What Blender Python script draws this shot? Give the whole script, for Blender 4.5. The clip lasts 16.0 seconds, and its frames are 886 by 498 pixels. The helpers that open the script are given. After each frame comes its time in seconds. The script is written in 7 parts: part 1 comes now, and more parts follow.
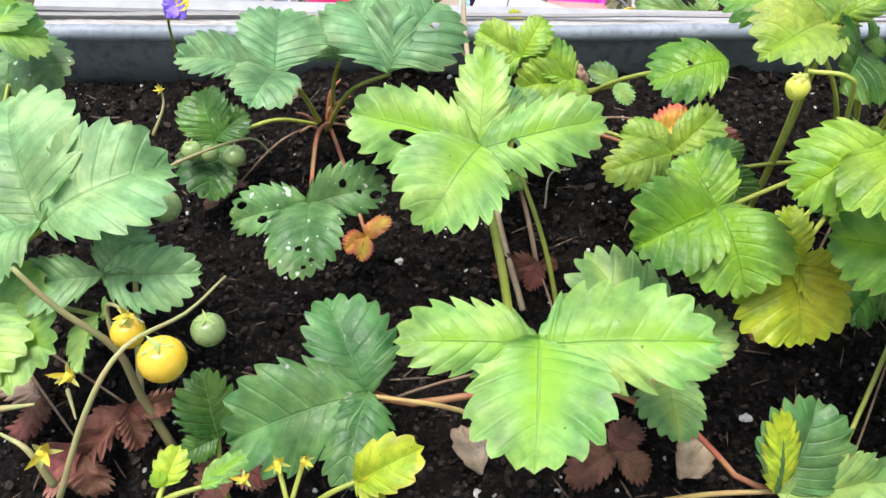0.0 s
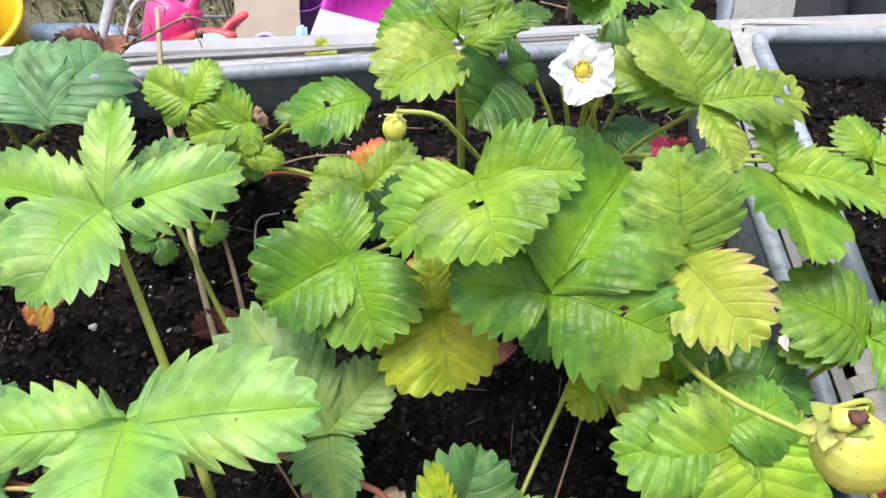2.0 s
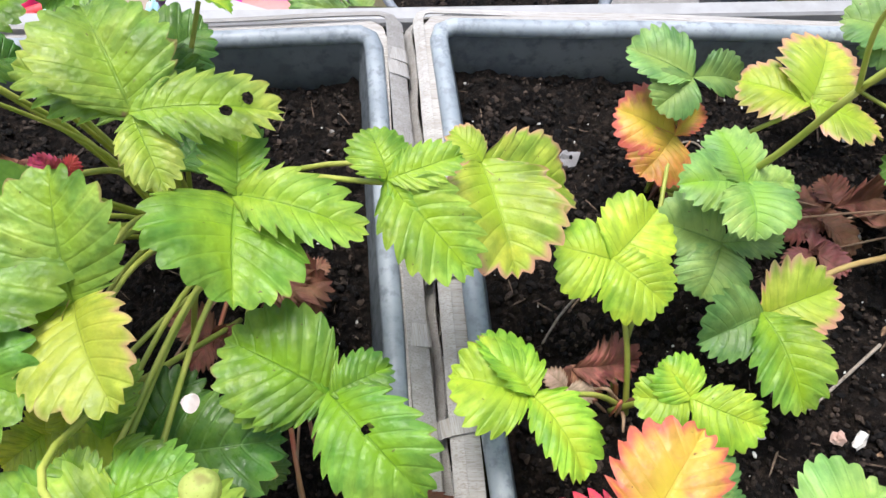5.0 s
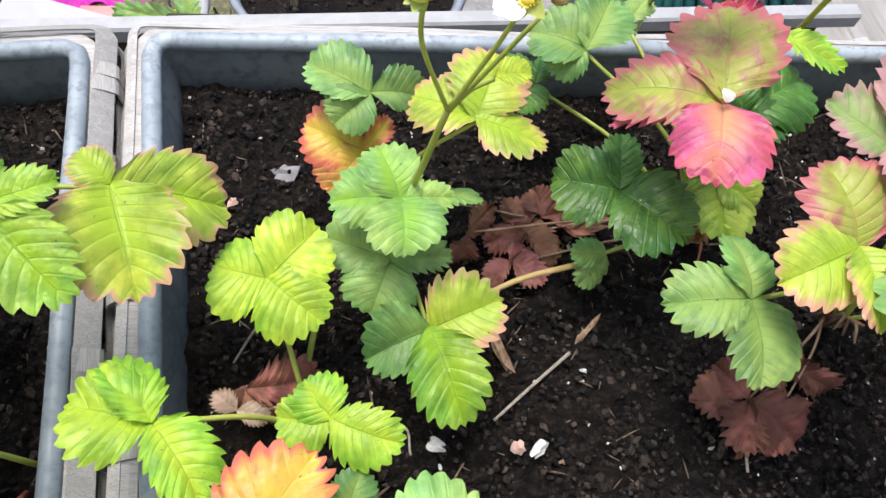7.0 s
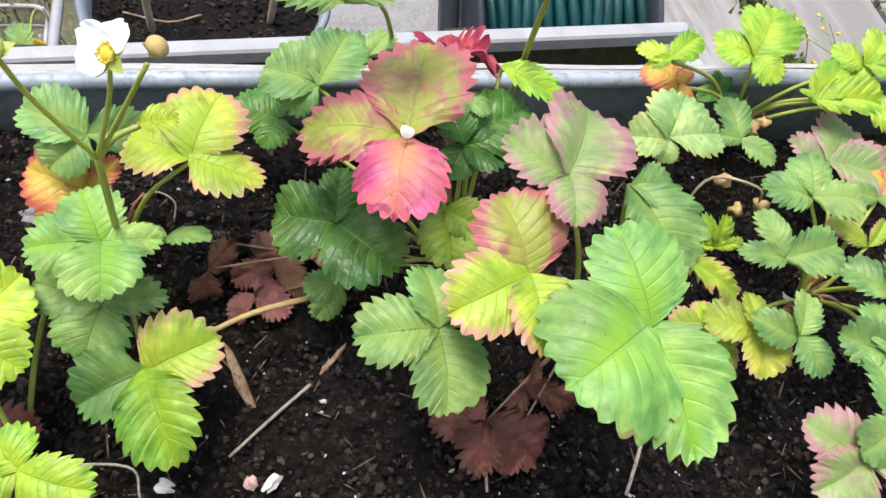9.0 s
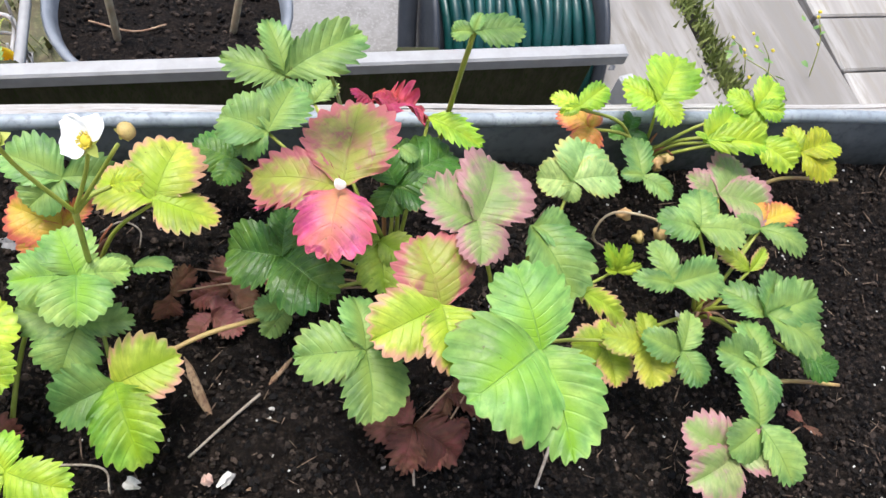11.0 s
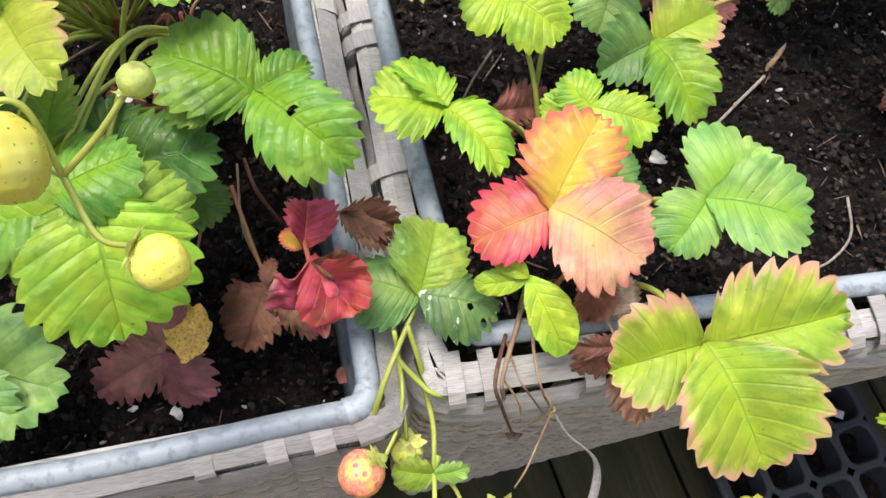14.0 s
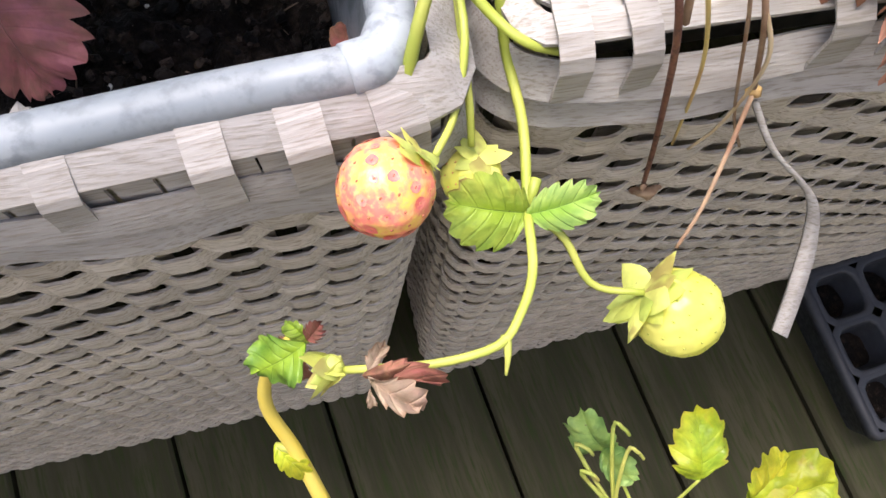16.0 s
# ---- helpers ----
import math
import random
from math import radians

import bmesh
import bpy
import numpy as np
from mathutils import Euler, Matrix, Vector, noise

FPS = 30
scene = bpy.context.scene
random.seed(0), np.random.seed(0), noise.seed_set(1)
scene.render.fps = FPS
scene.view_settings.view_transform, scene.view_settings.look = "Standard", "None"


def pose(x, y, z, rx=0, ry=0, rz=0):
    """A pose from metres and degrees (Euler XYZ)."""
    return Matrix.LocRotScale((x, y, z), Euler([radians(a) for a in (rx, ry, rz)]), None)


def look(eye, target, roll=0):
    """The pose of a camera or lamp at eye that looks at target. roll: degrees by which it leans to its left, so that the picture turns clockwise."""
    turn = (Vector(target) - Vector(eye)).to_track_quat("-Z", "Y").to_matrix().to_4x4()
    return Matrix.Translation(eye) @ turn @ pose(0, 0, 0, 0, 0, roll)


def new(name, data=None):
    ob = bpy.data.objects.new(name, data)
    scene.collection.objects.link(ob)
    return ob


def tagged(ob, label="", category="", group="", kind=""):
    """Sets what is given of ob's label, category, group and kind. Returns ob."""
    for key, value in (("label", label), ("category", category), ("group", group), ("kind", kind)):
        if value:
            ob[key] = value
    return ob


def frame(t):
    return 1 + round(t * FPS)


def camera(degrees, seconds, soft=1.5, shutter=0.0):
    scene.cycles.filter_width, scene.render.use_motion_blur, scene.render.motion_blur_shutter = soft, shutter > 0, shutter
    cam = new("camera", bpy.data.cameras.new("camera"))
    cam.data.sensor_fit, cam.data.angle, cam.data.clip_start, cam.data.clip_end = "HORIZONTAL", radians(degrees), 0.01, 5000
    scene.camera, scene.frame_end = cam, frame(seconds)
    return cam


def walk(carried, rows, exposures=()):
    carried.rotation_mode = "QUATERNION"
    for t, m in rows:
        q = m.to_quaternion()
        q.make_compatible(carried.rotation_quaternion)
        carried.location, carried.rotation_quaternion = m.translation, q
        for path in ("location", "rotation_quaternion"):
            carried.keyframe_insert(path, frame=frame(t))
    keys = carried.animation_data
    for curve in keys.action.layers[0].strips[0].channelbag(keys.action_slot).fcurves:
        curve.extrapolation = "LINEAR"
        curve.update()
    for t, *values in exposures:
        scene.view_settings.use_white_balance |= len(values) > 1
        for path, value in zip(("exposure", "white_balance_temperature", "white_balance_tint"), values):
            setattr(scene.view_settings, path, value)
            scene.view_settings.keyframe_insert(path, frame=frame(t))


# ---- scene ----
cam = camera(59.3, 16.0)
METRES, EYE, TILT, LEAN, TURN = 1.36, 0.945, -62.85, 0.26, 4.52
ROWS = [
    (0.0, 0.0, 0.0, 0.0, 0.0, 0.0, -0.0),
    (0.5, 0.0287, 0.0027, 0.0051, -0.78, 0.41, 0.89),
    (1.0, 0.052, 0.0051, 0.0076, -1.79, 0.76, 1.89),
    (1.5, 0.0785, 0.0049, 0.0113, -2.91, 0.95, 3.24),
    (2.0, 0.1009, 0.0117, 0.0091, -4.15, 0.97, 4.74),
    (2.5, 0.1087, 0.0101, 0.0179, -5.16, 1.06, 5.65),
    (3.0, 0.099, 0.0071, 0.0303, -5.35, 1.03, 5.7),
    (3.5, 0.1207, 0.0197, 0.0311, -4.72, 0.95, 4.87),
    (4.0, 0.1742, 0.0281, 0.0135, -4.04, 0.56, 3.77),
    (4.5, 0.222, 0.0396, 0.0059, -3.79, -0.03, 3.26),
    (5.0, 0.2615, 0.0365, 0.0135, -4.38, -0.7, 3.56),
    (7.5, 0.3712, 0.0237, 0.0135, -9.78, -0.97, 5.21),
    (8.0, 0.3886, 0.0159, 0.0162, -10.72, -0.74, 5.69),
    (8.5, 0.4176, 0.0113, 0.0166, -12.01, -0.42, 6.45),
    (9.0, 0.4343, 0.0091, 0.0118, -13.34, -0.48, 7.21),
    (9.5, 0.4578, 0.0029, 0.0108, -14.81, -0.77, 7.88),
    (12.0, 0.3811, -0.0683, 0.0218, -15.45, -2.02, 5.95),
    (12.5, 0.3171, -0.0783, 0.004, -13.65, -2.16, 6.07),
    (13.0, 0.2707, -0.0741, -0.0126, -11.57, -2.67, 6.9),
    (13.5, 0.2616, -0.037, -0.0343, -9.82, -3.65, 8.1),
    (14.0, 0.2604, 0.0113, -0.0574, -8.4, -5.18, 9.29),
    (14.5, 0.2569, 0.0549, -0.0836, -7.35, -6.76, 10.13),
    (15.0, 0.2514, 0.0898, -0.1026, -6.96, -8.48, 10.64),
    (15.5, 0.2514, 0.1165, -0.1238, -7.16, -9.76, 10.92),
    (16.0, 0.2505, 0.1368, -0.1341, -7.69, -10.61, 11.01),
]
walk(cam, [(t, pose(0, 0, EYE, TILT, LEAN, TURN) @ pose(METRES * x, METRES * y, METRES * z, 90 + pitch, roll, yaw)) for t, x, y, z, yaw, pitch, roll in ROWS],
     exposures=((0.0, 0.82, 6150, 10), (3.5, 0.66, 6150, 10), (5.0, 0.78, 6150, 10), (8.5, 0.76, 6150, 10), (12.5, 0.74, 6200, 10), (14.5, 0.78, 6350, 10), (15.2, 1.10, 6400, 17), (16.0, 1.2, 6450, 17)))

# ---- world, sun, exposure ----
world = bpy.data.worlds.new("world")
scene.world = world
world.use_nodes = True
wt = world.node_tree
sky = wt.nodes.new("ShaderNodeTexSky")
sky.sky_type = "NISHITA"
sky.sun_disc = False
sky.sun_elevation, sky.sun_rotation = radians(74), radians(-33)
sky.air_density, sky.dust_density, sky.ozone_density = 1.0, 4.0, 1.0
wt.nodes["Background"].inputs["Strength"].default_value = 0.15
wt.links.new(sky.outputs[0], wt.nodes["Background"].inputs["Color"])
sun = new("sun", bpy.data.lights.new("sun", "SUN"))
sun.data.energy, sun.data.angle, sun.data.color = 2.1, radians(26), (1.0, 0.97, 0.92)
sun.matrix_world = look((-0.45, 0.7, 2.9), (0, 0, 0))


# ---- materials ----
def material(name, rough=0.6, metal=0.0):
    m = bpy.data.materials.new(name)
    m.use_nodes = True
    b = m.node_tree.nodes["Principled BSDF"]
    b.inputs["Roughness"].default_value = rough
    b.inputs["Metallic"].default_value = metal
    return m, m.node_tree, b


def math_node(nt, op, a, b=None, clamp=False):
    n = nt.nodes.new("ShaderNodeMath")
    n.operation, n.use_clamp = op, clamp
    for i, v in enumerate((a, b)):
        if v is None:
            continue
        if isinstance(v, (int, float)):
            n.inputs[i].default_value = v
        else:
            nt.links.new(v, n.inputs[i])
    return n.outputs[0]


def madd(nt, value, times, plus):
    n = nt.nodes.new("ShaderNodeMath")
    n.operation = "MULTIPLY_ADD"
    nt.links.new(value, n.inputs[0])
    n.inputs[1].default_value, n.inputs[2].default_value = times, plus
    return n.outputs[0]


def step_node(nt, value, lo, hi, to0=0.0, to1=1.0):
    n = nt.nodes.new("ShaderNodeMapRange")
    n.interpolation_type = "SMOOTHSTEP"
    nt.links.new(value, n.inputs[0])
    for i, v in enumerate((lo, hi, to0, to1)):
        n.inputs[1 + i].default_value = v
    return n.outputs[0]


def mix(nt, fac, a, b):
    n = nt.nodes.new("ShaderNodeMix")
    n.data_type = "RGBA"
    for sock, v in ((n.inputs[0], fac), (n.inputs[6], a), (n.inputs[7], b)):
        if isinstance(v, (int, float)):
            sock.default_value = v
        elif isinstance(v, tuple):
            sock.default_value = (*v, 1)
        else:
            nt.links.new(v, sock)
    return n.outputs[2]


def noise_node(nt, scale, detail=3.0, rough=0.55, vec=None, distort=0.0):
    n = nt.nodes.new("ShaderNodeTexNoise")
    n.inputs["Scale"].default_value, n.inputs["Detail"].default_value = scale, detail
    n.inputs["Roughness"].default_value, n.inputs["Distortion"].default_value = rough, distort
    if vec is not None:
        nt.links.new(vec, n.inputs["Vector"])
    return n.outputs[0]


def bump(nt, b, height, strength, distance):
    n = nt.nodes.new("ShaderNodeBump")
    n.inputs["Strength"].default_value, n.inputs["Distance"].default_value = strength, distance
    nt.links.new(height, n.inputs["Height"])
    nt.links.new(n.outputs[0], b.inputs["Normal"])


def coords(nt, which="Object", scale=(1, 1, 1), turn=(0, 0, 0)):
    c = nt.nodes.new("ShaderNodeTexCoord")
    m = nt.nodes.new("ShaderNodeMapping")
    m.inputs["Scale"].default_value, m.inputs["Rotation"].default_value = scale, turn
    nt.links.new(c.outputs[which], m.inputs["Vector"])
    return m.outputs[0]


def random_node(nt):
    return nt.nodes.new("ShaderNodeObjectInfo").outputs["Random"]


def leaf_material(name, base, second, edge=None, edge_from=0.7, vein=(0.3, 0.45, 0.12), spot=None, spot_at=0.7, spot_size=110, rough=0.42, thin=0.22, blush=None, blush_at=0.55, vein_by=0.3, heart=None, pucker=1.0):
    """Leaf blade: UV x runs across (0.5 is the midrib), UV y along the margin's veins."""
    m, nt, b = material(name, rough)
    base, second, edge, vein, blush, heart = (c and tuple(0.85 * v for v in c) for c in (base, second, edge, vein, blush, heart))
    uv = nt.nodes.new("ShaderNodeUVMap")
    sep = nt.nodes.new("ShaderNodeSeparateXYZ")
    nt.links.new(uv.outputs[0], sep.inputs[0])
    across = math_node(nt, "ABSOLUTE", madd(nt, sep.outputs[0], 2.0, -1.0))
    along = sep.outputs[1]
    obj = coords(nt, "Object")
    rnd = random_node(nt)
    shift = nt.nodes.new("ShaderNodeVectorMath")
    shift.operation = "ADD"
    nt.links.new(obj, shift.inputs[0])
    nt.links.new(rnd, shift.inputs[1])
    vec = shift.outputs[0]
    big = noise_node(nt, 30, 3, 0.6, vec)
    fine = noise_node(nt, 420, 4, 0.6, vec)
    tone = math_node(nt, "ADD", step_node(nt, big, 0.35, 0.68), madd(nt, rnd, 0.5, -0.25), True)
    col = mix(nt, tone, base, second)
    if blush is not None:
        bl = noise_node(nt, 70, 4, 0.65, vec, 1.2)
        col = mix(nt, step_node(nt, bl, blush_at - 0.07, blush_at + 0.1), col, blush)
    cool = noise_node(nt, 24, 2, 0.5, vec, 0.4)
    hsv = nt.nodes.new("ShaderNodeHueSaturation")
    nt.links.new(col, hsv.inputs["Color"])
    nt.links.new(step_node(nt, cool, 0.3, 0.7, 0.468, 0.508), hsv.inputs["Hue"])
    nt.links.new(step_node(nt, big, 0.3, 0.7, 0.72, 1.2), hsv.inputs["Value"])
    col = hsv.outputs[0]
    # blotches drawn out along the side veins, and a finer mottle
    lanes = nt.nodes.new("ShaderNodeCombineXYZ")
    nt.links.new(math_node(nt, "MULTIPLY", across, 1.1), lanes.inputs[0])
    nt.links.new(math_node(nt, "MULTIPLY", along, 0.9), lanes.inputs[1])
    nt.links.new(math_node(nt, "ADD", math_node(nt, "MULTIPLY", rnd, 90.0), sep.outputs[0]), lanes.inputs[2])
    lane = noise_node(nt, 1.5, 3, 0.6, lanes.outputs[0])
    mottle = noise_node(nt, 130, 3, 0.65, vec)
    shade = nt.nodes.new("ShaderNodeHueSaturation")
    nt.links.new(col, shade.inputs["Color"])
    nt.links.new(step_node(nt, lane, 0.32, 0.68, 0.512, 0.488), shade.inputs["Hue"])
    nt.links.new(math_node(nt, "MULTIPLY", step_node(nt, lane, 0.32, 0.68, 0.84, 1.22), step_node(nt, mottle, 0.3, 0.7, 0.84, 1.14)), shade.inputs["Value"])
    col = shade.outputs[0]
    if heart is not None:
        inner = math_node(nt, "MULTIPLY", step_node(nt, across, 0.0, 0.75, 1.0, 0.0), step_node(nt, noise_node(nt, 48, 2, 0.5, vec), 0.30, 0.62, 0.15, 1.0))
        col = mix(nt, inner, col, heart)
    saw = math_node(nt, "PINGPONG", along, 0.5)
    tert = math_node(nt, "ADD", math_node(nt, "MULTIPLY", noise_node(nt, 640, 3, 0.6, vec), 0.26), math_node(nt, "MULTIPLY", noise_node(nt, 150, 2, 0.5, vec), 1.6 * pucker))
    veins = step_node(nt, saw, 0.0, 0.11, 1.0, 0.0)
    mid = step_node(nt, across, 0.006, 0.035, 1.0, 0.0)
    veins = math_node(nt, "MAXIMUM", math_node(nt, "MULTIPLY", veins, vein_by), mid)
    col = mix(nt, math_node(nt, "MULTIPLY", veins, 0.5), col, vein)
    if edge is not None:
        rim = math_node(nt, "ADD", across, madd(nt, big, 0.9, -0.45))
        col = mix(nt, step_node(nt, rim, edge_from, edge_from + 0.3), col, edge)
    if spot is not None:
        sp = noise_node(nt, spot_size, 2, 0.5, vec)
        col = mix(nt, step_node(nt, sp, spot_at, spot_at + 0.05), col, spot)
    col = mix(nt, step_node(nt, fine, 0.3, 0.75, 0.0, 0.22), col, second)
    # scorched tooth tips and small brown specks
    tips = math_node(nt, "ADD", across, madd(nt, noise_node(nt, 60, 3, 0.6, vec), 0.5, -0.30))
    col = mix(nt, step_node(nt, tips, 0.965, 1.02, 0.0, 0.7), col, (0.24, 0.13, 0.06))
    specks = noise_node(nt, 330, 2, 0.5, vec)
    col = mix(nt, step_node(nt, specks, 0.735, 0.76, 0.0, 0.75), col, (0.10, 0.06, 0.03))
    nt.links.new(col, b.inputs["Base Color"])
    b.inputs["Specular IOR Level"].default_value = 0.36
    nt.links.new(step_node(nt, fine, 0.3, 0.7, rough - 0.1, rough + 0.12), b.inputs["Roughness"])
    height = math_node(nt, "SUBTRACT", math_node(nt, "MULTIPLY", tert, 0.8), math_node(nt, "MULTIPLY", veins, 0.6))
    bump(nt, b, height, 0.6, 0.0016)
    tr = nt.nodes.new("ShaderNodeBsdfTranslucent")
    nt.links.new(mix(nt, 0.5, col, second), tr.inputs["Color"])
    sh = nt.nodes.new("ShaderNodeMixShader")
    sh.inputs[0].default_value = thin
    nt.links.new(b.outputs[0], sh.inputs[1])
    nt.links.new(tr.outputs[0], sh.inputs[2])
    nt.links.new(sh.outputs[0], nt.nodes["Material Output"].inputs["Surface"])
    return m


def plain_material(name, a, b2, scale=40, rough=0.6, metal=0.0, bump_by=0.3, bump_mm=0.5, stretch=(1, 1, 1), third=None, contrast=(0.35, 0.65)):
    m, nt, b = material(name, rough, metal)
    vec = coords(nt, "Object", stretch)
    n1 = noise_node(nt, scale, 5, 0.6, vec)
    n2 = noise_node(nt, scale * 7, 4, 0.6, vec)
    col = mix(nt, step_node(nt, n1, *contrast), a, b2)
    if third is not None:
        col = mix(nt, step_node(nt, n2, 0.46, 0.68), col, third)
    rnd = random_node(nt)
    hsv = nt.nodes.new("ShaderNodeHueSaturation")
    nt.links.new(col, hsv.inputs["Color"])
    nt.links.new(step_node(nt, rnd, 0, 1, 0.86, 1.12), hsv.inputs["Value"])
    nt.links.new(hsv.outputs[0], b.inputs["Base Color"])
    nt.links.new(step_node(nt, n2, 0.3, 0.7, rough - 0.08, rough + 0.1), b.inputs["Roughness"])
    bump(nt, b, math_node(nt, "ADD", n1, math_node(nt, "MULTIPLY", n2, 0.6)), bump_by, bump_mm / 1000)
    return m


M = {}
M["b"] = leaf_material("leaf_bright_green", (0.180, 0.41, 0.080), (0.315, 0.54, 0.130), vein=(0.25, 0.47, 0.12), edge=(0.40, 0.59, 0.17), edge_from=0.9, heart=(0.29, 0.54, 0.03), pucker=0.35)
M["C"] = leaf_material("leaf_cool_green", (0.13, 0.30, 0.105), (0.22, 0.41, 0.165), vein=(0.12, 0.26, 0.08), edge=(0.27, 0.40, 0.12), edge_from=1.0, pucker=0.4, vein_by=0.6)
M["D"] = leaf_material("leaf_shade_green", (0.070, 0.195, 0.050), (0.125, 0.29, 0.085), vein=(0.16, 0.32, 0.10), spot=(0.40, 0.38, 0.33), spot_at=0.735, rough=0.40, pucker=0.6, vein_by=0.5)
M["g"] = leaf_material("leaf_green", (0.123, 0.28, 0.0692), (0.247, 0.42, 0.111), vein=(0.16, 0.33, 0.0832), heart=(0.334, 0.47, 0.0978), pucker=0.7)
M["a"] = leaf_material("leaf_yellow_green_bright", (0.170, 0.375, 0.028), (0.27, 0.465, 0.055), vein=(0.21, 0.40, 0.04), edge=(0.36, 0.51, 0.08), edge_from=0.95, heart=(0.345, 0.535, 0.018), pucker=1.2)
M["e"] = leaf_material("leaf_yellow_green", (0.085, 0.235, 0.018), (0.18, 0.355, 0.042), vein=(0.13, 0.29, 0.03), heart=(0.23, 0.435, 0.012), rough=0.40, pucker=1.3)
M["d"] = leaf_material("leaf_dark_green", (0.045, 0.145, 0.020), (0.09, 0.23, 0.034), vein=(0.22, 0.40, 0.11), rough=0.34, vein_by=0.6)
M["h"] = leaf_material("leaf_spotted_green", (0.085, 0.205, 0.0557), (0.17, 0.32, 0.0963), vein=(0.13, 0.27, 0.078), spot=(0.62, 0.68, 0.545), spot_at=0.66, spot_size=230, edge=(0.22, 0.17, 0.06), edge_from=1.1, pucker=0.6)
M["l"] = leaf_material("leaf_lime", (0.249, 0.505, 0.0329), (0.407, 0.637, 0.053), vein=(0.271, 0.483, 0.0418), heart=(0.508, 0.659, 0.0418))
M["y"] = leaf_material("leaf_yellow", (0.46, 0.52, 0.02), (0.33, 0.47, 0.03), edge=(0.56, 0.46, 0.05), edge_from=0.9, spot=(0.16, 0.07, 0.02), spot_at=0.72, vein=(0.42, 0.50, 0.03), blush=(0.50, 0.40, 0.03), blush_at=0.68)
M["p"] = leaf_material("leaf_pink_edged", (0.28, 0.45, 0.035), (0.46, 0.56, 0.07), edge=(0.70, 0.34, 0.23), edge_from=0.74, vein=(0.32, 0.48, 0.05), heart=(0.42, 0.60, 0.03), pucker=0.6)
M["u"] = leaf_material("leaf_yellow_pink_edged", (0.32, 0.44, 0.04), (0.46, 0.50, 0.06), edge=(0.60, 0.34, 0.20), edge_from=0.88, vein=(0.36, 0.44, 0.05), heart=(0.44, 0.52, 0.05), spot=(0.30, 0.22, 0.05), spot_at=0.74)
M["q"] = leaf_material("leaf_brown_edged", (0.170, 0.335, 0.038), (0.31, 0.445, 0.068), edge=(0.36, 0.17, 0.10), edge_from=1.02, vein=(0.20, 0.36, 0.05), spot=(0.18, 0.12, 0.05), spot_at=0.76, heart=(0.31, 0.48, 0.03), pucker=1.8)
M["r"] = leaf_material("leaf_red", (0.70, 0.06, 0.17), (0.76, 0.22, 0.20), vein=(0.74, 0.30, 0.20), edge=(0.70, 0.12, 0.17), edge_from=0.85, blush=(0.30, 0.02, 0.08), blush_at=0.55, pucker=0.5, heart=(0.78, 0.36, 0.16))
M["R"] = leaf_material("leaf_red_yellow", (0.62, 0.035, 0.065), (0.70, 0.17, 0.11), vein=(0.76, 0.46, 0.16), edge=(0.70, 0.03, 0.10), edge_from=0.74, heart=(0.76, 0.36, 0.10), pucker=0.4, blush=(0.48, 0.02, 0.05), blush_at=0.60)
M["k"] = leaf_material("leaf_salmon", (0.76, 0.32, 0.23), (0.80, 0.46, 0.27), vein=(0.78, 0.52, 0.16), edge=(0.72, 0.16, 0.15), edge_from=0.88, heart=(0.80, 0.60, 0.16), pucker=0.4)
M["P"] = leaf_material("leaf_mauve_green", (0.28, 0.41, 0.13), (0.42, 0.44, 0.20), edge=(0.52, 0.24, 0.26), edge_from=0.62, vein=(0.36, 0.44, 0.16), blush=(0.46, 0.28, 0.25), blush_at=0.57, heart=(0.30, 0.46, 0.11), pucker=0.5)
M["W"] = leaf_material("leaf_pale_yellow_edged", (0.27, 0.47, 0.12), (0.38, 0.56, 0.19), edge=(0.62, 0.50, 0.13), edge_from=0.85, vein=(0.34, 0.52, 0.15), pucker=0.6)
M["L"] = leaf_material("leaf_pale_green", (0.19, 0.40, 0.13), (0.29, 0.50, 0.20), vein=(0.17, 0.35, 0.11), pucker=0.4, vein_by=0.5)
M["m"] = leaf_material("leaf_mottled_red_green", (0.36, 0.40, 0.06), (0.46, 0.34, 0.12), vein=(0.42, 0.42, 0.08), edge=(0.56, 0.14, 0.17), edge_from=0.62, blush=(0.44, 0.11, 0.14), blush_at=0.53, heart=(0.42, 0.50, 0.06), pucker=0.5)
M["o"] = leaf_material("leaf_orange", (0.68, 0.28, 0.06), (0.74, 0.44, 0.08), vein=(0.72, 0.50, 0.08), edge=(0.66, 0.12, 0.10), edge_from=0.7, blush=(0.60, 0.14, 0.10), blush_at=0.6, heart=(0.74, 0.58, 0.05))
M["s"] = leaf_material("leaf_dry_tan", (0.46, 0.34, 0.22), (0.58, 0.46, 0.32), vein=(0.42, 0.30, 0.19), edge=(0.32, 0.20, 0.12), edge_from=0.7, rough=0.75, thin=0.15)
M["n"] = leaf_material("leaf_dead_brown", (0.145, 0.060, 0.034), (0.27, 0.130, 0.070), vein=(0.24, 0.12, 0.07), edge=(0.12, 0.05, 0.03), edge_from=0.9, rough=0.68, thin=0.1, blush=(0.14, 0.06, 0.035), blush_at=0.56, vein_by=0.2)
M["t"] = leaf_material("leaf_dead_maroon", (0.200, 0.072, 0.060), (0.32, 0.140, 0.105), vein=(0.24, 0.10, 0.085), edge=(0.36, 0.18, 0.15), edge_from=1.1, rough=0.6, thin=0.06, blush=(0.25, 0.115, 0.075), blush_at=0.56, vein_by=0.15)
M["w"] = leaf_material("leaf_dead_rust", (0.40, 0.19, 0.11), (0.29, 0.12, 0.07), vein=(0.22, 0.10, 0.06), edge=(0.52, 0.26, 0.18), edge_from=0.75, rough=0.75, thin=0.12, blush=(0.20, 0.10, 0.06), blush_at=0.56)
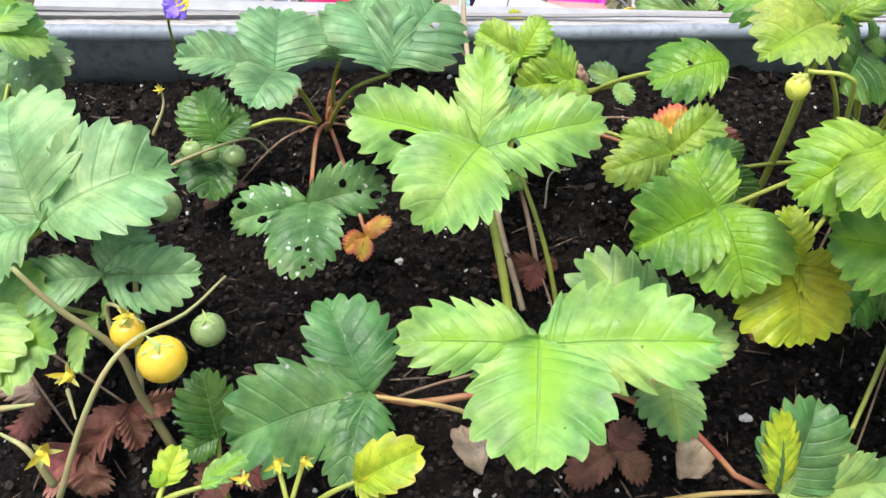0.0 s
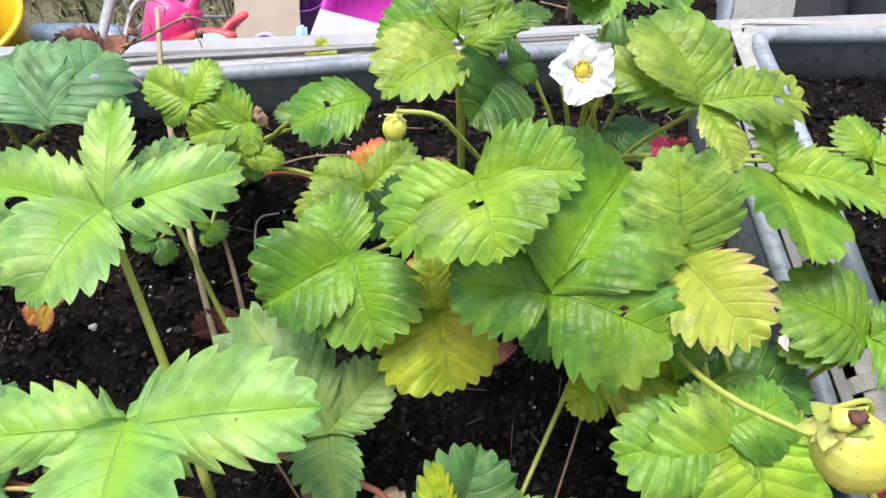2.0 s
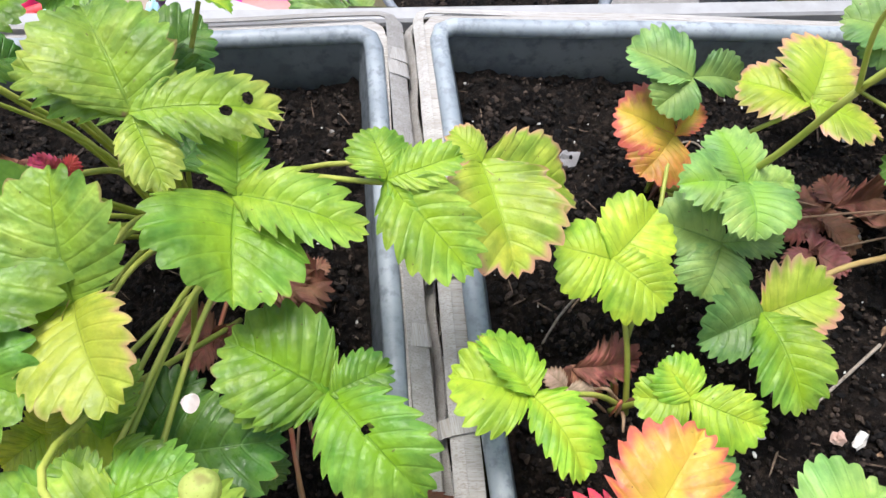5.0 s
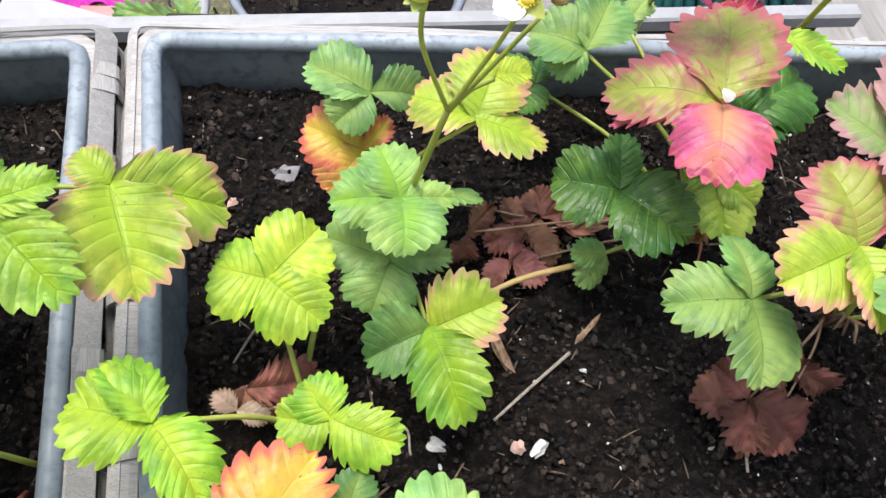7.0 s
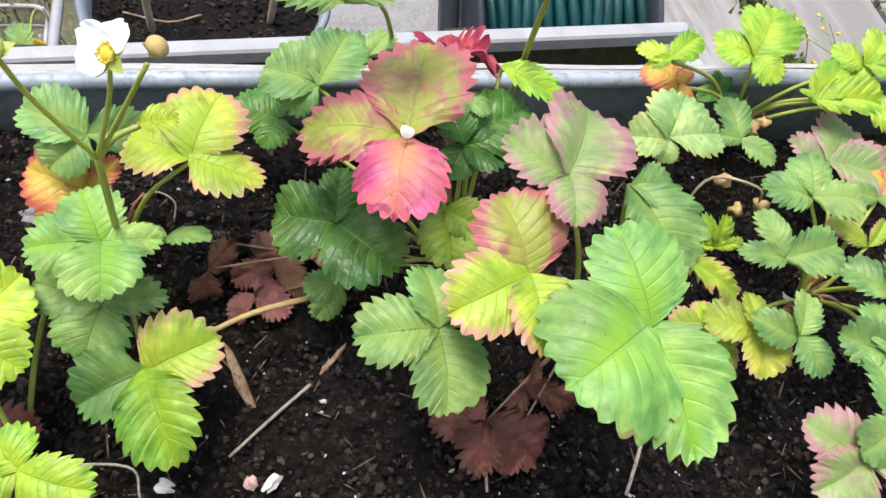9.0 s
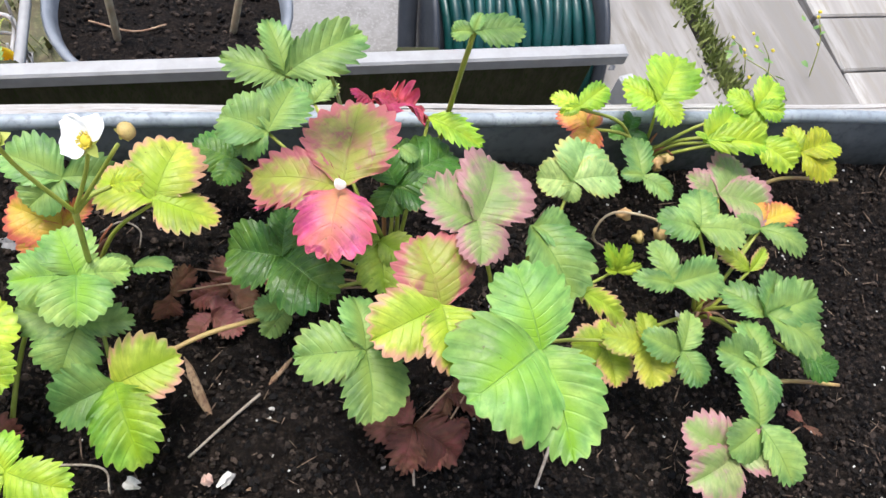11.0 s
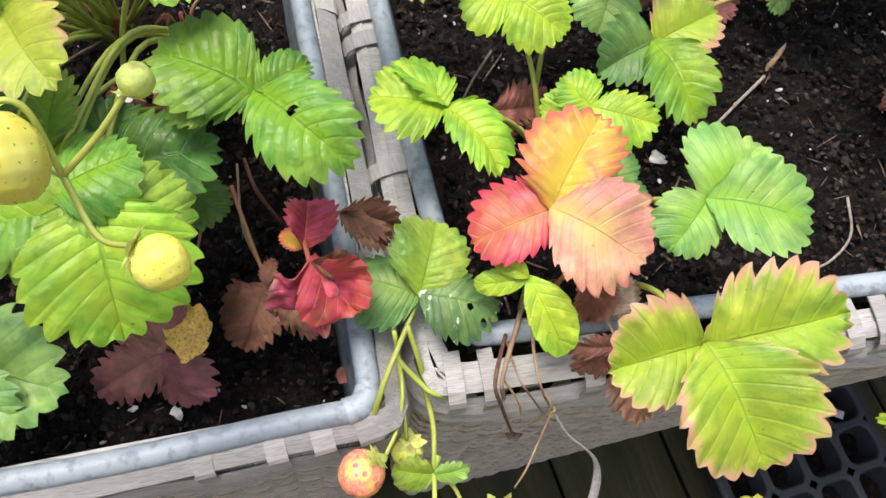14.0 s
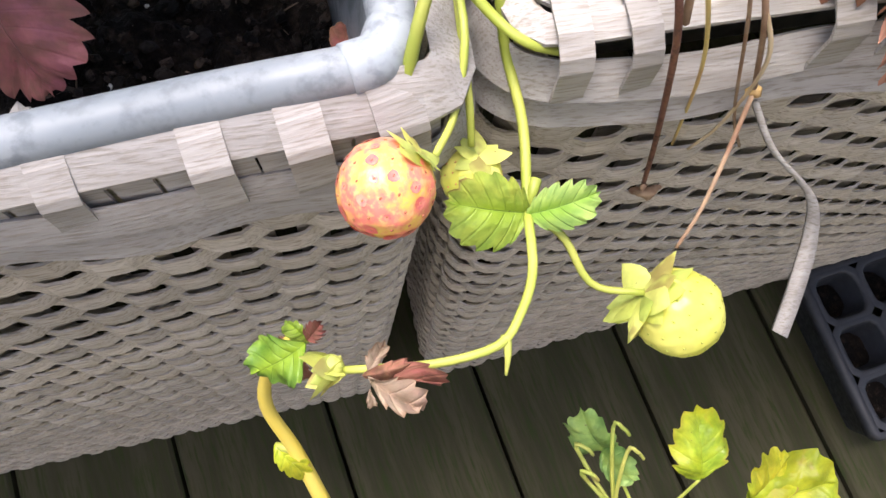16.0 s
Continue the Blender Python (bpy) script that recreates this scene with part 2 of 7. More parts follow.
M["c"] = leaf_material("leaf_dark_crimson", (0.44, 0.028, 0.040), (0.52, 0.09, 0.075), vein=(0.60, 0.30, 0.20), edge=(0.52, 0.30, 0.20), edge_from=0.95, rough=0.6, thin=0.14, blush=(0.28, 0.035, 0.035), blush_at=0.58)
STALK = plain_material("stalk_green", (0.30, 0.36, 0.05), (0.40, 0.42, 0.08), 60, 0.5)
STALK_TOMATO = plain_material("stalk_tomato", (0.30, 0.32, 0.12), (0.36, 0.29, 0.13), 60, 0.6)
STALK_RED = plain_material("stalk_red", (0.36, 0.09, 0.05), (0.42, 0.22, 0.09), 50, 0.5)
STALK_BROWN = plain_material("stalk_brown", (0.13, 0.05, 0.032), (0.20, 0.085, 0.05), 60, 0.7, third=(0.08, 0.035, 0.025))
STALK_TAN = plain_material("stalk_tan", (0.48, 0.36, 0.12), (0.40, 0.24, 0.10), 50, 0.5)
STALK_YELLOW = plain_material("stalk_yellow", (0.72, 0.55, 0.07), (0.62, 0.50, 0.10), 50, 0.5)
STALK_DRY = plain_material("stalk_dry", (0.22, 0.12, 0.07), (0.35, 0.24, 0.15), 80, 0.8)
TWIG = plain_material("dry_twig", (0.30, 0.25, 0.20), (0.42, 0.36, 0.29), 80, 0.8, third=(0.20, 0.16, 0.12))
STRAW = plain_material("straw", (0.52, 0.42, 0.26), (0.40, 0.29, 0.17), 60, 0.7)
WICKER = plain_material("wicker", (0.56, 0.515, 0.455), (0.45, 0.405, 0.335), 22, 0.66, bump_by=0.7, bump_mm=0.5, stretch=(0.8, 9, 12), third=(0.27, 0.235, 0.18))
WICKER_RIM = plain_material("wicker_rim", (0.41, 0.392, 0.372), (0.33, 0.310, 0.285), 22, 0.65, bump_by=0.7, bump_mm=0.5, stretch=(0.8, 10, 10), third=(0.26, 0.235, 0.20))
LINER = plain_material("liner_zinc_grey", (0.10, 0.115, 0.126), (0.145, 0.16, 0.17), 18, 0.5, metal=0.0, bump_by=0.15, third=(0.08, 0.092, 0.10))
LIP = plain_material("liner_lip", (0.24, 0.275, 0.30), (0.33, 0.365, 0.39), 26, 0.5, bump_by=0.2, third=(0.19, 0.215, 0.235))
PERLITE = plain_material("perlite", (0.62, 0.60, 0.55), (0.45, 0.42, 0.38), 200, 0.85)
PINKSTONE = plain_material("pink_stone", (0.52, 0.32, 0.25), (0.42, 0.30, 0.25), 90, 0.8)
GREYSTONE = plain_material("grey_stone", (0.30, 0.29, 0.29), (0.20, 0.19, 0.19), 90, 0.8)
FIBRE = plain_material("bark_fibre", (0.15, 0.10, 0.065), (0.08, 0.05, 0.035), 70, 0.85, third=(0.24, 0.18, 0.12))
BARK = plain_material("wood_chip", (0.38, 0.26, 0.15), (0.22, 0.13, 0.07), 70, 0.8, stretch=(1, 1, 1), third=(0.14, 0.08, 0.05))
PETAL = plain_material("petal_white", (0.86, 0.86, 0.83), (0.80, 0.80, 0.77), 60, 0.6, bump_by=0.15)
POLLEN = plain_material("flower_centre", (0.66, 0.55, 0.05), (0.55, 0.42, 0.03), 300, 0.7, bump_by=0.6)
BERRY = plain_material("unripe_berry", (0.54, 0.55, 0.07), (0.62, 0.60, 0.13), 60, 0.42, bump_by=0.2)
BERRY_PINK = plain_material("ripening_berry", (0.80, 0.52, 0.10), (0.78, 0.20, 0.15), 110, 0.36, third=(0.82, 0.42, 0.18), contrast=(0.42, 0.58))
BERRY_RED = plain_material("berry_red_blotch", (0.66, 0.14, 0.11), (0.74, 0.30, 0.20), 160, 0.4, third=(0.60, 0.10, 0.12))
BERRY_GOLD = plain_material("golden_berry", (0.70, 0.60, 0.07), (0.62, 0.60, 0.12), 60, 0.42, bump_by=0.2)
SEED = plain_material("berry_seed", (0.46, 0.50, 0.08), (0.40, 0.44, 0.07), 90, 0.5)
SEED_RED = plain_material("berry_seed_red", (0.56, 0.16, 0.10), (0.50, 0.20, 0.08), 90, 0.5)
CALYX = leaf_material("calyx", (0.68, 0.78, 0.16), (0.76, 0.84, 0.24), vein=(0.66, 0.76, 0.16), thin=0.38, rough=0.55)
CALYX_GREEN = plain_material("tomato_calyx", (0.26, 0.36, 0.08), (0.36, 0.42, 0.12), 90, 0.6)
TOMATO = plain_material("tomato_yellow", (0.78, 0.50, 0.03), (0.78, 0.58, 0.06), 45, 0.25, bump_by=0.03)
TOMATO_GREEN = plain_material("tomato_green", (0.24, 0.34, 0.11), (0.33, 0.42, 0.17), 45, 0.28, bump_by=0.03)


def soil_material():
    m, nt, b = material("potting_soil", 0.9)
    vec = coords(nt, "Object")
    n1 = noise_node(nt, 22, 5, 0.65, vec)
    n2 = noise_node(nt, 190, 5, 0.7, vec)
    n3 = noise_node(nt, 620, 3, 0.7, vec)
    col = mix(nt, step_node(nt, n1, 0.35, 0.68), (0.0030, 0.0025, 0.0022), (0.012, 0.0092, 0.0074))
    col = mix(nt, step_node(nt, n2, 0.46, 0.70), col, (0.036, 0.026, 0.020))
    col = mix(nt, step_node(nt, n3, 0.69, 0.75), col, (0.22, 0.19, 0.16))
    nt.links.new(col, b.inputs["Base Color"])
    b.inputs["Specular IOR Level"].default_value = 0.12
    nt.links.new(step_node(nt, n1, 0.35, 0.65, 0.6, 0.95), b.inputs["Roughness"])
    bump(nt, b, math_node(nt, "ADD", n2, math_node(nt, "MULTIPLY", n3, 0.5)), 1.0, 0.004)
    return m


SOIL = soil_material()


def crumb_material():
    m, nt, b = material("soil_crumb", 0.85)
    rnd = nt.nodes.new("ShaderNodeNewGeometry").outputs["Random Per Island"]
    vec = coords(nt, "Object")
    n1 = noise_node(nt, 500, 4, 0.7, vec)
    tone = math_node(nt, "POWER", rnd, 2.6)
    col = mix(nt, tone, (0.0024, 0.0020, 0.0018), (0.078, 0.056, 0.042))
    col = mix(nt, step_node(nt, n1, 0.45, 0.7), col, (0.004, 0.003, 0.0025))
    nt.links.new(col, b.inputs["Base Color"])
    b.inputs["Specular IOR Level"].default_value = 0.25
    bump(nt, b, n1, 0.8, 0.001)
    return m


CRUMB = crumb_material()


# ---- helpers of this scene ----
def part(name, bm, mat, parent, label="", smooth=True):
    """Links a bmesh, or a ready mesh, as one mesh object under a thing or a part."""
    if isinstance(bm, bmesh.types.BMesh):
        me = bpy.data.meshes.new(name)
        bm.to_mesh(me)
        bm.free()
    else:
        me = bm
    if not me.materials:
        me.materials.append(mat)
    if smooth:
        me.polygons.foreach_set("use_smooth", [True] * len(me.polygons))
    ob = new(name, me)
    ob.parent = parent
    if label:
        tagged(ob, label)
    return ob


def thing(name, at, label, category, group="", kind=""):
    ob = new(name)
    ob.location = at
    ob.empty_display_size = 0.02
    return tagged(ob, label, category, group, kind)


def solid(name, bm, mat, at, label, category, group="", kind="", smooth=True):
    """A thing that is one mesh."""
    ob = part(name, bm, mat, None, "", smooth)
    ob.location = at
    return tagged(ob, label, category, group, kind)


def mesh_from(name, verts, faces, uvs=None):
    me = bpy.data.meshes.new(name)
    me.from_pydata([tuple(v) for v in verts], [], faces)
    if uvs is not None:
        layer = me.uv_layers.new(name="UVMap")
        index = np.empty(len(me.loops), dtype=np.int32)
        me.loops.foreach_get("vertex_index", index)
        layer.data.foreach_set("uv", np.asarray(uvs, dtype=np.float32)[index].ravel())
    me.update()
    return me


def box_bm(x0, x1, y0, y1, z0, z1, bevel=0.002, segments=1):
    bm = bmesh.new()
    bmesh.ops.create_cube(bm, size=1)
    bmesh.ops.scale(bm, vec=(x1 - x0, y1 - y0, z1 - z0), verts=bm.verts)
    bmesh.ops.translate(bm, vec=((x0 + x1) / 2, (y0 + y1) / 2, (z0 + z1) / 2), verts=bm.verts)
    if bevel:
        bmesh.ops.bevel(bm, geom=bm.edges[:], offset=bevel, segments=segments, affect="EDGES")
    return bm


def smooth_path(points, n):
    """n + 1 places on a smooth curve through the points."""
    p = [Vector(q) for q in points]
    if len(p) == 2:
        return [p[0].lerp(p[1], i / n) for i in range(n + 1)]
    p = [p[0] * 2 - p[1]] + p + [p[-1] * 2 - p[-2]]
    out, spans = [], len(p) - 3
    for i in range(n + 1):
        u = i / n * spans
        k = min(int(u), spans - 1)
        u -= k
        a, b, c, d = p[k:k + 4]
        out.append(0.5 * (2 * b + (c - a) * u + (2 * a - 5 * b + 4 * c - d) * u * u + (3 * b - a - 3 * c + d) * u ** 3))
    return out


def tube_bm(points, radius, n=14, sides=7, end=None, bm=None, closed=False):
    """A round stem along the points, thinning from radius to end."""
    path = points if closed else smooth_path(points, n)
    bm = bm or bmesh.new()
    end = radius if end is None else end
    rings, count = [], len(path)
    side = None
    for i, q in enumerate(path):
        a = path[(i - 1) % count] if closed or i else q
        b = path[(i + 1) % count] if closed or i < count - 1 else q
        d = (b - a).normalized()
        side = (side - d * side.dot(d)) if side is not None else d.orthogonal()
        side.normalize()
        up = d.cross(side)
        r = radius + (end - radius) * i / max(count - 1, 1)
        rings.append([bm.verts.new(q + r * (math.cos(t) * side + math.sin(t) * up)) for t in (2 * math.pi * k / sides for k in range(sides))])
    pairs = list(zip(rings, rings[1:])) + ([(rings[-1], rings[0])] if closed else [])
    for r0, r1 in pairs:
        for k in range(sides):
            bm.faces.new((r0[k], r0[(k + 1) % sides], r1[(k + 1) % sides], r1[k]))
    if not closed:
        bm.faces.new(rings[0][::-1])
        bm.faces.new(rings[-1])
    return bm


def lump_bm(size, seed, rough=0.35, detail=1, bm=None, at=(0, 0, 0), squash=(1, 1, 1)):
    """An irregular pebble or crumb."""
    own = bmesh.new()
    bmesh.ops.create_icosphere(own, subdivisions=detail, radius=1)
    off = Vector((seed * 1.7, seed * 0.9, seed * 2.3))
    for v in own.verts:
        k = 1 + rough * noise.noise(v.co * 1.3 + off) * 1.6
        v.co = Vector((v.co.x * squash[0], v.co.y * squash[1], v.co.z * squash[2])) * size * k + Vector(at)
    return own


# ---- leaves ----
def leaflet_mesh(length, width, seed, teeth=9, fold=0.3, arch=0.10, pleat=0.006, cup=0.3, tooth=0.07, wilt=0.0, holes=(), outer=0, base=1.9):
    """One serrated strawberry leaflet: base at the origin, midrib along +y to the tip, upper side +z. Rows follow the side veins.
    outer: the broader side of a side leaflet (-1, 1) or 0; base: 1.5 a wedge, 3 a round base."""
    rng = random.Random(seed)
    cols = 9
    phases = ((0.0, 0.0), (0.17, 0.36), (0.36, 0.68), (0.56, 0.90), (0.74, 1.0), (0.87, 0.48))
    half = 0.5 * width * rng.uniform(1.08, 1.18)
    widest = rng.uniform(0.52, 0.60)
    base += rng.uniform(-0.15, 0.25)
    blunt, full = rng.uniform(2.0, 2.5), rng.uniform(0.44, 0.54)
    lean = rng.uniform(-0.05, 0.05) + 0.13 * outer
    bite = [rng.uniform(0.6, 1.35) for _ in range(2 * teeth + 4)]
    wave, bend, twist = rng.uniform(0.05, 0.10), rng.uniform(-0.06, 0.06) - 0.05 * outer, rng.uniform(-0.28, 0.28)
    ridge = [rng.uniform(0.35, 1.25) for _ in range(2 * teeth + 4)]
    flick = [rng.gauss(0, 0.026) for _ in range(2 * teeth + 4)]
    line = []
    for i in range(161):
        u = i / 160
        if u < 0.45:
            g = u / 0.45
            line.append((half * (1 - (1 - g) ** base), length * widest * g))
        else:
            g = math.sin(0.5 * math.pi * (u - 0.45) / 0.55)
            line.append((half * max(0.0, 1 - g ** blunt) ** full, length * (widest + (1 - widest) * g)))
    line[-1] = (0.0, length)
    arc = [0.0]
    for p, q in zip(line, line[1:]):
        arc.append(arc[-1] + math.hypot(q[0] - p[0], q[1] - p[1]))

    def margin(f):
        d = f * arc[-1]
        k = max(1, min(160, next((i for i, v in enumerate(arc) if v >= d), 160)))
        p, q = line[k - 1], line[k]
        g = (d - arc[k - 1]) / max(arc[k] - arc[k - 1], 1e-9)
        return p[0] + (q[0] - p[0]) * g, p[1] + (q[1] - p[1]) * g

    first = 0.17
    steps = [(0.0, 0.0, 1.0, 0), (first * 0.5, 0.0, 1.0, 0)] + [(first + (1 - first) * (n + ph) / (teeth + 0.4), ph, tip, n) for n in range(teeth) for ph, tip in phases] + [(first + (1 - first) * teeth / (teeth + 0.4), 0.0, 0.0, teeth), (1.0, 0.74, 1.0, teeth)]
    verts, uvs, index = [], [], {}
    for i, (f, ph, tip, n) in enumerate(steps):
        px, py = margin(f)
        my = length * 0.97 * f ** 1.8 if f < 1 else length * 0.97
        span = math.hypot(px, py - my) or 1e-6
        for side in (-1, 1):
            keep = 1 - min(0.4, tooth * length * bite[n + (teeth + 1 if side > 0 else 0)] * (1 - tip) / span)
            ex, ey = side * px * keep * (1 + lean * side), my + (py - my) * keep
            for j in range(cols + 1):
                if j == 0 and side > 0:
                    index[(i, side, 0)] = index[(i, -1, 0)]
                    continue
                s = j / cols
                x = ex * s
                yy = my + (ey - my) * s ** 1.2
                v = max(0.0, min(1.0, yy / length))
                out = abs(x) / half
                z = 4 * arch * length * v * (1 - v) * (1 - 0.2 * v) + fold * abs(x) - cup * out * abs(x) + twist * x * v
                rib = math.sin(math.pi * ((ph - 0.74) % 1.0)) ** 0.7
                z += pleat * ridge[n + (teeth + 1 if side > 0 else 0)] * length * rib * math.sin(math.pi * min(1, 0.10 + s * 0.86)) * (0.3 + 0.7 * px / half)
                z += flick[n + (teeth + 1 if side > 0 else 0)] * length * s ** 3 * rib
                q = Vector((x * 30 + seed * 3.1, yy * 30, seed * 1.3))
                z += wave * length * noise.noise(q * 1.1) * (0.3 + s) + 0.016 * length * noise.noise(q * 3.3) * (0.3 + s)
                x += bend * length * v * v
                if wilt:
                    z += wilt * length * (noise.noise(q * 1.6) * 2.6 + 1.3 * noise.noise(q * 3.4) + 0.5 * noise.noise(q * 7)) * (0.3 + s)
                    x += wilt * length * noise.noise(q * 1.3 + Vector((9, 0, 0))) * 1.6 * s
                    yy += wilt * length * noise.noise(q * 1.5 + Vector((0, 7, 0))) * 1.2 * s
                index[(i, side, j)] = len(verts)
                verts.append([x, yy, z])
                uvs.append((0.5 + 0.5 * side * s, n + ph - 0.74))
    for hx, hy, hr, *more in holes:
        asp = more[0] if more else 1.25
        cx, cy = hx * half, hy * length
        for v in verts:
            dx, dy = v[0] - cx, (v[1] - cy) * asp
            d = math.hypot(dx, dy)
            if 1e-6 < d < hr * length:
                k = hr * length / d
                if k < 3.0:
                    v[0], v[1] = cx + dx * k, cy + dy * k / asp
    faces = []
    for i in range(len(steps) - 1):
        for side in (-1, 1):
            for j in range(cols):
                q = [index[(i, side, j)], index[(i, side, j + 1)], index[(i + 1, side, j + 1)], index[(i + 1, side, j)]]
                if side < 0:
                    q = q[::-1]
                q = list(dict.fromkeys(q))
                if len(q) < 3:
                    continue
                if holes:
                    fx, fy = sum(verts[a][0] for a in q) / len(q), sum(verts[a][1] for a in q) / len(q)
                    if any((fx - hole[0] * half) ** 2 + ((fy - hole[1] * length) * (hole[3] if len(hole) > 3 else 1.25)) ** 2 < (hole[2] * length * 0.92) ** 2 for hole in holes):
                        continue
                faces.append(q)
    return mesh_from("leaflet", verts, faces, uvs)


COUNT = [0]
# how deep the blade is pleated between its side veins, by kind of leaf
PLEAT = {"b": 0.35, "C": 0.35, "D": 0.6, "g": 0.55, "a": 0.7, "e": 0.8, "l": 1.0, "d": 0.7, "h": 0.4, "L": 0.35, "r": 0.5, "m": 0.5, "k": 0.4, "p": 0.55, "t": 0.25, "n": 0.3, "w": 0.3, "c": 0.2}


def crown(name, at, label, group="strawberry plants"):
    return thing(name, at, label, "plant", group)


def leaf(plant, kind, centre, tips, width=0.86, fold=0.30, arch=0.09, pleat=0.0125, cup=0.0, wilt=0.0, holes=None, stalk=None, foot=None, radius=0.0013, lift=None, label="", teeth=8, via=None, base=3.0, tooth=None):
    """A compound leaf of plant: its stalk, from the foot to the centre, carries a leaflet to each tip. kind: a material key for all leaflets, or one key each."""
    origin = plant.location
    c = Vector(centre)
    if wilt and stalk in (STALK_DRY, STALK_RED):
        c.z = max(c.z, soil_height(c.x, c.y) + 0.013)
        tips = [(t[0], t[1], max(t[2], soil_height(t[0], t[1]) + 0.007)) for t in tips]
    foot = Vector(foot) if foot else origin + Vector((random.uniform(-0.006, 0.006), random.uniform(-0.006, 0.006), 0.0))
    radius = radius * 0.55 if stalk is STALK_DRY else radius
    flat = Vector((c.x - foot.x, c.y - foot.y, 0))
    lift = 0.55 * (c.z - foot.z) + 0.12 * flat.length if lift is None else lift
    middle = Vector(via) if via else foot + flat * 0.45 + Vector((0, 0, lift))
    ob = part("leaf_stalk", tube_bm([foot - origin, middle - origin, c - origin - Vector((0, 0, 0.001))], radius * 1.25, 12, 6, radius * 0.85), stalk or STALK, plant, label)
    ways = [Vector(t) - c for t in tips]
    mean = Vector((0, 0, 0))
    for a in range(len(ways)):
        for b in range(a):
            x = ways[a].cross(ways[b])
            if x.length > 1e-9:
                x.normalize()
                mean += x if x.z > 0 else -x
    mean = (mean.normalized() if mean.length > 1e-6 else Vector((0, 0, 1))) * 0.6 + Vector((0, -0.15, 0.5))
    # the two leaflets that point furthest apart are the side ones; their outer halves are broader
    flank, head = (), None
    if len(ways) == 3:
        flank = min(((0, 1), (0, 2), (1, 2)), key=lambda q: ways[q[0]].normalized().dot(ways[q[1]].normalized()))
        head = ways[3 - sum(flank)]
    for i, d in enumerate(ways):
        COUNT[0] += 1
        k = kind if isinstance(kind, str) else kind[i]
        w = width if isinstance(width, (int, float)) else width[i]
        y = d.normalized()
        up = mean - y * mean.dot(y)
        up.normalize()
        x = y.cross(up)
        rng = random.Random(COUNT[0])
        dry = k in "nstwc"
        out = (-1 if head.dot(x) > 0 else 1) if i in flank else 0
        me = leaflet_mesh(d.length, d.length * w, COUNT[0], teeth, fold + rng.uniform(0.05, 0.40), arch + rng.uniform(-0.03, 0.07), pleat * PLEAT.get(k, 0.7) * rng.uniform(0.5, 1.4), cup + rng.uniform(0.30, 0.60), tooth or rng.uniform(0.066, 0.092) * (1.35 if dry else 1.0), wilt, (holes or {}).get(i, ()), out, base + (0.4 if out else 0.0))
        lo = part("leaflet", me, M[k], ob)
        lo.matrix_basis = Matrix.Translation(c - origin - y * min(0.0015, 0.03 * d.length) + up * (0.0012 * i)) @ Matrix((x, y, up)).transposed().to_4x4()
    return ob


# ---- planters ----
def ring(corners, z, corner_radius, spacing, drift=None):
    """Places at even spacing round a four-cornered loop with rounded corners, and the outward way at each."""
    pts = []
    n = len(corners)
    for i in range(n):
        a, b, c = (Vector((*corners[(i + k) % n], 0)) for k in (-1, 0, 1))
        u, v = (a - b).normalized(), (c - b).normalized()
        for k in range(7):
            t = k / 6
            p0, p1, p2 = b + u * corner_radius, b, b + v * corner_radius
            pts.append((1 - t) ** 2 * p0 + 2 * t * (1 - t) * p1 + t * t * p2)
    lens = [0.0]
    for i in range(len(pts)):
        lens.append(lens[-1] + (pts[(i + 1) % len(pts)] - pts[i]).length)
    total = lens[-1]
    count = round(total / spacing)
    out, k = [], 0
    for i in range(count):
        s = total * i / count
        while lens[k + 1] < s:
            k += 1
        f = (s - lens[k]) / max(lens[k + 1] - lens[k], 1e-9)
        a, b = pts[k], pts[(k + 1) % len(pts)]
        p = a.lerp(b, f)
        d = (b - a).normalized()
        out.append((Vector((p.x, p.y, z)), Vector((d.y, -d.x, 0)), s))
    return out


def grow(corners, by):
    """The loop moved outwards by a distance (corners run anticlockwise)."""
    n, out = len(corners), []
    for i in range(n):
        a, b, c = (Vector(corners[(i + k) % n]) for k in (-1, 0, 1))
        u, v = (b - a).normalized(), (c - b).normalized()
        n0, n1 = Vector((u.y, -u.x)), Vector((v.y, -v.x))
        bis = (n0 + n1).normalized()
        q = b + bis * (by / max(0.4, bis.dot(n0)))
        out.append((q.x, q.y))
    return out


def ribbon(places, half, thick, flat=False, lean=0.03):
    """A closed woven strip through places: (middle, outward way). flat: it lies on its side, else it stands, its lower edge out by lean."""
    verts, faces, n = [], [], len(places)
    for p, o in places:
        up = Vector((0, 0, 1))
        a, b = (o, up) if flat else ((up - lean * o).normalized(), (o + lean * up).normalized())
        for k, (s, t) in enumerate(((-1, -0.5), (1, -0.5), (1, 0.5), (0, 0.75), (-1, 0.5))):
            verts.append(p + a * (half * s) + b * (thick * t))
    for i in range(n):
        j = (i + 1) % n
        for k in range(5):
            l = (k + 1) % 5
            faces.append((5 * i + k, 5 * j + k, 5 * j + l, 5 * i + l))
    return mesh_from("strip", verts, faces)


def lean_out(way, turn):
    """A turn that sets a standing thing along a way, its y axis in the direction turn of the plan."""
    z = way.normalized()
    y = Vector((math.cos(turn), math.sin(turn), 0))
    y = (y - z * y.dot(z)).normalized()
    return Matrix((y.cross(z), y, z)).transposed().to_4x4()


def below(p, outer, foot):
    """The point of the base that lies under a point of the rim."""
    best = None
    for i in range(4):
        a, b = Vector(outer[i]), Vector(outer[(i + 1) % 4])
        u = b - a
        t = max(0.0, min(1.0, (p.xy - a).dot(u) / u.length_squared))
        gap = p.xy - (a + u * t)
        if best is None or gap.length < best[0]:
            best = (gap.length, Vector(foot[i]).lerp(Vector(foot[(i + 1) % 4]), t) + gap)
    return Vector((best[1].x, best[1].y, 0.0))


